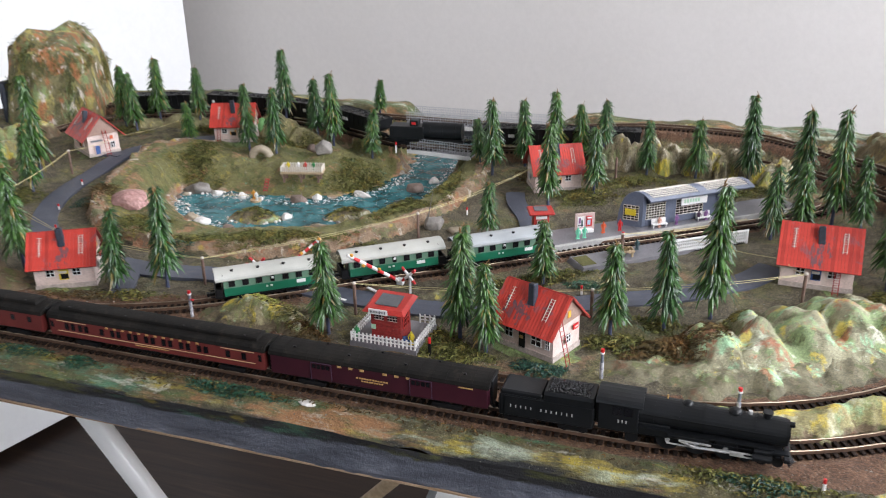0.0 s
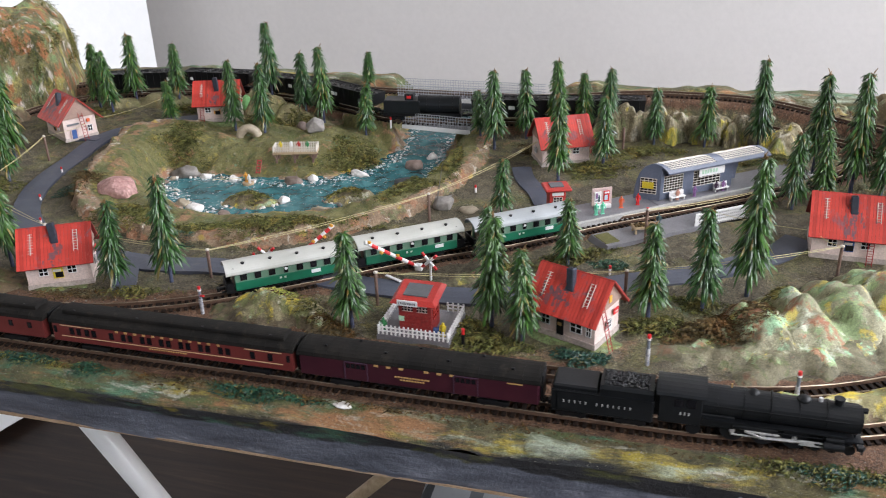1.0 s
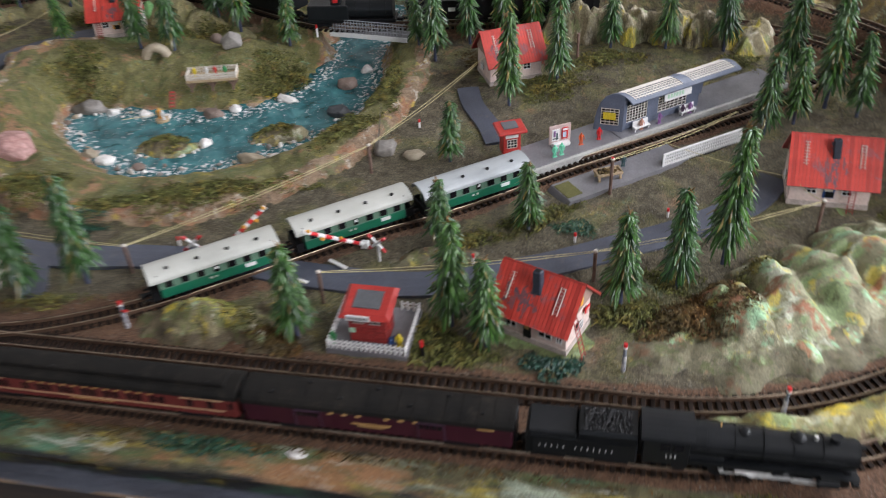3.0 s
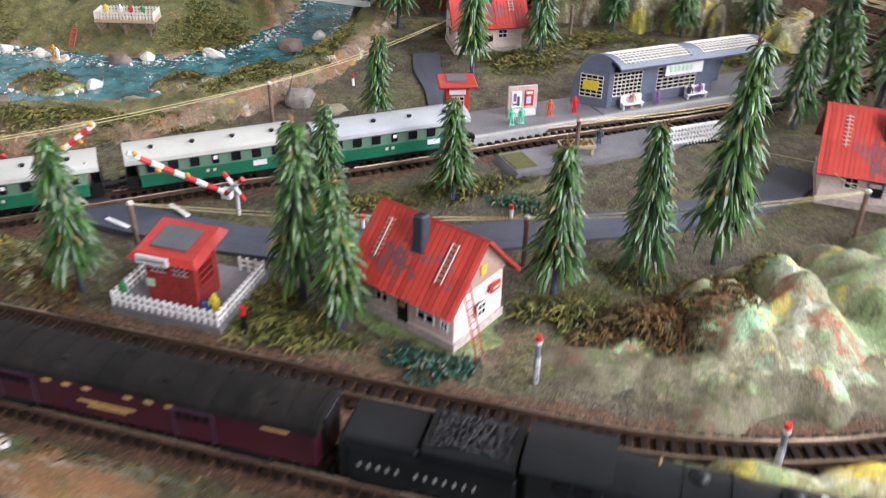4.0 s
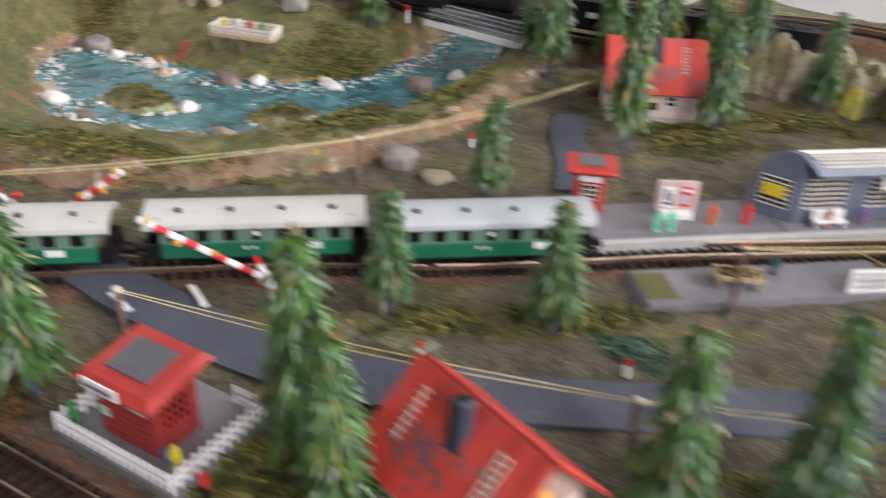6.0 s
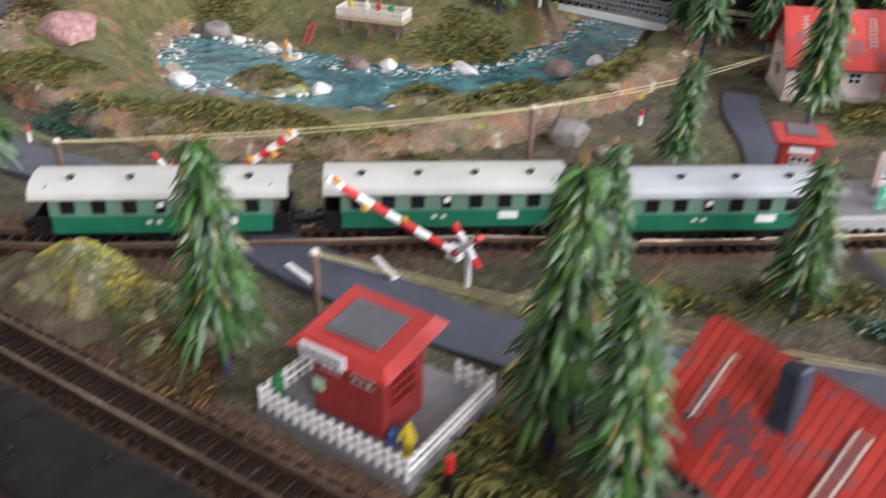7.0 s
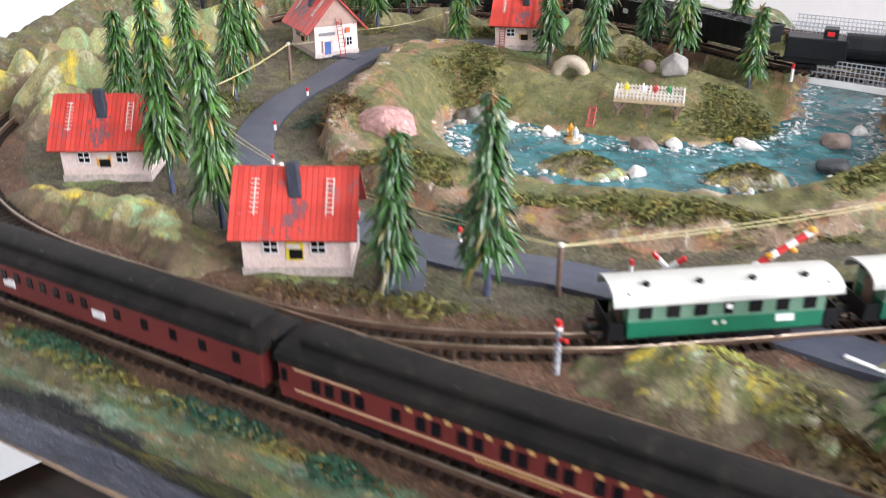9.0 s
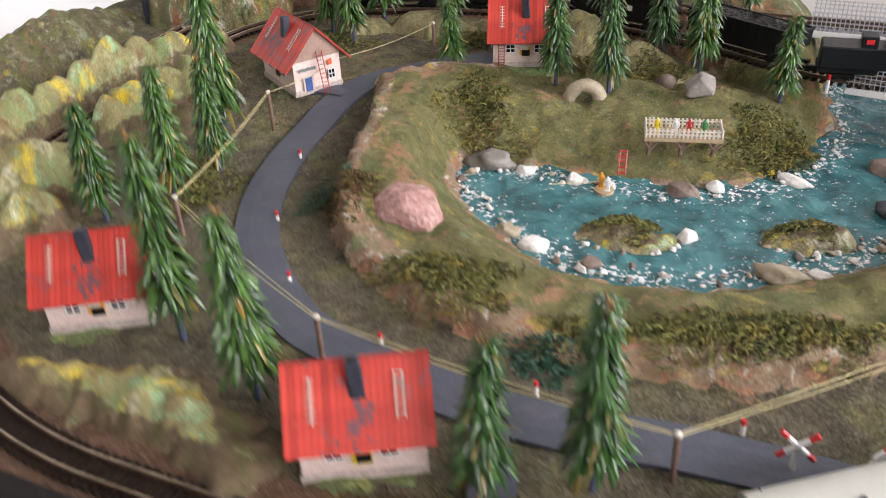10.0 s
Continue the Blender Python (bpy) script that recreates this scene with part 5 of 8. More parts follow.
# ---- card houses ----
def house(style, scale=1.0):
    L, D, H, R = 0.041 * scale, 0.0285 * scale, 0.0235, 0.0385 * (0.5 + 0.5 * scale)
    hl, hd = L / 2, D / 2
    h = thing("house", "small card house with a ribbed red roof and pinkish walls", "house", "card houses")
    w = 0.0009
    bm = bmesh.new()
    prism(bm, [(-hd, 0), (hd, 0), (hd, H), (-hd, H)], -hl, hl)
    part("wall", bm, "cream", h)
    for s in (-1, 1):
        bm = bmesh.new()
        prism(bm, [(-hd, H - 0.0015), (hd, H - 0.0015), (hd, H), (0, R), (-hd, H)], s * hl - 0.0003, s * (hl + w) + 0.0003)
        part("gable", bm, "gable", h, "tan card gable")
    part("plinth", boxes(((0, 0, 0.0018), (L + 0.0012, D + 0.0012, 0.0036))), "stone", h, "printed grey stone plinth")
    # the ribbed roof, one sheet on either side
    ov, oe = 0.006, 0.0035
    slope = (R - H) / hd
    for s in (-1, 1):
        sheet = bmesh.new()
        y1, z1 = s * (hd + ov), H - slope * ov
        n = Vector((0, s * slope, 1)).normalized() * 0.0009
        v = [sheet.verts.new((x, y + a * n.y, z + a * n.z)) for x in (-hl - oe, hl + oe) for (y, z, a) in ((0, R, 0), (0, R, 1), (y1, z1, 1), (y1, z1, 0))]
        for f in ((0, 1, 2, 3), (7, 6, 5, 4), (0, 4, 5, 1), (1, 5, 6, 2), (2, 6, 7, 3), (3, 7, 4, 0)):
            sheet.faces.new([v[i] for i in f])
        roof = part("roof", sheet, "roofdark", h, "ribbed red roof with worn grey patches")
        count = int((L + 2 * oe) / 0.0021)
        pitch = (L + 2 * oe) / count
        a, b = Vector((0, n.y, R + n.z)), Vector((0, y1 + n.y, z1 + n.z))
        d = b - a
        tilt = Matrix.Translation((a + b) / 2) @ Matrix.Rotation(math.atan2(d.z, d.y), 4, "X")
        strip = bmesh.new()
        bmesh.ops.create_cube(strip, size=1.0, matrix=Matrix.Diagonal((pitch * 0.9, d.length, 0.0006, 1)))
        shared = mesh_of("roof_strip", strip, "roof")
        for i in range(count):
            o = new("roof_strip", shared)
            o.parent = roof
            o.matrix_local = Matrix.Translation((-hl - oe + (i + 0.5) * pitch, 0, 0)) @ tilt
        if s < 0:
            down = Vector((0, y1, z1 - R)).normalized()
            nn = Vector((0, s * slope, 1)).normalized()
            for x0, k in ((-hl * 0.72, 0), (hl * 0.66, 1)):
                lad = bmesh.new()
                for dx in ((-0.0013, 0.0013) if k else (0.0,)):
                    a = Vector((x0 + dx, 0, R)) + down * 0.0045 + nn * 0.0018
                    rod(lad, a, a + down * 0.015, 0.00025, n=4)
                for j in range(8):
                    a = Vector((x0, 0, R)) + down * (0.005 + j * 0.0019) + nn * 0.0019
                    rod(lad, a - Vector((0.0016, 0, 0)), a + Vector((0.0016, 0, 0)), 0.0002, n=4)
                part("roof_ladder", lad, "pale", h, "pale printed roof ladder")
        if s < 0:
            bm = bmesh.new()
            seed = {"shop": 3.0, "beer": 7.7, "fox": 12.1, "lodge": 15.6, "blue": 19.4, "plain": 27.3}[style]
            mid_x, mid_v, wide = {"shop": (-0.35, 0.6, 0.55), "plain": (-0.45, 0.55, 0.6)}.get(style, (0.0, 0.66, 0.34))
            for a in range(-25, 26):
                for b in range(2, 30):
                    px, v = hl * a / 25, b / 30
                    q = ((px / hl - mid_x) / wide) ** 2 + ((v - mid_v) / 0.3) ** 2
                    near = ((px / hl + 0.02) / 0.16) ** 2 + ((v - 0.5) / 0.3) ** 2
                    grain = noise.noise(Vector((px * 420, v * 6.5, seed))) + 0.6 * noise.noise(Vector((px * 1100, v * 16, seed + 5)))
                    if grain > min(-0.22 + 0.6 * q, -0.2 + 0.5 * near):
                        c = Vector((px, 0, R)) + down * (v * d.length) + nn * 0.00128
                        e, g = Vector((hl / 50, 0, 0)), down * (d.length / 60)
                        bm.faces.new([bm.verts.new(c + m) for m in (-e - g, e - g, e + g, -e + g)])
            part("roof_stain", bm, "roofgrey", roof, "grey-blue worn patches printed on the roof")
    # chimney on the front slope
    foot, tip = Vector((0.0005, -hd * 0.52, R - slope * hd * 0.52 - 0.001)), Vector((-0.0006, -hd * 0.40, 0.0434))
    d = tip - foot
    lean = Matrix.Translation(foot) @ Matrix.Rotation(math.atan2(d.x, d.z), 4, "Y") @ Matrix.Rotation(math.atan2(-d.y, d.z), 4, "X")
    bm = bmesh.new()
    box(bm, (0, 0, d.length / 2), (0.0046, 0.0046, d.length), 0.0005, m=lean)
    chim = part("chimney", bm, "slate", h, "slate-blue square chimney")
    bm = bmesh.new()
    box(bm, (0, 0, d.length - 0.0003), (0.0029, 0.0029, 0.001), 0.0, m=lean)
    part("flue", bm, "black", chim)
    bm = bmesh.new()
    box(bm, (0, 0, 0.0012), (0.0048, 0.0048, 0.0022), 0.0004, m=lean)
    part("chimney_foot", bm, "slate", chim)

    def pane(y, x, z, ww, hh, face, name="window"):
        """A printed window with bars, on the long side (face y) or a gable (face x)."""
        bars = []
        dark = bmesh.new()
        if face == "y":
            sgn = 1 if y > 0 else -1
            box(dark, (x, y + sgn * 0.0002, z), (ww, 0.0006, hh))
            for fx in (-0.5, 0, 0.5):
                bars.append(((x + fx * ww, y + sgn * 0.0006, z), (0.0004, 0.0006, hh + 0.0004)))
            for fz in (-0.5, 0, 0.5):
                bars.append(((x, y + sgn * 0.0006, z + fz * hh), (ww + 0.0004, 0.0005, 0.0004)))
        else:
            sgn = 1 if y > 0 else -1
            box(dark, (y + sgn * 0.0014, x, z), (0.0006, ww, hh))
            for fx in (-0.5, 0, 0.5):
                bars.append(((y + sgn * 0.0018, x + fx * ww, z), (0.0006, 0.0004, hh + 0.0004)))
            for fz in (-0.5, 0, 0.5):
                bars.append(((y + sgn * 0.0018, x, z + fz * hh), (0.0005, ww + 0.0004, 0.0004)))
        win = part(name, dark, "glass", h)
        for bar in bars:
            part("glazing_bar", boxes(bar), "whiteplastic", win)
    front, zc = -hd, 0.0115
    if style == "shop":
        pane(front, -hl * 0.56, zc, 0.0056, 0.0072, "y")
        pane(front, hl * 0.42, zc, 0.0074, 0.0072, "y")
        pane(front, hl * 0.82, zc, 0.003, 0.0072, "y")
        dr = part("door", boxes(((-hl * 0.1, front - 0.0002, 0.0082), (0.0046, 0.0008, 0.0108)), bevel=0.0002), "black", h, "black arched shop door")
        part("sign", boxes(((-hl * 0.1, front - 0.0008, 0.0105), (0.0026, 0.0003, 0.002))), "gold", dr)
    else:
        pane(front, -hl * 0.46, zc + 0.001, 0.0056, 0.0052, "y")
        pane(front, hl * 0.42, zc + 0.001, 0.0056, 0.0052, "y")
        tone = {"beer": "yellow", "fox": "orange", "lodge": "orange", "blue": "blue", "plain": "orange"}[style]
        po = part("poster", boxes(((-hl * 0.02, front - 0.0003, 0.0108), (0.0066, 0.0006, 0.0078 if style in ("beer", "blue") else 0.0052))), tone, h, "bright printed poster")
        part("poster_patch", boxes(((-hl * 0.02 + 0.0006, front - 0.0008, 0.0096), (0.0050, 0.0003, 0.0038))), "black", po)
        part("poster_patch", boxes(((-hl * 0.02 - 0.0004, front - 0.0008, 0.0128), (0.005, 0.0003, 0.0018))), "pale", po)
    pane(hd, -hl * 0.4, zc, 0.0052, 0.0052, "y")
    pane(hd, hl * 0.4, zc, 0.0052, 0.0052, "y")
    pane(-hl, 0.0, zc, 0.0046, 0.005, "x")
    if style == "plain":
        dr = part("door", boxes(((hl + 0.0014, -hd * 0.45, 0.0068), (0.0006, 0.0046, 0.0088)), bevel=0.0002), "blue", h, "dark blue arched door")
        part("door_surround", boxes(((hl + 0.0012, -hd * 0.45 - 0.003, 0.0072), (0.0006, 0.0012, 0.009)), ((hl + 0.0012, -hd * 0.45 + 0.003, 0.0072), (0.0006, 0.0012, 0.009))), "pinkpale", dr, "pale printed door surround")
        part("name_strip", boxes(((hl + 0.0014, -hd * 0.45, 0.0165), (0.0006, 0.0112, 0.0018))), "greyglass", h, "grey name strip")
        part("wall_picture", boxes(((hl + 0.0014, hd * 0.52, 0.0178), (0.0006, 0.003, 0.0034))), "orangered", h, "small orange wall picture")
        pane(hl, hd * 0.55, 0.0102, 0.0042, 0.0058, "x")
    else:
        ps = part("wall_sign", boxes(((hl + 0.0014, hd * 0.55, 0.0165), (0.0006, 0.0056, 0.0034))), "brightred", h, "small red advertising sign")
        part("sign_bar", boxes(((hl + 0.0018, hd * 0.55, 0.0165), (0.0003, 0.0036, 0.0008))), "pale", ps)
        part("gable_picture", boxes(((hl + 0.0014, 0.0, 0.0275), (0.0006, 0.003, 0.0042))), "orange", h, "small orange gable picture")
        pane(hl, -hd * 0.05, zc, 0.0046, 0.005, "x")
    # a red ladder leaning on the wall
    lad = bmesh.new()
    if style in ("shop", "plain"):
        side = 0.08 if style == "plain" else -0.75
        base, tip = Vector((hl + 0.009, hd * side, 0.0)), Vector((hl + 0.0022, hd * side, 0.0265))
        acr = Vector((0, 0.0019, 0))
    else:
        along = -0.74 if style == "lodge" else 0.55
        base, tip = Vector((hl * along, -hd - 0.006, 0.0)), Vector((hl * along, -hd - 0.0012, 0.0165))
        acr = Vector((0.0018, 0, 0))
    if style in ("shop", "blue", "plain", "lodge"):
        for s in (-1, 1):
            rod(lad, base + acr * s, tip + acr * s, 0.0003, n=5)
        for j in range(1, 10):
            c = base.lerp(tip, j / 10)
            rod(lad, c - acr, c + acr, 0.00022, n=4)
        part("ladder", lad, "ladderred", h, "dark red leaning ladder")
    else:
        lad.free()
    return h


def houses():
    for style, x, y, z, turn, sc in (("shop", -0.0985, 0.4820, 0.0018, -22, 1.0), ("beer", -0.4495, 0.4775, 0.0002, 29, 1.0), ("blue", 0.0685, 0.632, 0.0006, -3, 1.15), ("fox", -0.590, 0.509, 0.0004, 31, 1.0),
                                     ("plain", -0.637, 0.745, None, -32, 1.12), ("lodge", -0.511, 0.818, None, 18, 1.0), ("plain", -0.152, 0.777, None, 27, 1.05)):
        h = house(style, sc)
        g = ground_at(x, y)
        h.matrix_world = pose(x, y, g - 0.0006 if z is None else z, 0, 0, turn)
        hill("lawn", "mossy green painted patch under the house", [(x, y - 0.002, 0.034 * sc, 0.026, turn, 0.0026 if z is None else max(0.0026, z - g + 0.0022))], "lawn", sink=0.0016, rough=0.0005, power=1.8, category="lawn")


# ---- rolling stock: built along x, rail top at z = 0 ----
def wheel(bm, x, y, r, w=0.0013, n=14):
    rod(bm, (x, y - w / 2, r), (x, y + w / 2, r), r, n=n)
    return bm


def truck(parent, x, half=0.0062, r=0.0027, wb=0.008, name="bogie"):
    b = part(name, boxes(((x, -0.0062, r + 0.0004), (wb + 0.006, 0.0014, 0.0024)), ((x, 0.0062, r + 0.0004), (wb + 0.006, 0.0014, 0.0024)), ((x, 0, r + 0.0012), (0.004, 0.012, 0.0018)), bevel=0.0003), "black", parent)
    for dx in (-wb / 2, wb / 2):
        for y in (-0.0045, 0.0045):
            part("wheel", wheel(bmesh.new(), x + dx, y, r), "black", b)


def coupler(parent, x, s):
    part("coupler", boxes(((x + s * 0.002, 0, 0.0052), (0.005, 0.0024, 0.002)), ((x + s * 0.0045, 0, 0.0052), (0.0018, 0.0038, 0.0026)), bevel=0.0003), "black", parent)


def arch(half, eave, crown, n=9, flat=0.0):
    """An outline of a carriage roof from eave to eave."""
    pts = []
    for i in range(n + 1):
        a = math.pi * i / n
        pts.append((half * math.cos(a), eave + (crown - eave) * math.sin(a) ** 0.8))
    return pts


def heavy_coach(length, colour, style, at):
    label = {"coach": "tuscan-red heavyweight passenger coach with cream lining and black roof", "plain": "dull red heavyweight coach with a black clerestory roof", "baggage": "dark plum baggage car with gold lettering and black roof"}[style]
    c = thing("passenger_coach" if style != "baggage" else "baggage_car", label, "train coach", "standing express train", at=at)
    hl, hw, z0, z1 = length / 2, 0.0092, 0.0072, 0.0195
    part("body", boxes(((0, 0, (z0 + z1) / 2), (length, 2 * hw, z1 - z0)), bevel=0.0005), colour, c)
    bm = bmesh.new()
    prism(bm, [(-hw - 0.0005, z1 - 0.0003)] + arch(hw + 0.0005, z1, 0.0238)[::-1] + [(hw + 0.0005, z1 - 0.0003)], -hl - 0.0008, hl + 0.0008)
    roof = part("roof", bm, "coachroof", c, "matt black arched roof")
    if style != "baggage":
        bm = bmesh.new()
        prism(bm, [(-0.0052, 0.0228), (-0.0052, 0.0248)] + arch(0.0052, 0.0248, 0.0264)[::-1] + [(0.0052, 0.0248), (0.0052, 0.0228)], -hl + 0.006, hl - 0.006)
        part("clerestory", bm, "coachroof", roof)
    ribs = int(length / 0.0075)
    for i in range(ribs + 1):
        x = -hl + 0.001 + i * (length - 0.002) / ribs
        rib = bmesh.new()
        prism(rib, [(y * 1.008, z + 0.00022) for y, z in arch(hw + 0.0005, z1, 0.0238)] + [(y * 0.95, z - 0.0008) for y, z in arch(hw + 0.0005, z1, 0.0238)][::-1], x - 0.0002, x + 0.0002)
        part("roof_seam", rib, "coachroof", roof)
    for i in range(7):
        x = -hl + 0.014 + i * (length - 0.028) / 6
        part("roof_vent", box(bmesh.new(), (x, 0.0042 * (1 if i % 2 else -1), 0.0252 if style != "baggage" else 0.0236), (0.0016, 0.0013, 0.0016), 0.0002), "black", roof)
    part("underframe", boxes(((0, 0, 0.0062), (length - 0.004, 0.013, 0.0022)), ((-0.012, 0, 0.0046), (0.022, 0.011, 0.003)), ((0.022, 0.003, 0.0046), (0.014, 0.006, 0.003)), bevel=0.0004), "black", c)
    for s in (-1, 1):
        truck(c, s * (hl - 0.024), wb=0.011)
        coupler(c, s * hl, s)
        part("vestibule", boxes(((s * (hl + 0.0008), 0, 0.0148), (0.0016, 0.0098, 0.0148)), bevel=0.0003), "black", c)
    for s in (-1, 1):
        y = s * (hw + 0.00015)
        if style == "baggage":
            for x in (-hl * 0.5, hl * 0.42):
                d = part("sliding_door", boxes(((x, y, 0.0132), (0.0125, 0.0007, 0.0108)), bevel=0.0002), "plum", c)
                for ex in (-0.0063, 0.0063):
                    part("door_edge", boxes(((x + ex, s * (hw + 0.0006), 0.0132), (0.0003, 0.0004, 0.0108))), "darkplum", d)
                part("door_edge", boxes(((x, s * (hw + 0.0006), 0.0187), (0.0126, 0.0004, 0.0003))), "darkplum", d)
                for dx in (-0.0042, -0.0014, 0.0014, 0.0042):
                    part("door_window", boxes(((x + dx, s * (hw + 0.0005), 0.0165), (0.0021, 0.0005, 0.0026))), "glass", d)
            for i in range(7):
                if i != 3:
                    part("letter_bar", boxes(((-0.021 + i * 0.0068, y, 0.0183), (0.0024, 0.0005, 0.0012))), "gold", c, "gold lettering bar")
            for i in range(12):
                part("letter_bar", boxes(((-0.0105 + i * 0.0016, y, 0.0132), (0.0011, 0.0005, 0.0008))), "gold", c)
            for i in range(9):
                part("letter_bar", boxes(((-0.0075 + i * 0.0015, y, 0.0116), (0.001, 0.0005, 0.0007))), "gold", c)
            part("letter_bar", boxes(((hl - 0.012, y, 0.0182), (0.008, 0.0005, 0.0006))), "gold", c)
        elif style == "coach":
            part("lining", boxes(((0, y, 0.0112), (length - 0.012, 0.0005, 0.0004))), "stripe", c, "thin cream lining")
            for s2 in (-1, 1):
                part("lining", boxes(((s2 * (hl - 0.017), y, 0.0182), (0.022, 0.0005, 0.0004))), "stripe", c)
                part("end_window", boxes(((s2 * (hl - 0.0025), s * (hw + 0.0001), 0.0152), (0.0018, 0.0006, 0.004))), "glass", c)
            xs = [-0.062, -0.0575, -0.052, -0.0475] + [-0.036 + i * 0.0061 + (0.0016 if i % 2 else 0) for i in range(13)] + [0.052, 0.0625]
            for x in xs:
                part("window", boxes(((x, s * (hw + 0.0001), 0.0148), (0.0027, 0.0006, 0.0042))), "glass", c)
            for i in range(12):
                part("letter_bar", boxes(((-0.032 + i * 0.0058, y, 0.0182), (0.0017, 0.0007, 0.0011))), "gold", c, "gold lettering bar")
            for i in range(16):
                part("letter_bar", boxes(((-0.012 + i * 0.0015, y, 0.0099), (0.0009, 0.0005, 0.0006))), "gold", c)
        else:
            for x in [-0.05 + i * 0.0066 for i in range(9)] + [0.018, 0.03, 0.042, 0.054, 0.067]:
                part("window", boxes(((x, s * (hw + 0.0001), 0.0152), (0.0026, 0.0006, 0.0036))), "glass", c)
            for x in (-0.035, 0.009):
                part("white_patch", boxes(((x, y, 0.0125), (0.0056, 0.0005, 0.0028))), "whiteplastic", c, "white paper label")
    return c


def tender(at):
    t = thing("tender", "black steam locomotive tender heaped with coal", "tender", "standing express train", at=at)
    part("body", boxes(((0, 0, 0.0118), (0.05, 0.0178, 0.0128)), bevel=0.0009), "loco", t)
    part("rear_deck", boxes(((-0.0130, 0, 0.0193), (0.0225, 0.0168, 0.0034)), bevel=0.0009), "loco", t)
    bunker = bmesh.new()
    prism(bunker, [(-0.0086, 0.0175), (0.0086, 0.0175), (0.0086, 0.0215), (0.0074, 0.0232), (-0.0074, 0.0232), (-0.0086, 0.0215)], -0.001, 0.0245)
    part("bunker", bunker, "loco", t)
    bm = bmesh.new()
    rnd = random.Random(8)
    for i in range(420):
        u, v = rnd.uniform(0.001, 0.022), rnd.uniform(-0.0066, 0.0066)
        r = rnd.uniform(0.0005, 0.0009)
        pebble(bm, (u, v, 0.0229 + 0.0008 * (1 - (v / 0.0066) ** 2) + rnd.uniform(-0.0002, 0.0003)), (r, r, r), i, 1.0, 1, 0.6)
    tagged(part("coal", bm, "coal", t), "glittering black coal load", kind="stuff")
    part("underframe", boxes(((0, 0, 0.005), (0.048, 0.014, 0.0016))), "black", t)
    for x in (-0.015, 0.014):
        truck(t, x, wb=0.0095)
    coupler(t, -0.025, -1)
    for s in (-1, 1):
        for i in range(13):
            if i != 5:
                part("letter_bar", boxes(((-0.0185 + i * 0.0027, s * 0.009, 0.0122), (0.0006, 0.0005, 0.0015))), "letter", t, "silver lettering bar")
        part("ladder", boxes(((-0.0242, s * 0.0086, 0.012), (0.0006, 0.0006, 0.013)), ((-0.0222, s * 0.0086, 0.012), (0.0006, 0.0006, 0.013))), "loco", t)
        part("rivet_band", boxes(((0, s * 0.009, 0.0176), (0.048, 0.0004, 0.0005))), "loco", t)


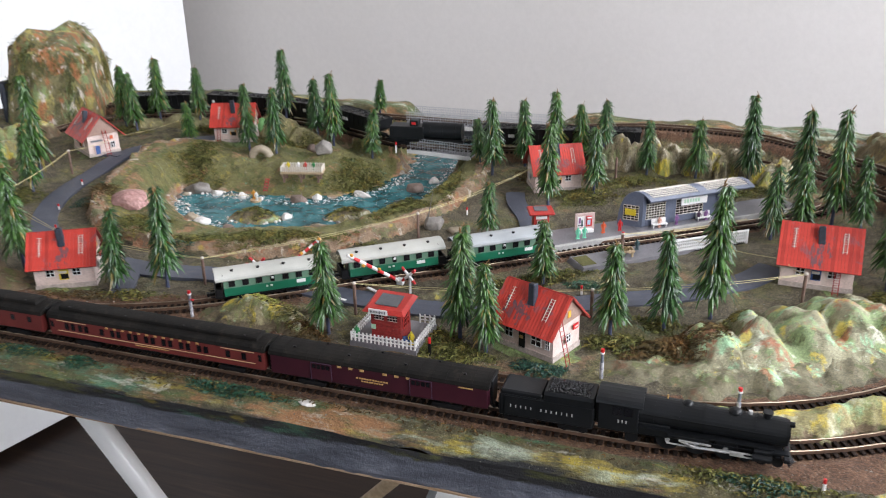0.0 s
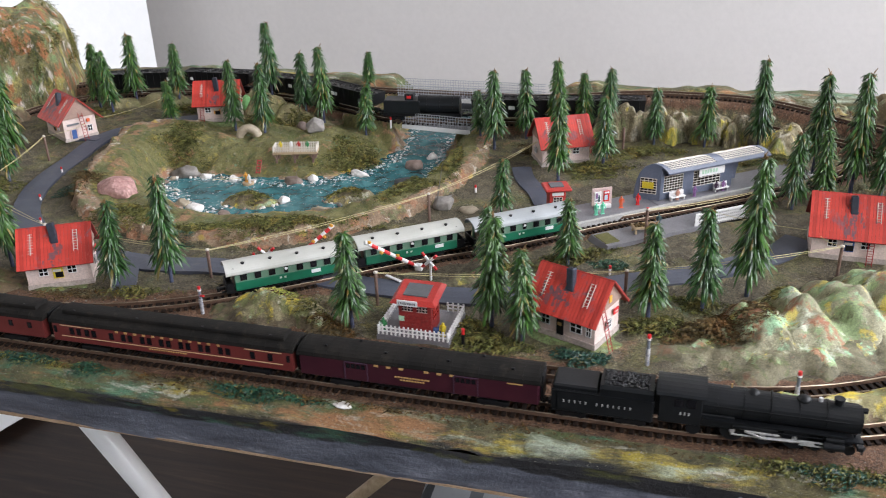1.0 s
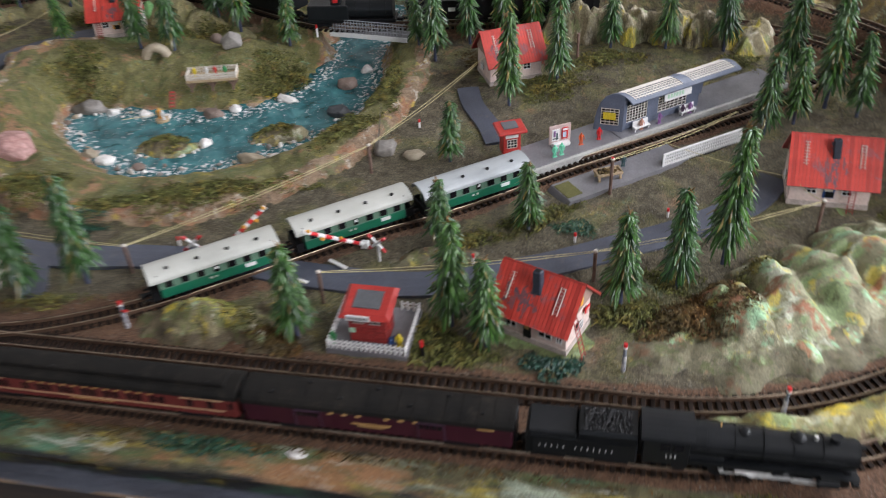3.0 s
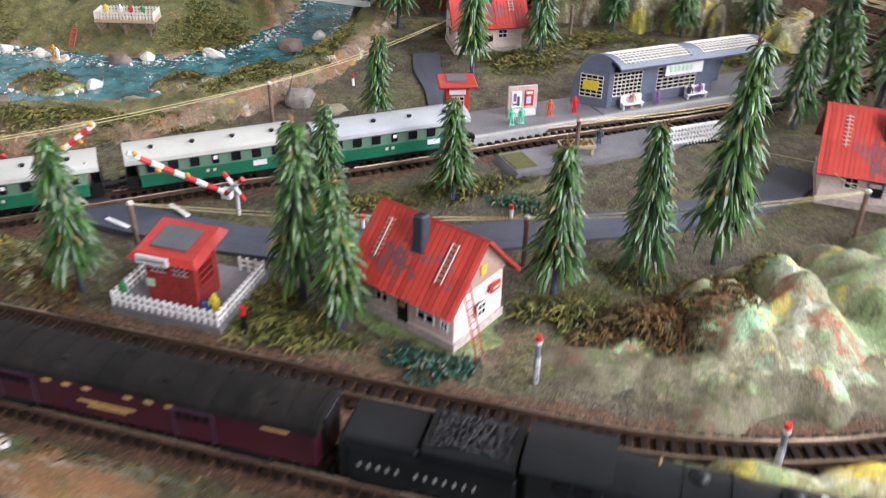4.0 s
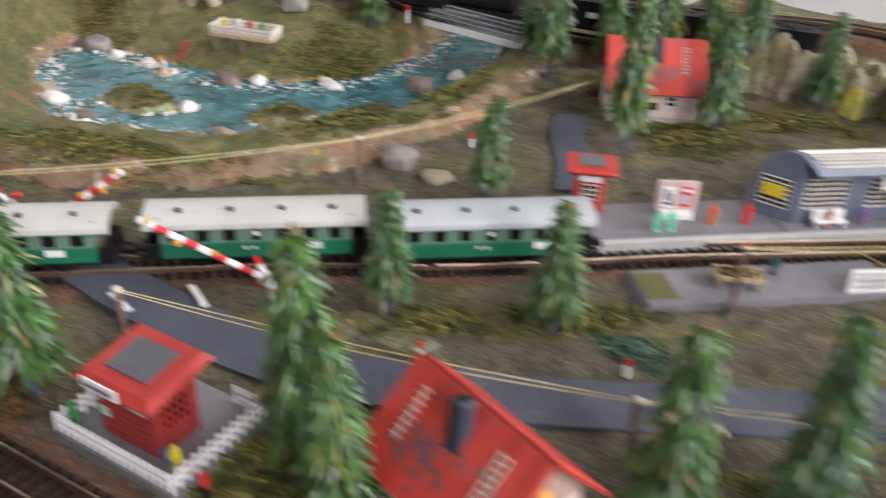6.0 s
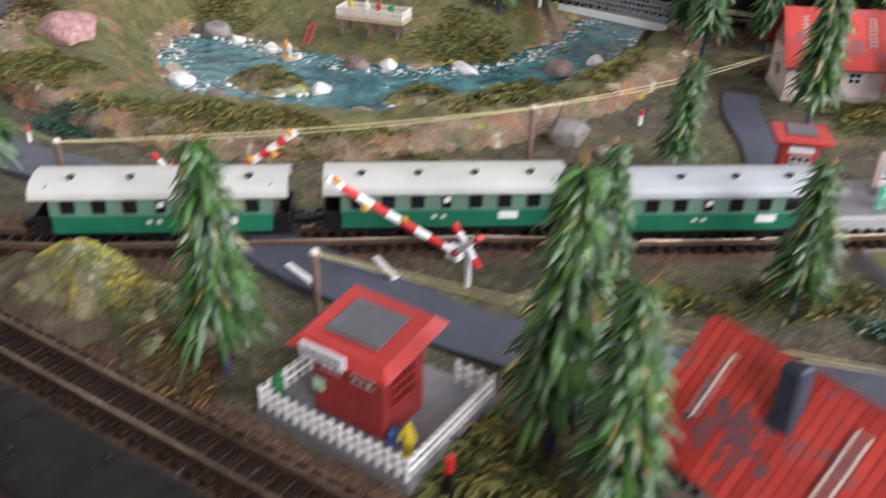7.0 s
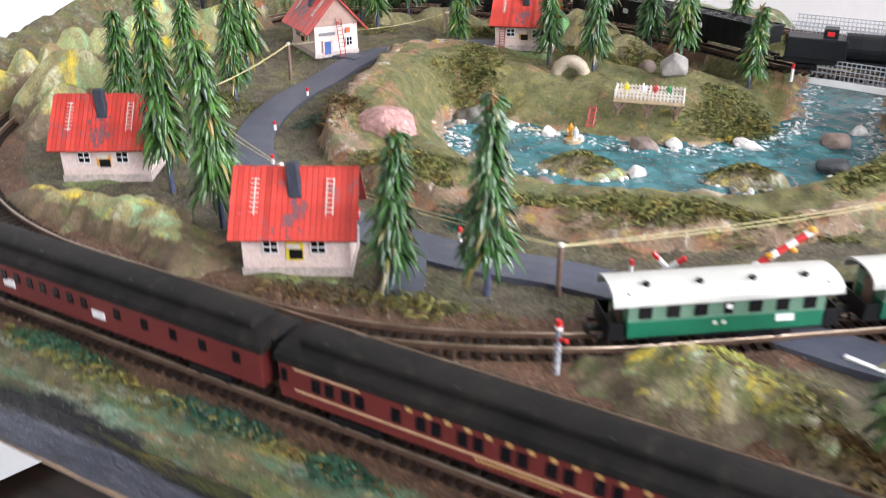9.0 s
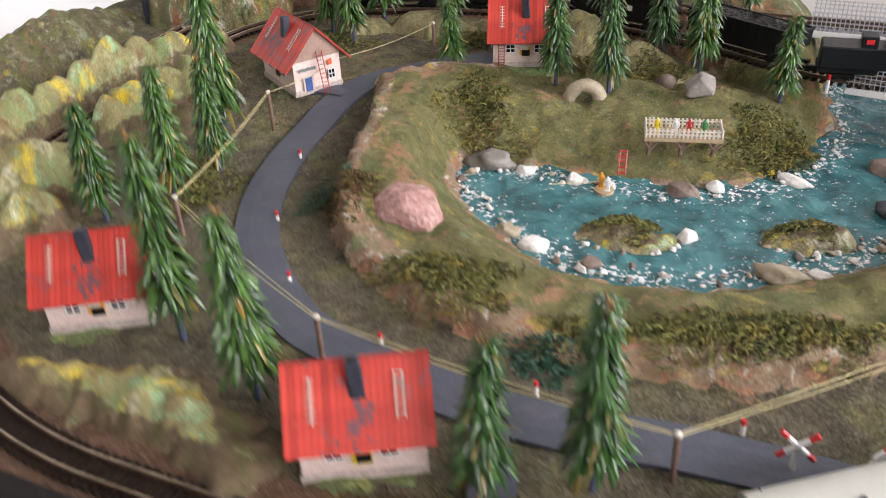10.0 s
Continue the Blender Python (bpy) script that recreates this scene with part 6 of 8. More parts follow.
def locomotive(at):
    l = thing("steam_locomotive", "black steam locomotive with bright rods standing on the front track", "locomotive", "standing express train", at=at)
    part("cab", boxes(((-0.0368, 0, 0.0155), (0.0201, 0.0182, 0.0158)), bevel=0.0004), "loco", l)
    part("apron", boxes(((-0.0478, 0, 0.0098), (0.003, 0.0126, 0.0016)), ((-0.0478, 0, 0.0165), (0.0024, 0.0112, 0.012)), bevel=0.0003), "black", l)
    bm = bmesh.new()
    prism(bm, [(-0.0096, 0.0228)] + arch(0.0096, 0.0232, 0.0264)[::-1] + [(0.0096, 0.0228)], -0.0482, -0.025)
    part("cab_roof", bm, "loco", l)
    bm = bmesh.new()
    rod(bm, (-0.028, 0, 0.0178), (0.008, 0, 0.0175), 0.0079, 0.0075, 28)
    rod(bm, (0.008, 0, 0.0175), (0.0425, 0, 0.0172), 0.0072, 0.0072, 28)
    part("boiler", bm, "loco", l)
    for x in (-0.02, -0.008, 0.004, 0.0165, 0.0285):
        part("boiler_band", rods(((x, 0, 0.0175), (x + 0.0007, 0, 0.0175), 0.0081 if x < 0.008 else 0.0075), n=28), "loco", l)
    part("smokebox_front", rods(((0.0425, 0, 0.0172), (0.0438, 0, 0.0172), 0.0066), ((0.0438, 0, 0.0172), (0.0446, 0, 0.0172), 0.0042), n=20), "black", l)
    part("headlamp", rods(((0.0435, 0, 0.0222), (0.0462, 0, 0.0222), 0.0014), n=10), "loco", l)
    part("chimney", rods(((0.0335, 0, 0.023), (0.0335, 0, 0.0272), 0.0021), ((0.0335, 0, 0.0268), (0.0335, 0, 0.0274), 0.0025), n=14), "loco", l)
    for x, r in ((0.0185, 0.0034), (-0.004, 0.003)):
        bm = bmesh.new()
        pebble(bm, (x, 0, 0.0245), (r, r, 0.0022), 0, 1.0, 2, 0.0)
        part("dome", bm, "loco", l, smooth=True)
    part("bell", rods(((0.0255, 0, 0.0245), (0.0255, 0, 0.0264), 0.001), n=8), "steel", l)
    part("whistle", rods(((-0.014, 0.0012, 0.025), (-0.014, 0.0012, 0.0274), 0.0004), n=6), "gold", l)
    for s in (-1, 1):
        part("running_board", boxes(((0.006, s * 0.0078, 0.0122), (0.064, 0.0034, 0.0008)), ((0.041, s * 0.0078, 0.0104), (0.008, 0.0034, 0.0008))), "loco", l)
        part("firebox", boxes(((-0.0195, s * 0.0062, 0.0108), (0.016, 0.003, 0.0068)), bevel=0.0004), "loco", l)
        part("handrail", rods(((-0.024, s * 0.0086, 0.0202), (0.038, s * 0.0082, 0.0198), 0.00022), n=5), "loco", l)
        part("air_tank", rods(((-0.012, s * 0.0072, 0.0098), (0.008, s * 0.0072, 0.0098), 0.0017), n=10), "loco", l)
        part("cab_window", boxes(((-0.0375, s * 0.0091, 0.0195), (0.0042, 0.0005, 0.0044)), ((-0.0318, s * 0.0091, 0.0195), (0.0042, 0.0005, 0.0044))), "glass", l)
        for i in range(3):
            part("number_bar", boxes(((-0.0365 + i * 0.0019, s * 0.0092, 0.0138), (0.0008, 0.0005, 0.0016))), "letter", l, "silver number bar")
        cyl = part("cylinder", rods(((0.0285, s * 0.0078, 0.0058), (0.0375, s * 0.0078, 0.0058), 0.0024), ((0.029, s * 0.0082, 0.0096), (0.037, s * 0.0082, 0.0096), 0.0014), n=14), "loco", l)
        for zz in (0.0048, 0.0068):
            part("crosshead_guide", boxes(((0.0232, s * 0.0084, zz), (0.0105, 0.0007, 0.0006))), "steel", l, "bright steel guide bar")
        part("crosshead", boxes(((0.0215, s * 0.0084, 0.0058), (0.0062, 0.0010, 0.0028)), bevel=0.0003), "steel", l, "bright steel crosshead")
        for i, x in enumerate((-0.012, 0.002, 0.016)):
            wh = part("driving_wheel", wheel(bmesh.new(), x, s * 0.005, 0.0058, 0.0016, 22), "loco", l)
            part("hub", rods(((x, s * 0.0057, 0.0058), (x, s * 0.0066, 0.0058), 0.0013), n=10), "steel", wh)
        part("side_rod", boxes(((0.002, s * 0.0069, 0.0044), (0.029, 0.0006, 0.0009)), bevel=0.0002), "steel", l, "bright steel side rod")
        part("return_crank", rods(((0.002, s * 0.0082, 0.0052), (-0.0065, s * 0.0083, 0.0080), 0.0006), ((-0.0065, s * 0.0083, 0.0080), (0.009, s * 0.0083, 0.0078), 0.0006), n=6), "steel", l, "bright steel crank rod")
        part("main_rod", rods(((0.000, s * 0.0077, 0.0050), (0.0198, s * 0.0079, 0.0060), 0.0008), n=8), "steel", l, "bright steel main rod")
        part("valve_rod", rods(((0.003, s * 0.008, 0.0088), (0.029, s * 0.0082, 0.0094), 0.0003), n=6), "loco", l)
        for x in (0.0255, 0.0345, 0.0405):
            part("pilot_wheel", wheel(bmesh.new(), x if x != 0.0345 else 0.033, s * 0.0046, 0.0027), "loco", l)
        part("trailing_wheel", wheel(bmesh.new(), -0.03, s * 0.0048, 0.0034), "loco", l)
    part("chassis", boxes(((0.002, 0, 0.0066), (0.08, 0.0076, 0.0046))), "black", l)
    bm = bmesh.new()
    for i in range(9):
        y = -0.0068 + i * 0.0017
        rod(bm, (0.0445, y, 0.0052), (0.0485 - abs(y) * 0.35, y * 0.7, 0.0012), 0.0004, n=5)
    box(bm, (0.0445, 0, 0.0058), (0.003, 0.0165, 0.0022), 0.0003)
    part("pilot", bm, "loco", l)


def express():
    z = BED + 0.0021
    for x0, x1, col, st in ((-0.547, -0.3945, "maroon", "plain"), (-0.3885, -0.2375, "maroon", "coach"), (-0.2335, -0.1045, "plum", "baggage")):
        heavy_coach(x1 - x0, col, st, pose((x0 + x1) / 2, OUTER_Y, z))
    tender(pose(-0.0735, OUTER_Y, z))
    locomotive(pose(0.0005, OUTER_Y, z))


def on_line(line, x):
    i = int(np.argmin(np.abs(line[:, 0] - x)))
    hx, hy = heading(line)[i]
    return line[i], math.degrees(math.atan2(hy, hx))


def light_coach(at, roof):
    c = thing("green_coach", "two-tone green light-railway coach with a pale arched roof", "train coach", "green local train", at=at)
    L, hw = 0.066, 0.0088
    hl = L / 2
    part("lower_body", boxes(((0, 0, 0.0086), (L, 2 * hw, 0.0062)), bevel=0.0003), "green", c, "emerald green lower body")
    up = part("upper_body", boxes(((0, 0, 0.0147), (L, 2 * hw - 0.0004, 0.0064))), "sage", c, "sage green upper body")
    bm = bmesh.new()
    out = arch(hw + 0.0009, 0.0176, 0.0226, 12)
    inn = [(y * 0.93, z - 0.0007) for y, z in out]
    prism(bm, out + inn[::-1], -hl - 0.0054, hl + 0.0054)
    r = part("roof", bm, roof, c, "pale arched overhanging roof")
    for s in (-1, 1):
        part("roof_end", boxes(((s * (hl + 0.0002), 0, 0.0192), (0.0005, 0.0156, 0.0042))), "black", c)
    for i in range(4):
        x = -0.0265 + i * 0.0177
        part("roof_vent", rods(((x, -0.0042, 0.0212), (x, -0.0042, 0.0228), 0.0009), ((x, -0.0042, 0.0226), (x, -0.0042, 0.0231), 0.0012), n=8), "black", r)
    part("underframe", boxes(((0, 0, 0.0046), (L + 0.008, 0.0135, 0.0022)), ((0, 0, 0.003), (0.018, 0.011, 0.0024)), bevel=0.0003), "black", c)
    for s in (-1, 1):
        part("platform", boxes(((s * (hl + 0.003), 0, 0.0055), (0.006, 0.0166, 0.0012))), "black", c)
        part("railing", boxes(((s * (hl + 0.0055), 0, 0.0085), (0.0006, 0.0164, 0.0052)), ((s * (hl + 0.0032), 0.0079, 0.0085), (0.0045, 0.0006, 0.0052)), ((s * (hl + 0.0032), -0.0079, 0.0085), (0.0045, 0.0006, 0.0052))), "black", c)
        part("end_door", boxes(((s * (hl + 0.0003), 0, 0.0125), (0.0006, 0.006, 0.0105))), "pole", c, "brown end door")
        for y in (-0.0052, 0.0052):
            part("buffer", rods(((s * (hl + 0.006), y, 0.0052), (s * (hl + 0.0085), y, 0.0052), 0.0006), ((s * (hl + 0.0085), y, 0.0052), (s * (hl + 0.0089), y, 0.0052), 0.0012), n=8), "black", c)
        coupler(c, s * (hl + 0.006), s)
        axle = s * 0.0205
        part("axle_guard", boxes(((axle, -0.0063, 0.0035), (0.0075, 0.001, 0.003)), ((axle, 0.0063, 0.0035), (0.0075, 0.001, 0.003)), bevel=0.0003), "black", c)
        for y in (-0.0045, 0.0045):
            part("wheel", wheel(bmesh.new(), axle, y, 0.0029), "black", c)
        for i, x in enumerate((-0.0275, -0.0183, -0.0091, 0.0, 0.0091, 0.0183, 0.0275)):
            win = part("window", boxes(((x, s * (hw - 0.0001), 0.0146), (0.0042 if i != 3 else 0.0028, 0.0007, 0.0041))), "glass", up)
            if i == 3:
                part("white_pane", boxes(((x, s * (hw + 0.0003), 0.0154), (0.0018, 0.0004, 0.0016))), "whiteplastic", win)
        part("name_plate", boxes(((0.0195, s * (hw + 0.0001), 0.0098), (0.0062, 0.0006, 0.0024))), "whiteplastic", c, "white name plate")
        part("letter_bar", boxes(((-0.004, s * (hw + 0.0001), 0.0095), (0.0014, 0.0005, 0.0012)), ((-0.001, s * (hw + 0.0001), 0.0095), (0.0014, 0.0005, 0.0012))), "pale", c)
    return c


def green_train():
    for x, roof in ((-0.2908, "greyroof"), (-0.2240, "greyroof"), (-0.1550, "dkgreyroof")):
        (px, py, pz), a = on_line(BRANCH, x)
        light_coach(pose(px, py, pz + BED + 0.0021, 0, 0, a), roof)


def hopper(at, kind, mark):
    label = "black open hopper wagon with small white markings" if kind == "hopper" else "black round-topped tank engine with red cab lamp"
    c = thing("hopper_wagon" if kind == "hopper" else "tank_engine", label, "freight wagon" if kind == "hopper" else "locomotive", "black freight train", at=at)
    L = 0.078
    hl = L / 2
    if kind == "hopper":
        bm = bmesh.new()
        prism(bm, [(-hl, 0.0225), (-hl + 0.001, 0.012), (-hl + 0.013, 0.0062), (hl - 0.013, 0.0062), (hl - 0.001, 0.012), (hl, 0.0225)], -0.009, 0.009, "y")
        part("body", bm, "black", c)
        part("rim", boxes(((0, -0.009, 0.0226), (L, 0.0012, 0.0012)), ((0, 0.009, 0.0226), (L, 0.0012, 0.0012)), ((-hl, 0, 0.0226), (0.0012, 0.018, 0.0012)), ((hl, 0, 0.0226), (0.0012, 0.018, 0.0012))), "black", c)
        for i in range(10):
            x = -hl + 0.005 + i * (L - 0.01) / 9
            part("rib", boxes(((x, -0.0092, 0.0165), (0.0013, 0.0012, 0.0115)), ((x, 0.0092, 0.0165), (0.0013, 0.0012, 0.0115))), "black", c)
        coal = bmesh.new()
        rnd = random.Random(3)
        for i in range(30):
            pebble(coal, (rnd.uniform(-hl + 0.006, hl - 0.006), rnd.uniform(-0.005, 0.005), 0.0215), (0.005, 0.004, 0.0026), i, 1, 1, 0.5)
        tagged(part("coal_load", coal, "coal", c), kind="stuff")
        for dx, w in mark:
            part("white_mark", boxes(((dx, -0.0099, 0.0155), (w, 0.0006, 0.0032))), "whiteplastic", c, "white marking bar")
    else:
        part("frame", boxes(((0, 0, 0.0068), (L, 0.016, 0.0036)), bevel=0.0005), "black", c)
        part("tender_box", boxes(((-0.02, 0, 0.0145), (0.036, 0.0178, 0.013)), bevel=0.0007), "loco", c)
        part("boiler", rods(((-0.004, 0, 0.0158), (0.037, 0, 0.0158), 0.0088), n=26), "loco", c)
        cab = part("cupola", boxes(((-0.013, 0, 0.0235), (0.0088, 0.0105, 0.0066)), bevel=0.0005), "loco", c)
        part("cab_lamp", boxes(((-0.013, -0.0054, 0.0238), (0.0042, 0.0006, 0.0026))), "brightred", cab, "red lamp panel")
        for x in (0.004, 0.017, 0.03):
            part("boiler_band", rods(((x, 0, 0.0158), (x + 0.0008, 0, 0.0158), 0.0091), n=26), "black", c)
    part("underframe", boxes(((0, 0, 0.0055), (L - 0.004, 0.006, 0.0018))), "black", c)
    for s in (-1, 1):
        truck(c, s * (hl - 0.014), wb=0.0085)
        coupler(c, s * hl, s)
    return c


def freight():
    back = INNER[INNER[:, 1] > 0.8]
    for i, x in enumerate((-0.209, -0.295, -0.381, -0.467, -0.553, -0.636, -0.123)):
        (px, py, pz), a = on_line(back, x)
        marks = [[(0.0, 0.006), (0.012, 0.004)], [], [(-0.02, 0.0045), (-0.015, 0.003)], [(0.01, 0.004)], [(-0.03, 0.003)], [(0.028, 0.003), (0.0325, 0.0036)], [(0.0, 0.005)]][i]
        hopper(pose(px, py, pz + BED + 0.0021, 0, 0, a + 180), "engine" if i == 1 else "hopper", marks)


# ---- rocks, moss and bushes ----
def rock(x, y, r, material, seed, label, flat=0.7, lift=0.2, turn=0.0, base=None, sub=2, rough=0.35, jagged=0):
    bm = bmesh.new()
    if jagged:
        rnd = random.Random(seed)
        for i in range(jagged):
            d = Vector((rnd.gauss(0, 1), rnd.gauss(0, 1), rnd.gauss(0, 1))).normalized() * rnd.uniform(0.85, 1.1)
            bm.verts.new((d.x * r[0], d.y * r[1], d.z * r[2] * flat))
        got = bmesh.ops.convex_hull(bm, input=bm.verts)
        bmesh.ops.delete(bm, geom=list({v for v in got["geom_interior"] if isinstance(v, bmesh.types.BMVert)}), context="VERTS")
        bmesh.ops.bevel(bm, geom=bm.edges[:], offset=min(r) * 0.09, segments=1, affect="EDGES")
    else:
        pebble(bm, (0, 0, 0), r, seed, flat, sub, rough)
    z = (ground_at(x, y) if base is None else base) + r[2] * flat * lift
    ob = part("rock", bm, material, smooth=not jagged)
    ob.matrix_world = pose(x, y, z, 0, 0, turn)
    return tagged(ob, label, "rock", "rocks in the scenery")


def rocks():
    W = WATER
    for i, (x, y, rx, ry, m, lab) in enumerate((
            (-0.495, 0.715, 0.013, 0.008, "greystone", "smooth grey pebble at the water's edge"), (-0.474, 0.713, 0.006, 0.0045, "quartz", "white quartz stone at the water's edge"),
            (-0.445, 0.711, 0.006, 0.005, "quartz", "white quartz stone at the water's edge"), (-0.389, 0.717, 0.012, 0.006, "brownstone", "flat brown-grey stone at the water's edge"),
            (-0.372, 0.727, 0.006, 0.005, "quartz", "white quartz stone at the water's edge"), (-0.334, 0.747, 0.011, 0.005, "quartz", "long white quartz stone at the water's edge"),
            (-0.461, 0.648, 0.006, 0.005, "tanstone", "pale rounded stone in the shallows"), (-0.445, 0.640, 0.009, 0.006, "quartz", "white quartz stone in the shallows"),
            (-0.414, 0.634, 0.006, 0.0045, "brownstone", "small brown stone in the shallows"), (-0.376, 0.672, 0.0055, 0.006, "quartz", "upright white quartz stone in the stream"),
            (-0.331, 0.652, 0.012, 0.006, "tanstone", "smooth pale oval pebble in the stream"), (-0.314, 0.659, 0.008, 0.0045, "quartz", "smooth white pebble beside the stream"),
            (-0.2845, 0.7285, 0.011, 0.008, "darkstone", "dark slate boulder in the stream"), (-0.290, 0.777, 0.010, 0.008, "brownstone", "brown boulder in the stream"),
            (-0.281, 0.806, 0.0065, 0.005, "quartz", "white quartz stone in the stream"), (-0.270, 0.668, 0.005, 0.004, "quartz", "small white stone on the bank"))):
        rock(x, y, (rx, ry, min(rx, ry) * 1.15), m, i + 1, lab, 0.8, 0.2, 20 * math.sin(i), W, sub=3, rough=0.55, jagged=(26 if m in ("quartz", "brownstone", "darkstone") else 0))
    rock(-0.226, 0.650, (0.011, 0.008, 0.010), "greystone", 31, "grey angular boulder beside the bank", 0.8, 0.3, 10, jagged=22)
    rock(-0.395, 0.792, (0.010, 0.007, 0.012), "greystone", 32, "large grey boulder on the hillside", 0.9, 0.4, 25, jagged=24)
    rock(-0.418, 0.812, (0.006, 0.005, 0.006), "brownstone", 33, "rounded brown boulder on the hillside", 0.9, 0.3, 0)
    rock(-0.501, 0.618, (0.024, 0.017, 0.013), "pinkstone", 38, "large jagged pink granite block in the bank", 0.8, -0.05, -28, jagged=46)
    rock(-0.205, 0.648, (0.008, 0.006, 0.004), "tanstone", 35, "small tan stone beside the road", 0.8, 0.4, 0)
    rnd = random.Random(19)
    shore = resample(np.array(POOL[7:17]), 0.0105)
    tones = (("quartz", "small white stone in the shallows"), ("tanstone", "small sandy stone in the shallows"), ("brownstone", "small brown stone in the shallows"), ("quartz", "small white stone in the shallows"), ("greystone", "small grey stone in the shallows"))
    for i, (x, y) in enumerate(shore):
        m, lab = tones[rnd.randrange(5)]
        r = rnd.uniform(0.0018, 0.0042)
        rock(x + rnd.gauss(0, 0.004), y + rnd.gauss(0, 0.004), (r, r * rnd.uniform(0.6, 0.9), r * 0.8), m, 50 + i, lab, 0.8, 0.2, rnd.uniform(0, 180), W + 0.0006, jagged=16)
    # added flat stone stands in for a bright white patch on the verge
    rock(-0.207, 0.3805, (0.006, 0.0032, 0.0024), "quartz", 36, "white patch at the board's front edge, shaped as a flat stone", 0.6, 0.3, 4, jagged=20)
    # a pale stone arch
    arc = bmesh.new()
    line = np.array([(0.0095 * math.cos(a), 0.0, 0.011 * math.sin(a)) for a in np.linspace(0.05, math.pi - 0.05, 14)])
    tube(arc, [Vector(p) for p in line], 0.0042, 12)
    for v in arc.verts:
        v.co += v.co.normalized() * 0.0014 * noise.noise(v.co * 260)
    ob = part("stone_arch", arc, "tanstone", smooth=True)
    ob.matrix_world = pose(-0.459, 0.776, ground_at(-0.459, 0.776), 0, 0, 15)
    tagged(ob, "pale rough stone arch on the hillside", "stone arch")
    # green islands in the pool
    for x, y, rx, ry, t in ((-0.404, 0.664, 0.027, 0.016, 8), (-0.321, 0.690, 0.026, 0.013, 18)):
        a = radians(t)
        gx, gy = np.meshgrid(np.arange(x - rx, x + rx, 0.0018), np.arange(y - rx, y + rx, 0.0018))
        u, v = (gx - x) * math.cos(a) + (gy - y) * math.sin(a), -(gx - x) * math.sin(a) + (gy - y) * math.cos(a)
        q = np.sqrt((u / rx) ** 2 + (v / ry) ** 2) + 0.12 * waves(gx, gy, 200, 51)
        gz = 0.0105 * (1 - q ** 1.8) + 0.0016 * waves(gx, gy, 260, 52) + 0.001 * waves(gx, gy, 520, 53)
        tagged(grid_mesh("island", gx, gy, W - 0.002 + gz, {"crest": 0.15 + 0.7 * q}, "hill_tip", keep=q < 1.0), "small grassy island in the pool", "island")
        def crest(px, py, x=x, y=y, rx=rx, ry=ry, a=a):
            u, v = (px - x) * math.cos(a) + (py - y) * math.sin(a), -(px - x) * math.sin(a) + (py - y) * math.cos(a)
            return W - 0.0022 + 0.0105 * (1 - min(1.0, math.hypot(u / rx, v / ry)) ** 1.8)
        moss_patch(x - 0.002, y + 0.003, rx * 0.72, ry * 0.66, t, 900, "moss", "olive moss on the island", 0.0045, base=crest, dome=0.002)
        rnd = random.Random(int(x * -1000))
        for i in range(11):
            w = radians(-165 + 17 * i + rnd.uniform(-7, 7))
            u, v = rx * 0.95 * math.cos(w), ry * 0.95 * math.sin(w)
            r = rnd.uniform(0.0012, 0.0028)
            m, lab = tones[rnd.randrange(5)]
            rock(x + u * math.cos(a) - v * math.sin(a), y + u * math.sin(a) + v * math.cos(a), (r, r * 0.75, r * 0.8), m, 120 + i, lab, 0.8, 0.2, rnd.uniform(0, 180), W + 0.0004, jagged=16)


def moss_patch(x, y, rx, ry, turn, count, material, label, size=0.008, base=None, seed=None, dome=0.004):
    rnd = random.Random(int(x * 9000 + y * 77000) if seed is None else seed)
    verts, faces = [], []
    a = radians(turn)
    for i in range(count):
        w = rnd.uniform(0, 6.283)
        r = rnd.random() ** 0.62 * (1 + 0.28 * math.sin(3 * w + x * 900) + 0.18 * math.sin(5 * w + y * 700))
        u, v = rx * r * math.cos(w), ry * r * math.sin(w)
        px, py = x + u * math.cos(a) - v * math.sin(a), y + u * math.sin(a) + v * math.cos(a)
        pz = (top_at(px, py) if base is None else base(px, py)) + rnd.uniform(-0.0005, dome) * max(0.05, 1 - r * r)
        h, tilt, curl = rnd.uniform(0, 6.283), rnd.uniform(0.1, 0.9), rnd.uniform(-1.4, 1.4)
        wd = rnd.uniform(0.00028, 0.0006)
        ln = size * rnd.uniform(0.4, 1.0)
        k = len(verts)
        cx, cy, cz = px, py, pz
        for j in range(5):
            verts += [(cx - wd * math.sin(h) * (1 - j * 0.2), cy + wd * math.cos(h) * (1 - j * 0.2), cz), (cx + wd * math.sin(h) * (1 - j * 0.2), cy - wd * math.cos(h) * (1 - j * 0.2), cz + 0.0003)]
            cx, cy, cz = cx + ln / 4 * math.cos(h), cy + ln / 4 * math.sin(h), cz + ln / 4 * tilt * (1 - j * 0.65)
            h += curl * 0.5
        for j in range(4):
            faces.append((k + 2 * j, k + 2 * j + 1, k + 2 * j + 3, k + 2 * j + 2))
    me = bpy.data.meshes.new("moss")
    me.from_pydata(verts, [], faces)
    me.materials.append(M[material])
    return tagged(new("moss", me), label, "moss", kind="stuff")


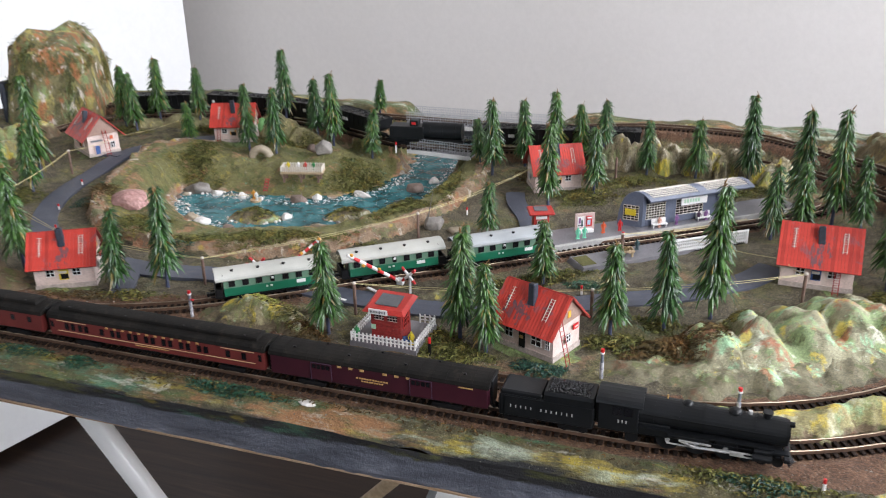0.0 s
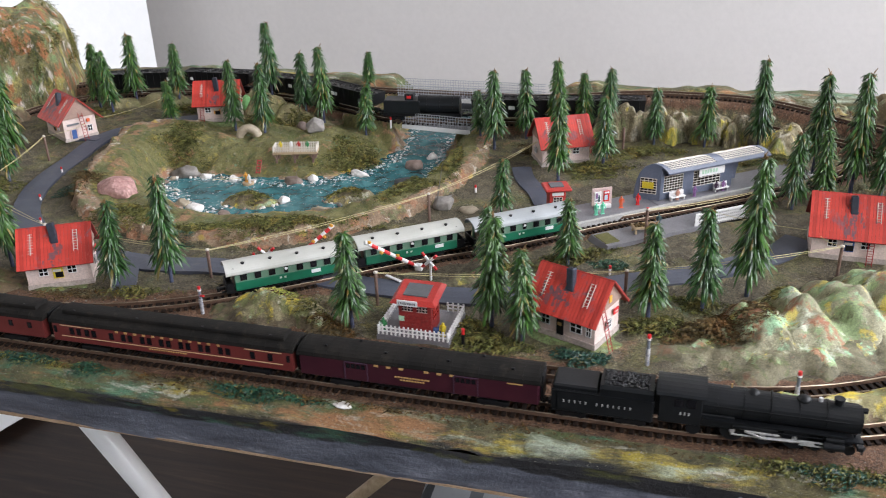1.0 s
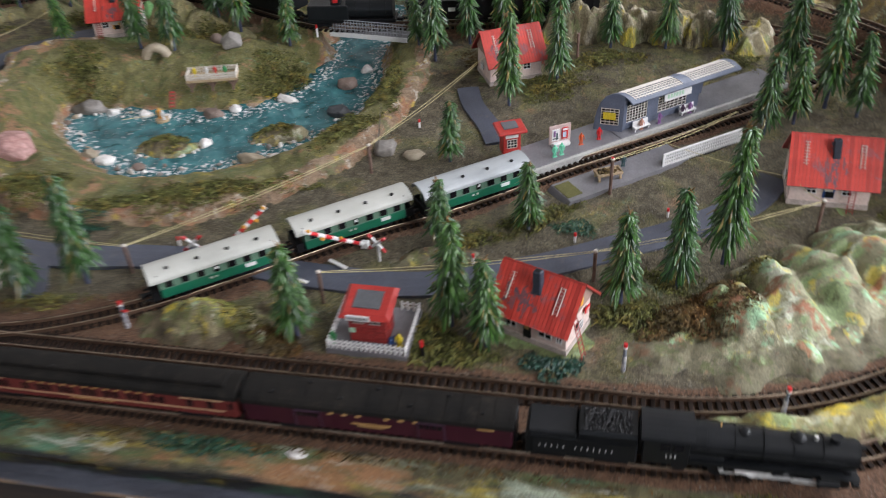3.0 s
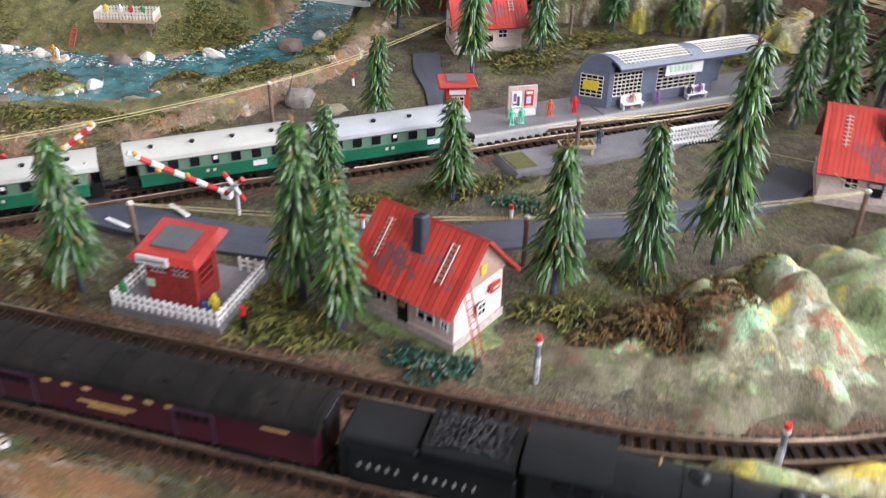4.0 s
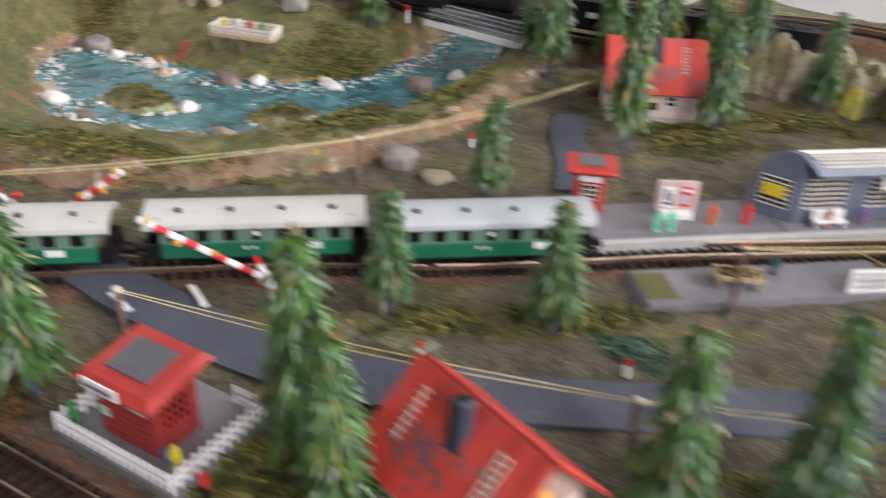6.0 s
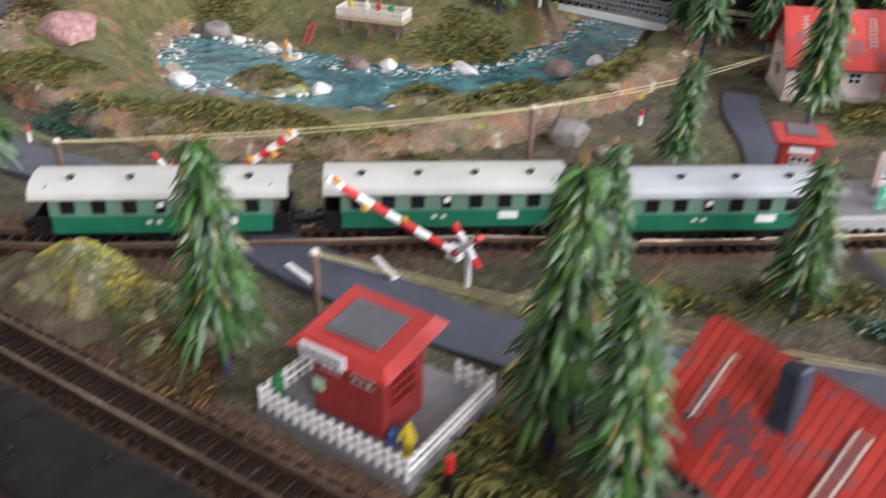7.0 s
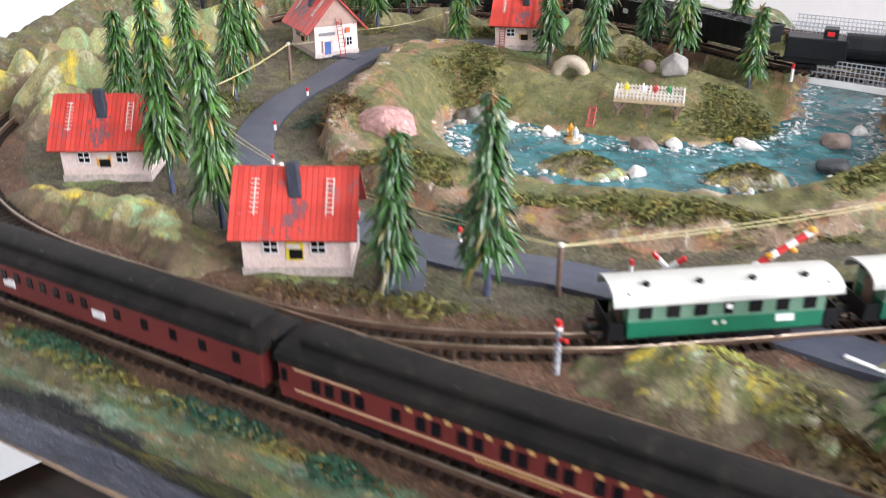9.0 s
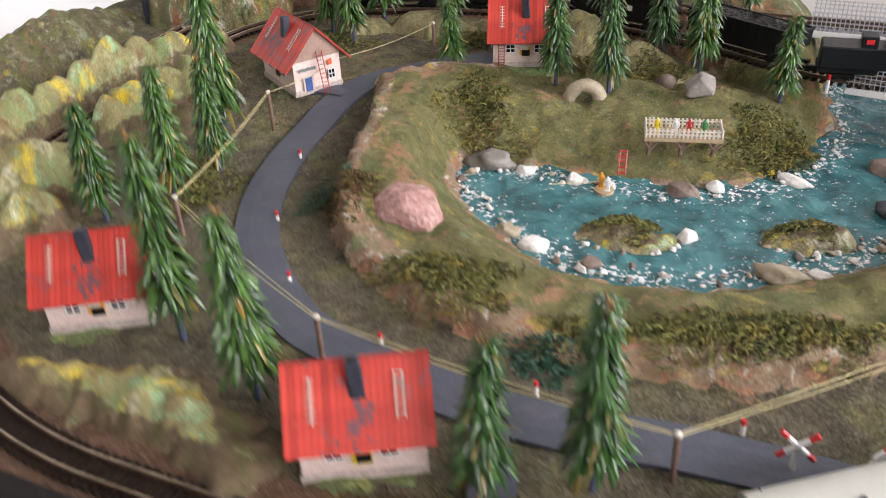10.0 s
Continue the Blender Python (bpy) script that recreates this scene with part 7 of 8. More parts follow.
def flora():
    olive, dry = "tangled olive moss strands on the ground", "tangled dry brown moss strands on the ground"
    for x, y, rx, ry, t, n, m in ((-0.512, 0.742, 0.022, 0.036, 25, 420, "moss"), (-0.346, 0.775, 0.034, 0.028, 10, 520, "moss"), (-0.335, 0.574, 0.062, 0.014, 17, 620, "moss"), (-0.456, 0.569, 0.03, 0.017, -10, 380, "moss"),
                                  (-0.39, 0.556, 0.02, 0.008, 5, 120, "moss"), (-0.247, 0.745, 0.014, 0.045, 8, 360, "moss"), (-0.26, 0.665, 0.014, 0.03, -35, 240, "moss"), (-0.53, 0.615, 0.014, 0.02, 30, 150, "drymoss"),
                                  (-0.145, 0.458, 0.02, 0.012, -10, 220, "moss"), (-0.16, 0.472, 0.012, 0.014, 0, 120, "moss"), (-0.004, 0.499, 0.02, 0.014, 25, 330, "drymoss"), (-0.05, 0.497, 0.018, 0.012, 10, 190, "moss"), (-0.028, 0.53, 0.014, 0.01, 0, 110, "moss"),
                                  (-0.11, 0.583, 0.028, 0.01, 35, 180, "moss"), (-0.15, 0.553, 0.02, 0.008, 35, 110, "moss"), (-0.118, 0.755, 0.03, 0.02, 20, 260, "moss"), (-0.08, 0.8, 0.04, 0.014, 25, 230, "moss"), (0.02, 0.8, 0.03, 0.014, 25, 180, "moss"),
                                  (-0.025, 0.495, 0.022, 0.012, 15, 300, "drymoss"), (-0.006, 0.515, 0.016, 0.008, 35, 220, "drymoss"), (0.018, 0.538, 0.018, 0.006, 32, 160, "moss"), (-0.39, 0.468, 0.026, 0.007, 10, 60, "moss"), (-0.43, 0.455, 0.03, 0.006, 20, 40, "drymoss"), (-0.256, 0.459, 0.018, 0.010, -10, 60, "moss"), (-0.24, 0.452, 0.014, 0.01, 0, 110, "drymoss"), (0.12, 0.61, 0.02, 0.014, 20, 170, "moss"),
                                  (-0.62, 0.61, 0.02, 0.03, 20, 180, "moss"), (-0.55, 0.84, 0.04, 0.014, 12, 240, "moss"), (-0.45, 0.825, 0.05, 0.012, 5, 260, "moss"), (-0.66, 0.80, 0.04, 0.02, 20, 200, "moss"), (-0.175, 0.80, 0.02, 0.02, 0, 130, "drymoss"),
                                  (0.03, 0.3815, 0.04, 0.005, 2, 150, "moss"), (-0.3, 0.381, 0.12, 0.003, 0, 90, "drymoss"), (-0.44, 0.381, 0.09, 0.003, 0, 90, "moss"), (-0.13, 0.381, 0.1, 0.003, 0, 40, "drymoss"), (-0.6, 0.385, 0.09, 0.006, 0, 160, "moss")):
        moss_patch(x, y, rx, ry, t, int(n * 4.2), m, olive if m == "moss" else dry, 0.006 if y > 0.39 else 0.004)
    for x, y, rx, ry, n in ((-0.55, 0.625, 0.012, 0.016, 260), (-0.405, 0.540, 0.016, 0.010, 240), (-0.091, 0.4535, 0.016, 0.008, 300), (-0.086, 0.575, 0.013, 0.007, 200), (-0.257, 0.380, 0.03, 0.004, 260), (-0.361, 0.3805, 0.012, 0.004, 130),
                            (-0.405, 0.382, 0.02, 0.004, 200), (0.035, 0.3815, 0.02, 0.005, 240), (-0.48, 0.385, 0.025, 0.004, 200), (-0.52, 0.376, 0.02, 0.004, 150)):
        moss_patch(x, y, rx, ry, 0, int(n * 3.2), "flock", "dark bluish-green flock bush on the ground", 0.0036, dome=0.0032)
    for x, y in ((-0.325, 0.742), (-0.345, 0.752)):
        moss_patch(x, y, 0.005, 0.004, 0, 60, "yellowflock", "yellow flower tuft", 0.003)
    # a pale green round shrub beside the house
    bm = bmesh.new()
    pebble(bm, (0, 0, 0.008), (0.0075, 0.0075, 0.010), 5, 1.0, 3, 0.25)
    ob = part("shrub", bm, "mintflock", smooth=True)
    ob.matrix_world = pose(-0.492, 0.842, ground_at(-0.492, 0.842))
    tagged(ob, "rounded pale green foam shrub beside the house", "shrub")
    for x, y, rx in ((-0.284, 0.4635, 0.013), (-0.276, 0.462, 0.010), (0.008, 0.503, 0.006), (-0.67, 0.548, 0.008), (-0.684, 0.668, 0.008)):
        moss_patch(x, y, rx, rx * 0.6, 0, 90, "limeflock", "yellow-green flock on the hill's tip", 0.0022, dome=0.0006)
    # white stones along the shore
    rnd = random.Random(91)
    bm = bmesh.new()
    ring = resample(np.array(POOL + POOL[:1]), 0.0022)
    for x, y in ring:
        if y < 0.83 and rnd.random() < 0.62 and waves(x, y, 60, 93) > -0.35:
            r = 0.0004 + 0.0013 * rnd.random() ** 2.2
            pebble(bm, (x + rnd.gauss(0, 0.004), y + rnd.gauss(0, 0.004), WATER + rnd.uniform(-0.0004, 0.0014)), (r, r * rnd.uniform(0.7, 1), r), rnd.random() * 50, 0.8, 1, 0.5)
    tagged(part("shingle", bm, "quartz"), "small white stones along the water's edge", "stones", kind="stuff")
    # loose chips and grit
    rnd = random.Random(77)
    bm = bmesh.new()
    for i in range(3600):
        x, y = rnd.uniform(-0.7, 0.18), rnd.uniform(0.37, 0.84)
        s = rnd.uniform(0.00018, 0.00048)
        box(bm, (x, y, float(0)), (s * 2, s * 1.4, s), 0, rnd.uniform(0, 180))
    bm.verts.ensure_lookup_table()
    co = np.array([v.co[:] for v in bm.verts])
    mid = co.reshape(-1, 8, 3).mean(1)
    zz = np.repeat(height(mid[:, 0], mid[:, 1]), 8)
    for v, z in zip(bm.verts, zz):
        v.co.z += z + 0.0003
    tagged(part("gravel", bm, "grit"), "loose pale grit scattered over the ground", "gravel", kind="stuff")


# ---- kiosk, station and bridge ----
def fence(parent, pts, height, material="whiteplastic", gap=0.0029, z=0.0):
    for (ax, ay), (bx, by) in zip(pts, pts[1:]):
        a, b = Vector((ax, ay, z)), Vector((bx, by, z))
        d = (b - a).normalized()
        n = max(2, int((b - a).length / gap))
        rails = bmesh.new()
        for f in (0.38, 0.75):
            rod(rails, a + Vector((0, 0, height * f)), b + Vector((0, 0, height * f)), 0.0005, n=4)
        part("fence_rail", rails, material, parent)
        for i in range(n + 1):
            c = a.lerp(b, i / n)
            bm = bmesh.new()
            box(bm, (c.x, c.y, c.z + height / 2), (0.0012, 0.0008, height), 0.0002, math.degrees(math.atan2(d.y, d.x)))
            part("picket", bm, material, parent)


def kiosk():
    z0 = ground_at(-0.19, 0.468)
    plot = thing("garden_plot", "grey concrete garden plot with a white picket fence", "garden plot", at=pose(-0.1890, 0.4668, z0, 0, 0, -1) @ Matrix.Diagonal((0.91, 0.95, 1, 1)))
    slab = bmesh.new()
    prism(slab, [(-0.0245, -0.003), (0.0245, -0.003), (0.0245, 0.0035), (-0.0245, 0.0035)], -0.0195, 0.020, "y")
    part("slab", slab, "platform", plot)
    fence(plot, [(-0.012, 0.0185), (-0.0235, 0.0185), (-0.0235, -0.0185), (0.0235, -0.0185), (0.0235, 0.0185), (0.0125, 0.0185)], 0.0065, z=0.0035)
    k = thing("kiosk", "dark red brick kiosk with a flat red roof and grey hatch", "kiosk", at=pose(-0.1893, 0.4638, z0 + 0.0035, 0, 0, -1))
    part("wall", boxes(((0, 0, 0.0112), (0.0205, 0.0155, 0.0224)), bevel=0.0003), "brick", k)
    up = 0.0028
    bm = bmesh.new()
    w, d = 0.0141, 0.0122
    v = [bm.verts.new((x, y, z + up)) for x, y, z in ((-w, -d, 0.0175), (w, -d, 0.0175), (w, d, 0.0205), (-w, d, 0.0205), (-w * 0.82, -d * 0.8, 0.0198), (w * 0.82, -d * 0.8, 0.0198), (w * 0.82, d * 0.8, 0.0228), (-w * 0.82, d * 0.8, 0.0228))]
    for f in ((0, 1, 2, 3), (4, 5, 6, 7), (0, 1, 5, 4), (1, 2, 6, 5), (2, 3, 7, 6), (3, 0, 4, 7)):
        bm.faces.new([v[i] for i in f])
    roof = part("roof", bm, "red", k, "red overhanging roof")
    hatch = boxes(((0, 0.0, 0.0215 + up), (0.0148, 0.0125, 0.0008)))
    bmesh.ops.rotate(hatch, verts=hatch.verts, cent=(0, 0, 0.0213 + up), matrix=Matrix.Rotation(math.atan2(0.003, 2 * d), 3, "X"))
    part("roof_hatch", hatch, "dkslate", roof, "flat grey roof hatch")
    sign = boxes(((-0.003, -d - 0.0004, 0.0188 + up), (0.0125, 0.0007, 0.0034)))
    sg = part("sign", sign, "whiteplastic", k, "pale signboard with dark lettering bars")
    for i in range(10):
        part("letter_bar", boxes(((-0.0078 + i * 0.00105, -d - 0.0009, 0.0188 + up), (0.00045, 0.0003, 0.0011 if i % 3 else 0.0016))), "dkslate", sg)
    for s in (-1, 1):
        win = part("window", boxes(((s * 0.0045, -0.0079, 0.0158), (0.0062, 0.0005, 0.0036))), "glass", k)
        for dx in (-0.002, 0, 0.002):
            part("glazing_bar", boxes(((s * 0.0045 + dx, -0.0082, 0.0158), (0.0004, 0.0004, 0.0038))), "pinkpale", win)
        for dz in (-0.0018, 0.0, 0.0018):
            part("glazing_bar", boxes(((s * 0.0045, -0.0082, 0.0158 + dz), (0.0064, 0.0004, 0.0004))), "pinkpale", win)
    side = part("window", boxes(((0.0104, -0.001, 0.0128), (0.0005, 0.009, 0.0085))), "glass", k)
    for dy in (-0.0053, -0.0031, -0.001, 0.0011, 0.0033):
        part("glazing_bar", boxes(((0.0107, dy, 0.0128), (0.0004, 0.0005, 0.0087))), "red", side)
    for dz in (-0.0042, -0.0014, 0.0014, 0.0042):
        part("glazing_bar", boxes(((0.0107, -0.001, 0.0128 + dz), (0.0004, 0.009, 0.0005))), "red", side)
    for i in range(5):
        part("brick_course", boxes(((0, -0.0079, 0.002 + i * 0.0023), (0.0196, 0.0005, 0.0016))), "brick", k)
    part("notice", boxes(((-0.0085, -0.008, 0.0085), (0.0034, 0.0004, 0.0032))), "mintpale", k, "pale green notice")
    figure(-0.2085, 0.4535, z0 + 0.0035, 0.009, "leafgreen", "plain green figurine inside the fence")
    figure(-0.1725, 0.4555, z0 + 0.0035, 0.009, "yellow", "plain yellow figurine beside the kiosk")
    bm = boxes(((0, 0, 0.002), (0.005, 0.003, 0.004)), bevel=0.0006)
    ob = part("crate", bm, "blue")
    ob.matrix_world = pose(-0.1765, 0.4575, z0 + 0.0035, 0, 0, 30)
    tagged(ob, "small blue crate beside the kiosk wall", "crate")


def figure(x, y, z, tall, material, label, turn=0.0):
    bm = bmesh.new()
    h = tall
    box(bm, (0, 0, h * 0.015), (h * 0.34, h * 0.24, h * 0.03), h * 0.01)
    for s in (-1, 1):
        rod(bm, (s * h * 0.085, 0, 0), (s * h * 0.06, 0, h * 0.46), h * 0.055, h * 0.075, 7)
        rod(bm, (s * h * 0.15, 0, h * 0.77), (s * h * 0.21, -h * 0.05, h * 0.56), h * 0.048, h * 0.042, 6)
        rod(bm, (s * h * 0.21, -h * 0.05, h * 0.56), (s * h * 0.17, -h * 0.13, h * 0.43), h * 0.04, h * 0.032, 6)
    rod(bm, (0, 0, h * 0.42), (0, 0, h * 0.62), h * 0.125, h * 0.12, 9)
    rod(bm, (0, 0, h * 0.6), (0, 0, h * 0.8), h * 0.125, h * 0.15, 9)
    rod(bm, (0, 0, h * 0.79), (0, 0, h * 0.85), h * 0.09, h * 0.05, 8)
    pebble(bm, (0, 0, h * 0.91), (h * 0.078, h * 0.085, h * 0.1), 1, 1.0, 2, 0.1)
    ob = part("figurine", bm, material)
    ob.matrix_world = pose(x, y, z, 0, 0, turn)
    tagged(ob, label, "figurine", "small figurines")


AX = radians(38.3)
AXIS, SIDE = Vector((math.cos(AX), math.sin(AX), 0)), Vector((-math.sin(AX), math.cos(AX), 0))
PZ = 0.0048


def bench(x, y, z, turn):
    b = thing("bench", "white plastic platform bench", "bench", "platform benches", at=pose(x, y, z, 0, 0, turn))
    part("seat", boxes(((0, -0.0014, 0.0028), (0.0135, 0.0036, 0.0009)), bevel=0.0002), "whiteplastic", b)
    part("backrest", boxes(((0, 0.0006, 0.005), (0.0135, 0.0008, 0.0038)), bevel=0.0002), "whiteplastic", b)
    for s in (-1, 1):
        part("leg", boxes(((s * 0.0058, -0.0008, 0.0012), (0.0009, 0.0034, 0.0024))), "whiteplastic", b)


def station():
    base = Vector((-0.118, 0.6215, 0))
    def at(u, v, z=0.0):
        p = base + AXIS * u + SIDE * v
        return (p.x, p.y, z)
    pl = thing("station_platform", "long grey station platform with a pale edge", "platform", kind="structure", at=Matrix.Translation(base) @ Matrix.Rotation(AX, 4, "Z"))
    part("slab", boxes(((0.04, 0.0236, 0.001), (0.08, 0.0292, 0.0076)), ((0.158, 0.0236, 0.001), (0.1555, 0.0292, 0.0076)), bevel=0.0005), "platform", pl)
    part("platform_edge", boxes(((0.118, 0.0076, 0.0012), (0.236, 0.0026, 0.0078)), bevel=0.0004), "paleslab", pl, "pale concrete platform edge")
    lo = thing("low_platform", "pale grey low platform beside the track", "platform", kind="structure", at=Matrix.Translation(base) @ Matrix.Rotation(AX, 4, "Z"))
    bm = bmesh.new()
    prism(bm, [(0.004, -0.002), (0.09, -0.002), (0.105, 0.0026), (0.008, 0.0026)], -0.0335, -0.0105, "y")
    part("slab", bm, "platform", lo)
    part("turf_patch", boxes(((0.0145, -0.021, 0.0024), (0.012, 0.017, 0.0012)), bevel=0.0004), "turf", lo, "olive turf patch")
    # the arched shelter
    s = thing("station_shelter", "blue-grey station shelter with an arched lattice roof", "station building")
    left, right = Vector((-0.0805, 0.690, PZ)), Vector((-0.0605, 0.6875, PZ))
    e = (right - left)
    wide = e.length
    e.normalize()
    out = [(0.0, 0.0), (0.0007, 0.009), (0.0021, 0.0165), (0.0044, 0.0225), (0.0078, 0.027), (0.012, 0.0295), (0.0162, 0.0297), (0.0205, 0.028), (0.0242, 0.0252), (0.0262, 0.0228)]
    long = 0.099
    sweepv = AXIS * long

    def skin(o0, o1, u0, u1, thick=0.0009, raise_=0.0):
        bm = bmesh.new()
        rows = []
        for (x, z) in out[o0:o1 + 1]:
            p = left + e * x + Vector((0, 0, z + raise_))
            rows.append([bm.verts.new(p + AXIS * u) for u in (u0, u1)] + [bm.verts.new(p + AXIS * u - Vector((0, 0, thick)) + SIDE * thick * 0.3) for u in (u1, u0)])
        for a, b in zip(rows, rows[1:]):
            for i in range(4):
                bm.faces.new((a[i], a[(i + 1) % 4], b[(i + 1) % 4], b[i]))
        bm.faces.new(rows[0])
        bm.faces.new(rows[-1][::-1])
        return bm
    part("vault", skin(0, 5, 0.0, long), "greyblue", s)
    for u0, u1 in ((0.0, 0.004), (0.047, 0.055), (0.095, 0.099)):
        part("roof_band", skin(5, 9, u0, u1, 0.0012, 0.0003), "greyblue", s)
    part("eave_band", skin(8, 9, 0.0, long, 0.0012, 0.0002), "greyblue", s)
    part("roof_glazing", skin(5, 8, 0.003, 0.096, 0.0003, -0.0008), "greyglass", s, "grey glazing under the lattice")
    for u0, u1 in ((0.004, 0.047), (0.055, 0.095)):
        for i in range(7):
            f = 5.15 + i * 0.43
            o = int(f)
            x, z = (out[o][k] + (out[o + 1][k] - out[o][k]) * (f - o) for k in (0, 1))
            p = left + e * x + Vector((0, 0, z + 0.0002))
            part("lattice_bar", rods((p + AXIS * u0, p + AXIS * u1, 0.00038), n=4), "pale", s)
        for i in range(16):
            u = u0 + (u1 - u0) * (i + 0.5) / 16
            bm = bmesh.new()
            for o in range(5, 8):
                a, b = (left + e * out[k][0] + Vector((0, 0, out[k][1])) + AXIS * u for k in (o, o + 1))
                rod(bm, a, b, 0.00022, n=4)
            part("lattice_rib", bm, "pale", s)
    # the near end panel, a sheet with a barred window
    bm = bmesh.new()
    poly = [left + e * x + Vector((0, 0, z)) for x, z in out[:8]] + [right + Vector((0, 0, 0.0265)), right]
    back = [p + SIDE * 0.001 for p in poly]
    va, vb = [bm.verts.new(p) for p in poly], [bm.verts.new(p) for p in back]
    bm.faces.new(va)
    bm.faces.new(vb[::-1])
    for i in range(len(va)):
        j = (i + 1) % len(va)
        bm.faces.new((va[i], va[j], vb[j], vb[i]))
    end = part("end_panel", bm, "greyblue", s)

    def barred(origin, along, w, h, n, m, normal):
        g = part("window", bmesh.new(), "glass", s)
        bm = bmesh.new()
        c = [origin, origin + along * w, origin + along * w + Vector((0, 0, h)), origin + Vector((0, 0, h))]
        vs = [bm.verts.new(p + normal * 0.0003) for p in c] + [bm.verts.new(p - normal * 0.0003) for p in c]
        for f in ((0, 1, 2, 3), (7, 6, 5, 4), (0, 1, 5, 4), (1, 2, 6, 5), (2, 3, 7, 6), (3, 0, 4, 7)):
            bm.faces.new([vs[i] for i in f])
        bm.to_mesh(g.data)
        bm.free()
        for i in range(n + 1):
            z = Vector((0, 0, h * i / n))
            part("window_bar", rods((origin + z + normal * 0.0005, origin + along * w + z + normal * 0.0005, 0.00032), n=4), "pale", g)
        for i in range(m + 1):
            a = origin + along * (w * i / m) + normal * 0.0005
            part("window_bar", rods((a, a + Vector((0, 0, h)), 0.00025), n=4), "pale", g)
    nrm = Vector((e.y, -e.x, 0))
    barred(left + e * 0.0045 + Vector((0, 0, 0.0055)), e, 0.0125, 0.0125, 6, 4, nrm)
    sg = part("yellow_sign", bmesh.new(), "yellow", s, "yellow notice on the end window")
    bm = bmesh.new()
    c = left + e * 0.0105 + Vector((0, 0, 0.0125)) + nrm * 0.0012
    box(bm, c, (0.0088, 0.0006, 0.0052), 0, math.degrees(math.atan2(e.y, e.x)))
    bm.to_mesh(sg.data)
    bm.free()
    # front wall, set back under the eave
    fw = right + SIDE * 0.002
    ang = math.degrees(AX)
    for u0, u1 in ((0.0, 0.004), (0.022, 0.032), (0.058, 0.07)):
        c = fw + AXIS * ((u0 + u1) / 2)
        part("front_pier", box(bmesh.new(), (c.x, c.y, PZ + 0.013), (u1 - u0, 0.0016, 0.026), 0.0002, ang), "greyblue", s)
    for u0, u1 in ((0.004, 0.022), (0.032, 0.058)):
        c = fw + AXIS * ((u0 + u1) / 2)
        part("sill_panel", box(bmesh.new(), (c.x, c.y, PZ + 0.0028), (u1 - u0, 0.0016, 0.0056), 0.0002, ang), "greyblue", s)
        barred(fw + AXIS * u0 + Vector((0, 0, 0.0058)), AXIS, u1 - u0, 0.013, 6, 7, -SIDE)
    c = fw + AXIS * 0.047 - SIDE * 0.0035
    name = part("name_board", box(bmesh.new(), (c.x, c.y, PZ + 0.0185), (0.0245, 0.0009, 0.0078), 0.0001, ang), "whiteplastic", s, "white name board with pale green lettering bars")
    for i in range(6):
        q = c + AXIS * (-0.009 + i * 0.0026) - SIDE * 0.0006
        part("letter_bar", box(bmesh.new(), (q.x, q.y, PZ + 0.0182), (0.0015, 0.0004, 0.003), 0, ang), "mintpale", name)
    for u in (0.014, 0.056):
        p = fw + AXIS * u - SIDE * 0.0045
        bench(p.x, p.y, PZ, ang)
    for u, v, m, lab in ((0.014, 0.0058, "skin", "plain salmon figurine seated on the bench"), (0.030, 0.006, "purple", "plain purple figurine on the platform"),
                         (0.051, 0.006, "darkplum", "plain dark figurine beside the bench"), (0.058, 0.0058, "purple", "plain purple figurine on the bench"), ):
        p = fw + AXIS * u - SIDE * v
        figure(p.x, p.y, PZ, 0.0088, m, lab, ang)
    for x, y, m, lab in ((-0.0885, 0.668, "orangered", "plain orange-red figurine on the platform"), (-0.0765, 0.6765, "brightred", "plain red figurine beside the shelter"), (-0.1055, 0.650, "mint", "plain mint-green figurine on the platform"), (-0.101, 0.6535, "mint", "plain mint-green figurine on the platform")):
        figure(x, y, PZ, 0.0095, m, lab, 30)
    p = at(0.062, -0.017)
    figure(p[0], p[1], 0.0026, 0.0085, "darkteal", "plain dark figurine on the low platform")
    # ticket booth
    k = thing("ticket_booth", "small red booth with a flat red roof and grey hatch", "booth", at=pose(-0.137, 0.655, PZ, 0, 0, 22))
    part("wall", boxes(((0, 0, 0.0085), (0.0125, 0.0105, 0.017)), bevel=0.0003), "red", k)
    rf = part("roof", boxes(((0, 0, 0.0184), (0.0205, 0.0185, 0.0022)), bevel=0.0008), "red", k)
    part("roof_hatch", boxes(((0, 0.001, 0.0197), (0.0105, 0.0095, 0.0008))), "dkslate", rf, "flat grey roof hatch")
    part("notice", boxes(((0, -0.0056, 0.0146), (0.0088, 0.0006, 0.0026))), "whiteplastic", k, "white sign strip")
    bw = part("window", boxes(((0, -0.0055, 0.0088), (0.0068, 0.0005, 0.0065))), "glass", k)
    for dx in (-0.0034, -0.0011, 0.0011, 0.0034):
        part("glazing_bar", boxes(((dx, -0.0058, 0.0088), (0.0004, 0.0004, 0.0068))), "pale", bw)
    for dz in (-0.0032, -0.0011, 0.0011, 0.0032):
        part("glazing_bar", boxes(((0, -0.0058, 0.0088 + dz), (0.007, 0.0004, 0.0004))), "pale", bw)
    # poster board
    b = thing("poster_board", "pale poster board with a red and a white poster", "notice board", at=pose(-0.1035, 0.667, PZ, 0, 0, 30))
    part("panel", boxes(((0, 0, 0.0085), (0.0165, 0.0012, 0.0145)), bevel=0.0003), "pinkpale", b)
    part("poster", boxes(((-0.0035, -0.0008, 0.0085), (0.0056, 0.0005, 0.009))), "whiteplastic", b)
    part("poster", boxes(((0.0035, -0.0008, 0.0088), (0.0048, 0.0005, 0.0088))), "brightred", b, "red poster")
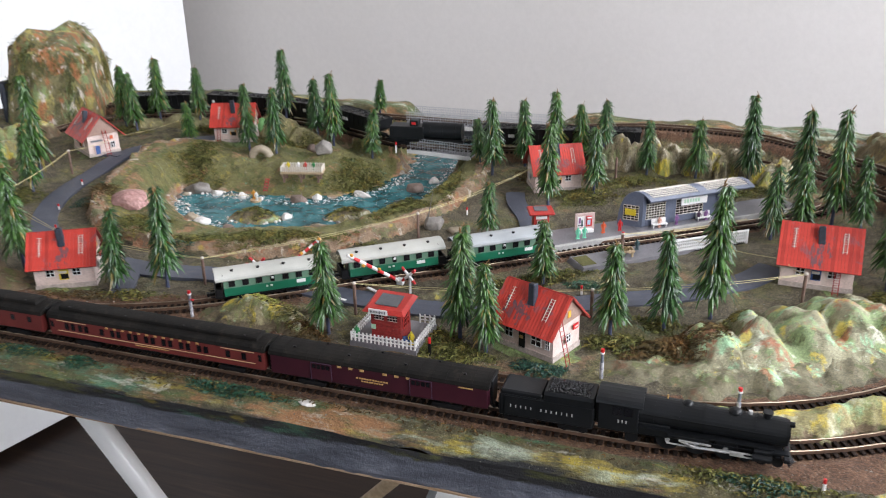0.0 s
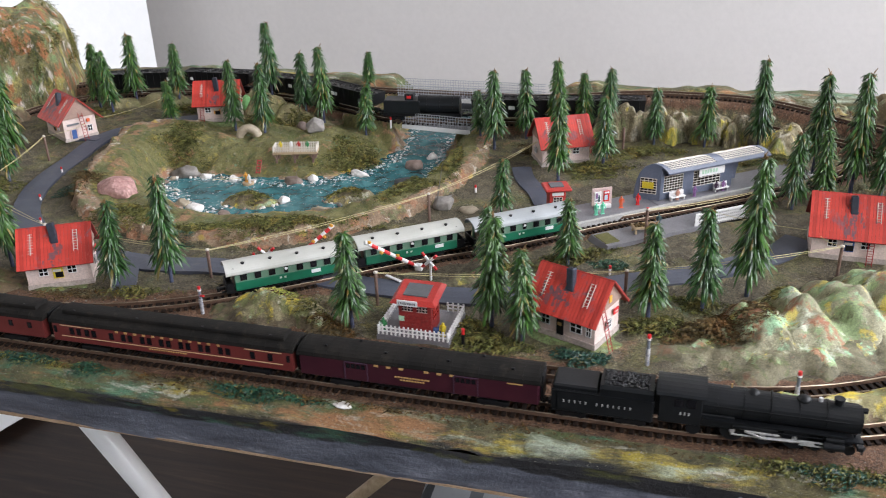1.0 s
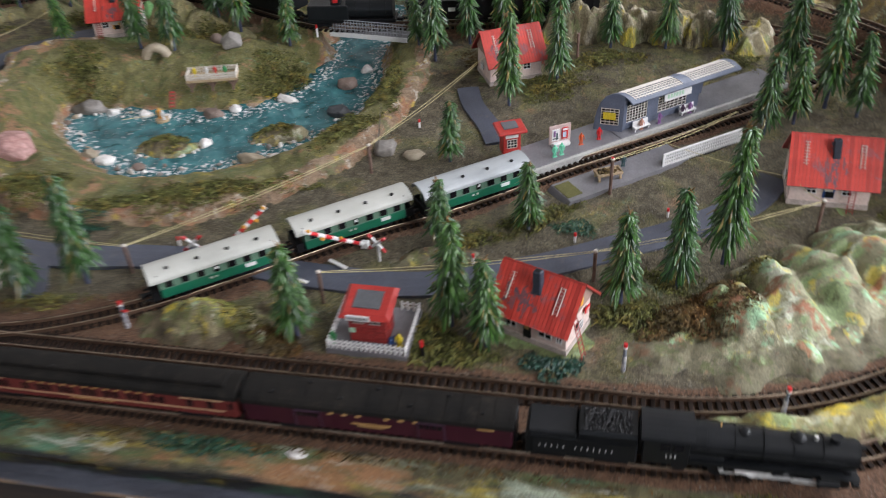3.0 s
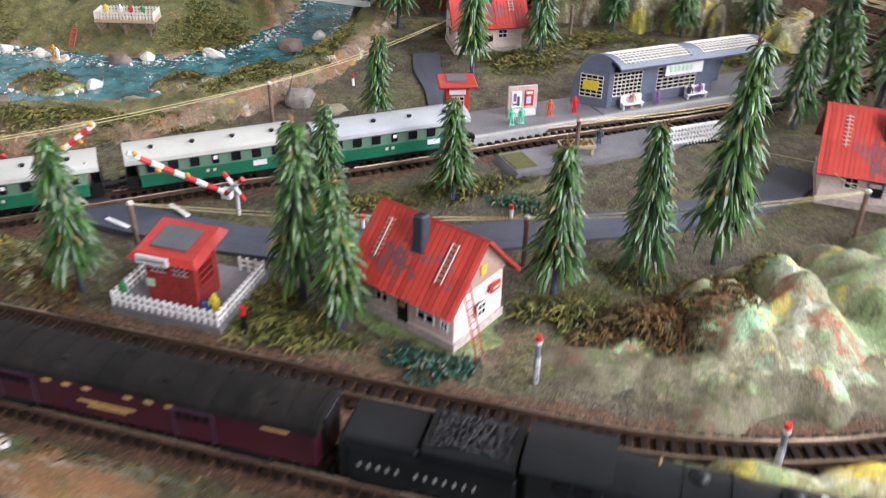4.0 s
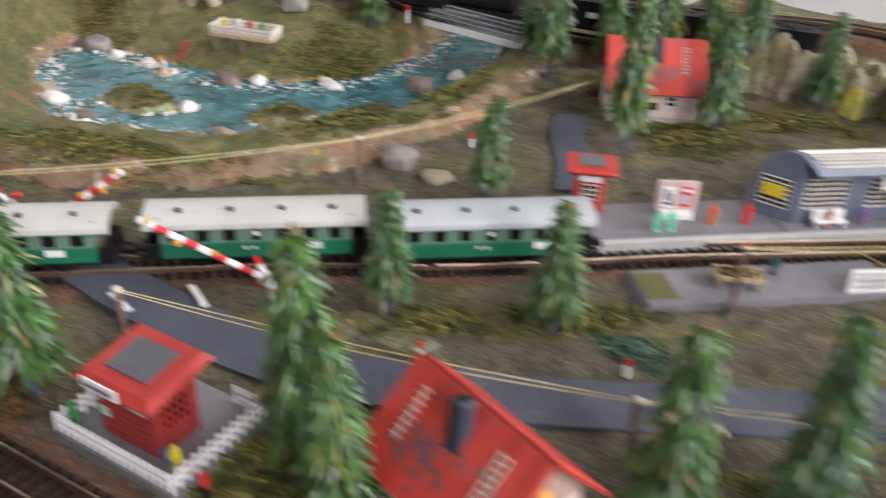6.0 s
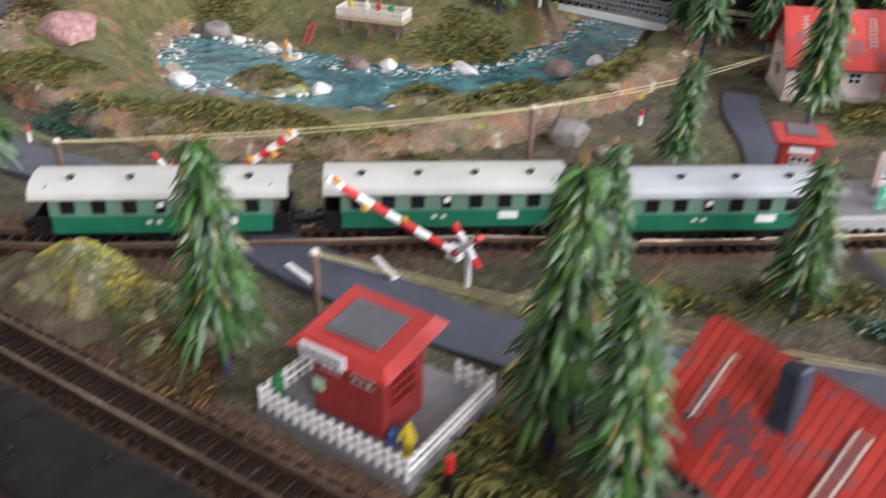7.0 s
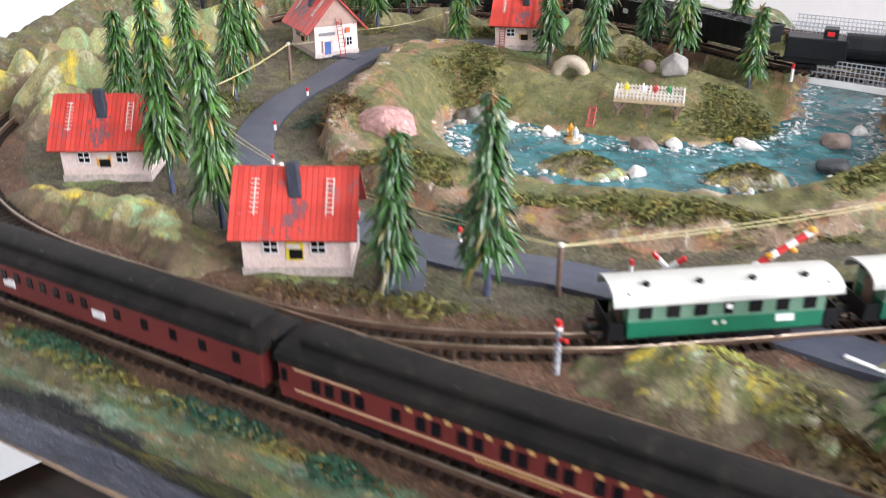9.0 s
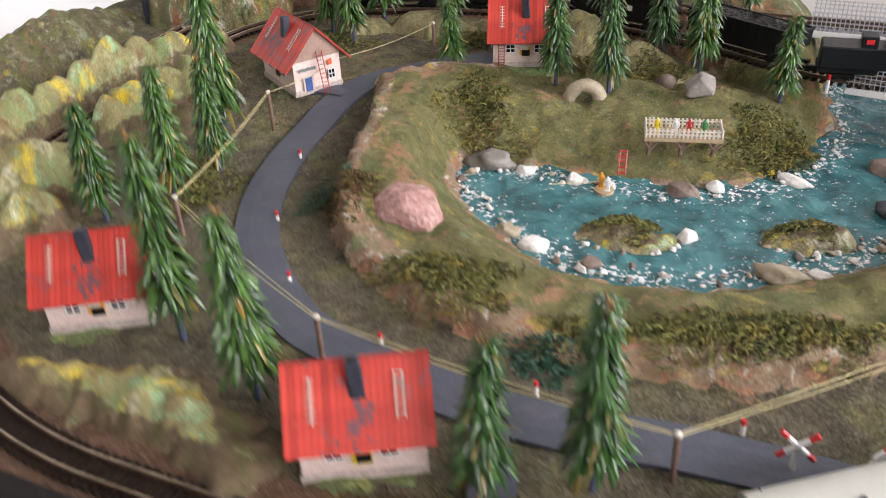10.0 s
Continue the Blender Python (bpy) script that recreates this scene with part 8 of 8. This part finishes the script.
    part("poster_patch", boxes(((0.0032, -0.0011, 0.0078), (0.0026, 0.0004, 0.004))), "paleblue", b)
    for dx, dz, w, h, m in ((-0.0045, 0.0098, 0.0014, 0.0045, "purple"), (-0.0026, 0.0075, 0.0012, 0.0055, "darkteal"), (-0.0036, 0.0058, 0.0042, 0.0008, "dkslate"), (0.0036, 0.0118, 0.0036, 0.0012, "whiteplastic")):
        part("poster_patch", boxes(((dx, -0.0012, dz), (w, 0.0004, h))), m, b)
    part("bench_ledge", boxes(((0, -0.0025, 0.0015), (0.013, 0.004, 0.003)), bevel=0.0004), "whiteplastic", b)
    # a white lattice fence over a black strip beside the far end of the low platform
    ax, ay, bx, by = -0.0325, 0.6495, 0.0205, 0.6885
    long = math.hypot(bx - ax, by - ay)
    g = thing("lattice_fence", "white plastic lattice fence over a black base strip", "fence", at=pose(ax, ay, 0.0, 0, 0, math.degrees(math.atan2(by - ay, bx - ax))))
    part("plinth", boxes(((long / 2, 0.002, 0.0012), (long - 0.004, 0.004, 0.0046)), bevel=0.0003), "black", g, "black base strip")
    for z in (0.0035, 0.0062, 0.0088, 0.0115):
        part("rail", boxes(((long / 2, -0.0004, z), (long, 0.0009, 0.0007 if 0.004 < z < 0.01 else 0.0014))), "whiteplastic", g)
    count = 34
    for i in range(count + 1):
        wide_ = 0.0018 if i in (0, count) else 0.0006
        part("lattice_slat", boxes(((long * i / count, -0.0006, 0.0064), (wide_, 0.0007, 0.0118 if wide_ > 0.001 else 0.0098))), "whiteplastic", g)
    part("backing", boxes(((long / 2, 0.0006, 0.0075), (long - 0.002, 0.0004, 0.0074))), "paleslab", g)
    # a pale flower tray on legs
    tr = thing("flower_tray", "pale wooden tray on legs filled with brown moss", "planter", at=pose(-0.0685, 0.6315, 0.0026, 0, 0, 24))
    part("tray", boxes(((0, -0.004, 0.0046), (0.0175, 0.001, 0.0018)), ((0, 0.004, 0.0046), (0.0175, 0.001, 0.0018)), ((-0.0085, 0, 0.0046), (0.001, 0.009, 0.0018)), ((0.0085, 0, 0.0046), (0.001, 0.009, 0.0018)), ((0, 0, 0.004), (0.0172, 0.0084, 0.0006)), bevel=0.0002), "tan", tr)
    for sx in (-1, 1):
        for sy in (-1, 1):
            part("leg", boxes(((sx * 0.0074, sy * 0.0034, 0.0018), (0.0014, 0.0014, 0.0042))), "tan", tr)
    fill = bmesh.new()
    rnd = random.Random(6)
    for i in range(26):
        pebble(fill, (rnd.uniform(-0.007, 0.007), rnd.uniform(-0.003, 0.003), 0.005 + rnd.uniform(0, 0.0007)), (0.0014, 0.0012, 0.0011), i, 1.0, 1, 0.5)
    tagged(part("filling", fill, "drymoss", tr), "tangled brown moss filling", kind="stuff")


def bridge():
    for name, lab, x0, x1, yy, z in (("bridge", "white girder railway bridge with lattice railing over the stream", -0.316, -0.244, INNER_back(-0.28)[1], 0.0095), ("bridge", "grey railway bridge with lattice railing on the raised rear line", -0.345, -0.19, 0.9125, 0.0172)):
        b = thing(name, lab, "bridge", at=pose((x0 + x1) / 2, yy, z, 0, 0, -7 if z < 0.012 else 0))
        L = x1 - x0
        part("deck", boxes(((0, 0, -0.0008), (L, 0.026, 0.0022))), "platform", b)
        for s in (-1, 1):
            part("girder", boxes(((0, s * 0.0135, -0.0022), (L, 0.0014, 0.0042)), bevel=0.0002), "whiteplastic", b, "white girder")
            for zz in (0.0035, 0.0065, 0.0095, 0.012):
                part("railing_bar", rods(((-L / 2, s * 0.0138, zz), (L / 2, s * 0.0138, zz), 0.00035), n=4), "railgrey", b)
            for i in range(int(L / 0.0028)):
                x = -L / 2 + 0.0014 + i * 0.0028
                part("railing_post", rods(((x, s * 0.0138, 0.0), (x, s * 0.0138, 0.0122), 0.0003), n=4), "railgrey", b)


def INNER_back(x):
    back = INNER[INNER[:, 1] > 0.8]
    return back[int(np.argmin(np.abs(back[:, 0] - x)))]


def deck():
    z = 0.0055
    d = thing("viewing_deck", "pale picket-fenced viewing deck on tan wooden legs", "deck", at=pose(-0.3945, 0.7440, z, 0, 0, 14))
    part("planking", boxes(((0, 0, -0.0004), (0.0415, 0.0155, 0.0022)), bevel=0.0003), "tan", d)
    for x in (-0.017, 0.0, 0.017):
        for y in (-0.006, 0.006):
            part("leg", rods(((x - 0.001, y, -0.010), (x, y, 0.0), 0.0011), n=6), "pole", d)
        for k in (-1, 1):
            part("brace", rods(((x + k * 0.0045, -0.0066, -0.0008), (x, -0.0066, -0.0065), 0.0007), n=5), "pole", d)
    fence(d, [(-0.02, 0.007), (-0.02, -0.007), (0.02, -0.007), (0.02, 0.007), (-0.02, 0.007)], 0.0055, "pale", 0.0022, 0.0007)
    st = thing("steps", "red wooden steps from the deck down to the water", "steps", at=pose(-0.4205, 0.7175, -0.0065, 0, 0, 100))
    for s in (-1, 1):
        part("stringer", rods(((0.004, s * 0.0018, 0.0088), (-0.006, s * 0.0018, -0.001), 0.0005), n=5), "ladderred", st)
    for i in range(5):
        part("tread", boxes(((0.0035 - i * 0.0021, 0, 0.0082 - i * 0.0021), (0.0016, 0.0038, 0.0006))), "red", st)
    ca, sa = math.cos(radians(14)), math.sin(radians(14))
    for u, m, lab in ((-0.014, "yellow", "plain yellow figurine on the deck"), (-0.004, "whiteplastic", "plain white figurine on the deck"), (0.003, "red", "plain red figurine on the deck"), (0.011, "leafgreen", "plain green figurine on the deck")):
        figure(-0.3945 + u * ca, 0.7440 + u * sa, z + 0.0007, 0.0085, m, lab)
    figure(-0.4285, 0.7055, WATER + 0.002, 0.0095, "orange", "plain orange figurine at the water's edge")
    figure(-0.4245, 0.7035, WATER + 0.002, 0.0085, "whiteplastic", "plain white figurine at the water's edge")
    disc = part("base_disc", rods(((-0.4265, 0.7045, WATER - 0.001), (-0.4265, 0.7045, WATER + 0.0022), 0.0052), n=14), "tan")
    tagged(disc, "round tan base under the two figurines", "base")
    rod_ = part("fishing_rod", rods(((-0.431, 0.704, WATER + 0.006), (-0.452, 0.688, WATER + 0.009), 0.0002), n=4), "thread")
    tagged(rod_, "thin yellow fishing rod over the water", "fishing rod")


# ---- poles, threads, posts, barriers ----
POLES = {"a": (-0.3495, 0.500, 0.0205), "b": (-0.230, 0.624, 0.022), "c": (-0.2245, 0.487, 0.0235), "d": (-0.073, 0.5255, 0.022), "e": (-0.0665, 0.6155, 0.0268), "f": (-0.623, 0.687, 0.0235), "g": (-0.486, 0.511, 0.022),
         "h": (0.0585, 0.589, 0.0225), "i": (-0.597, 0.568, 0.022), "j": (-0.577, 0.818, 0.026), "k": (-0.099, 0.804, 0.026)}


def poles():
    for key, (x, y, top) in POLES.items():
        p = thing("telegraph_pole", "brown wooden telegraph pole with a white cap", "pole", "telegraph poles")
        g = ground_at(x, y)
        part("post", rods(((x, y, g - 0.003), (x, y, top), 0.0011), n=8), "pole", p)
        bm = bmesh.new()
        pebble(bm, (x, y, top + 0.0004), (0.0016, 0.0016, 0.0012), 1, 1, 1, 0.1)
        if key != "k":
            part("cap", bm, "pale", p, "dab of pale glue")
        else:
            bm.free()
        if key in "e":
            part("red_cap", rods(((x, y, top), (x, y, top + 0.0016), 0.001), n=8), "brightred", p)
    h = {"G": (-0.171, 0.765, 0.021), "C": (0.045, 0.617, 0.02), "D": (-0.612, 0.752, 0.022), "E": (-0.533, 0.797, 0.023), "W": (-0.032, 0.668, 0.010), "R": (0.02, 0.712, 0.012)}
    get = lambda k: Vector(h[k] if k in h else POLES[k])
    for a, b, n in (("a", "b", 2), ("b", "G", 2), ("c", "d", 2), ("d", "h", 2), ("h", "C", 1), ("f", "i", 2), ("i", "g", 2), ("g", "a", 2), ("f", "D", 1), ("D", "j", 1), ("e", "R", 2), ("W", "C", 1)):
        pa, pb = get(a), get(b)
        side = (pb - pa).cross(Vector((0, 0, 1))).normalized()
        w = thing("overhead_thread", "thin yellow thread strung between the poles", "thread", "overhead threads")
        for k in range(n):
            o = side * (0.0011 * (k - (n - 1) / 2) * 2)
            pts = []
            for i in range(11):
                t = i / 10
                q = pa.lerp(pb, t) + o * (0.4 + 2.2 * t * (1 - t))
                q.z -= 0.0022 * math.sin(math.pi * t) * (1 + 0.3 * k)
                pts.append(q)
            part("strand", tube(bmesh.new(), pts, 0.00019), "thread", w)


def posts():
    def marker(x, y, tall, r, body, label, z=None):
        g = ground_at(x, y) if z is None else z
        p = thing("marker_post", label, "post", "red-topped posts")
        part("post", rods(((x, y, g - 0.002), (x, y, g + tall * 0.68), r), n=8), body, p)
        part("red_top", rods(((x, y, g + tall * 0.68), (x, y, g + tall), r * 1.05), n=8), "brightred", p)
    for x, y in ((-0.585, 0.656), (-0.561, 0.5955), (-0.527, 0.5525), (-0.469, 0.5275), (-0.4035, 0.5235), (-0.332, 0.530), (-0.1445, 0.5325), (-0.086, 0.5615), (-0.03, 0.594), (-0.209, 0.689)):
        marker(x, y, 0.0068, 0.00085, "whiteplastic", "short white road marker with a red top")
    marker(0.062, 0.3835, 0.0075, 0.0008, "whiteplastic", "short white marker with a red top beside the track")
    marker(-0.327, 0.822, 0.0095, 0.0009, "whiteplastic", "white marker post with a red top beside the bridge", 0.0085)
    marker(-0.428, 0.842, 0.010, 0.0009, "whiteplastic", "white marker post with a red top beside the track")
    marker(-0.8, 0.66, 0.008, 0.0009, "whiteplastic", "white marker post with a red top at the board's end")
    marker(-0.1595, 0.452, 0.012, 0.001, "black", "black post with a red top beside the track")
    for x, y, tall in ((-0.0548, 0.456, 0.0195), (0.0215, 0.4365, 0.0195), (-0.3305, 0.4542, 0.0195)):
        g = ground_at(x, y)
        s = thing("signal_mast", "grey-white signal mast with a red cap", "signal", "signal masts")
        part("mast", rods(((x, y, g - 0.002), (x, y, g + tall * 0.55), 0.0012), n=8), "mottled", s)
        part("upper_mast", rods(((x, y, g + tall * 0.5), (x, y, g + tall * 0.86), 0.0009), n=8), "steelblue", s)
        part("cap", rods(((x, y, g + tall * 0.84), (x, y, g + tall * 0.9), 0.00125), n=8), "whiteplastic", s)
        part("red_cap", rods(((x, y, g + tall * 0.9), (x, y, g + tall), 0.0011), n=8), "brightred", s)
        if x < -0.3:
            part("arm", rods(((x, y, g + tall * 0.66), (x + 0.0034, y - 0.0012, g + tall * 0.7), 0.0008), n=6), "brightred", s, "short red signal arm")
    # striped barriers
    for foot, tip, base in (((-0.2135, 0.5415, 0.002), (-0.2403, 0.512, 0.0316), (-0.2135, 0.5415)), ((-0.2925, 0.519, 0.013), (-0.2705, 0.5332, 0.0319), (-0.297, 0.516))):
        b = thing("level_crossing_barrier", "red and white striped barrier arm standing half raised", "barrier", "crossing barriers")
        foot, tip = Vector(foot), Vector(tip)
        g = ground_at(*base)
        n = 9
        for i in range(n):
            part("stripe", rods((foot.lerp(tip, i / n), foot.lerp(tip, (i + 1) / n), 0.0013), n=8), "whiteplastic" if i % 2 == 0 else "brightred", b)
        part("pedestal", boxes(((base[0], base[1], g + 0.002), (0.005, 0.004, 0.005)), bevel=0.0005), "whiteplastic", b)
        if foot.z - g > 0.006:
            part("stand", rods(((base[0], base[1], g), foot, 0.001), n=6), "whiteplastic", b)
        for f in (0.42, 0.72, 0.93):
            c = foot.lerp(tip, f) + Vector((0.001, -0.001, 0.0018 if f != 0.72 else -0.0018))
            bm = bmesh.new()
            pebble(bm, c, (0.0016, 0.001, 0.0014), 3, 1, 1, 0.1)
            part("lamp", bm, "orange", b, "orange lamp blob")
    # crossing signs: a white cross with red tips
    for x, y, z, turn in ((-0.2015, 0.5295, 0.0145, -15), (-0.315, 0.518, 0.013, 10)):
        g = ground_at(x, y)
        c = thing("crossing_sign", "white diagonal cross sign with red tips", "sign", "crossing signs", at=pose(x, y, g, 0, 0, turn))
        part("post", rods(((0, 0, -0.002), (0, 0, z), 0.0009), n=6), "whiteplastic", c)
        for s in (-1, 1):
            d = Vector((s * 0.0056, 0, 0.0052))
            o = Vector((0, -0.0011, z))
            part("arm", rods((o - d * 0.6, o + d * 0.6, 0.001), n=6), "whiteplastic", c)
            part("red_tip", rods((o + d * 0.6, o + d, 0.00105), n=6), "brightred", c)
            part("red_tip", rods((o - d * 0.6, o - d, 0.00105), n=6), "brightred", c)


def stand():
    """White tubes of the folding stand, and the checked cloth below the board."""
    f = thing("folding_stand", "white tubular folding stand under the baseboard", "stand")
    for a, b in (((-0.472, 0.452, -0.04), (-0.346, 0.675, FLOOR)), ((0.0, 0.40, -0.04), (-0.34, 0.62, FLOOR))):
        part("tube", rods((a, b, 0.0095), n=18), "tube", f, smooth=True)
    part("brace", rods(((-0.068, 0.643, -0.04), (-0.642, 0.833, FLOOR), 0.0075), n=14), "tan", f, "thin beige wooden brace", smooth=True)
    for y in (0.46, 0.86):
        part("rail", rods(((-0.82, y, -0.048), (0.26, y, -0.048), 0.011), n=14), "tube", f, smooth=True)
    x, y = np.meshgrid(np.linspace(-0.38, 0.55, 90), np.linspace(0.3, 1.0, 80))
    z = -0.42 + 0.018 * waves(x, y, 14, 61) + 0.006 * waves(x, y, 40, 62)
    edge = np.minimum(np.minimum(x + 0.38, 0.55 - x), np.minimum(y - 0.3, 1.0 - y))
    z = z - 0.28 * (1 - smooth01(edge, 0.0, 0.09))
    tagged(grid_mesh("checked_cloth", x, y, z, {}, "check"), "black, grey and white checked cloth draped over a stool", "cloth")
    st = thing("stool", "plain wooden stool hidden below the cloth", "stool")
    part("seat", boxes(((0.125, 0.65, -0.475), (0.62, 0.46, 0.03)), bevel=0.005), "ply", st)
    for sx in (-0.27, 0.27):
        for sy in (-0.19, 0.19):
            part("leg", boxes(((0.125 + sx, 0.65 + sy, (FLOOR - 0.49) / 2), (0.035, 0.035, -0.49 - FLOOR))), "ply", st)


# ---- build ----
room()
landscape()
board()
road()
hills()
houses()
express()
green_train()
freight()
firs()
kiosk()
station()
bridge()
deck()
poles()
posts()
stand()
rocks()
flora()
track("track", "tarnished model railway track on dark sleepers, outer oval", OUTER, (-0.5, 0.13, 0.47))
track("track", "tarnished model railway track on dark sleepers, inner oval", INNER, (-0.3, 0.15, 0.56))
track("track", "tarnished model railway branch line on dark sleepers", BRANCH, (-0.46, 0.02, 0.8))
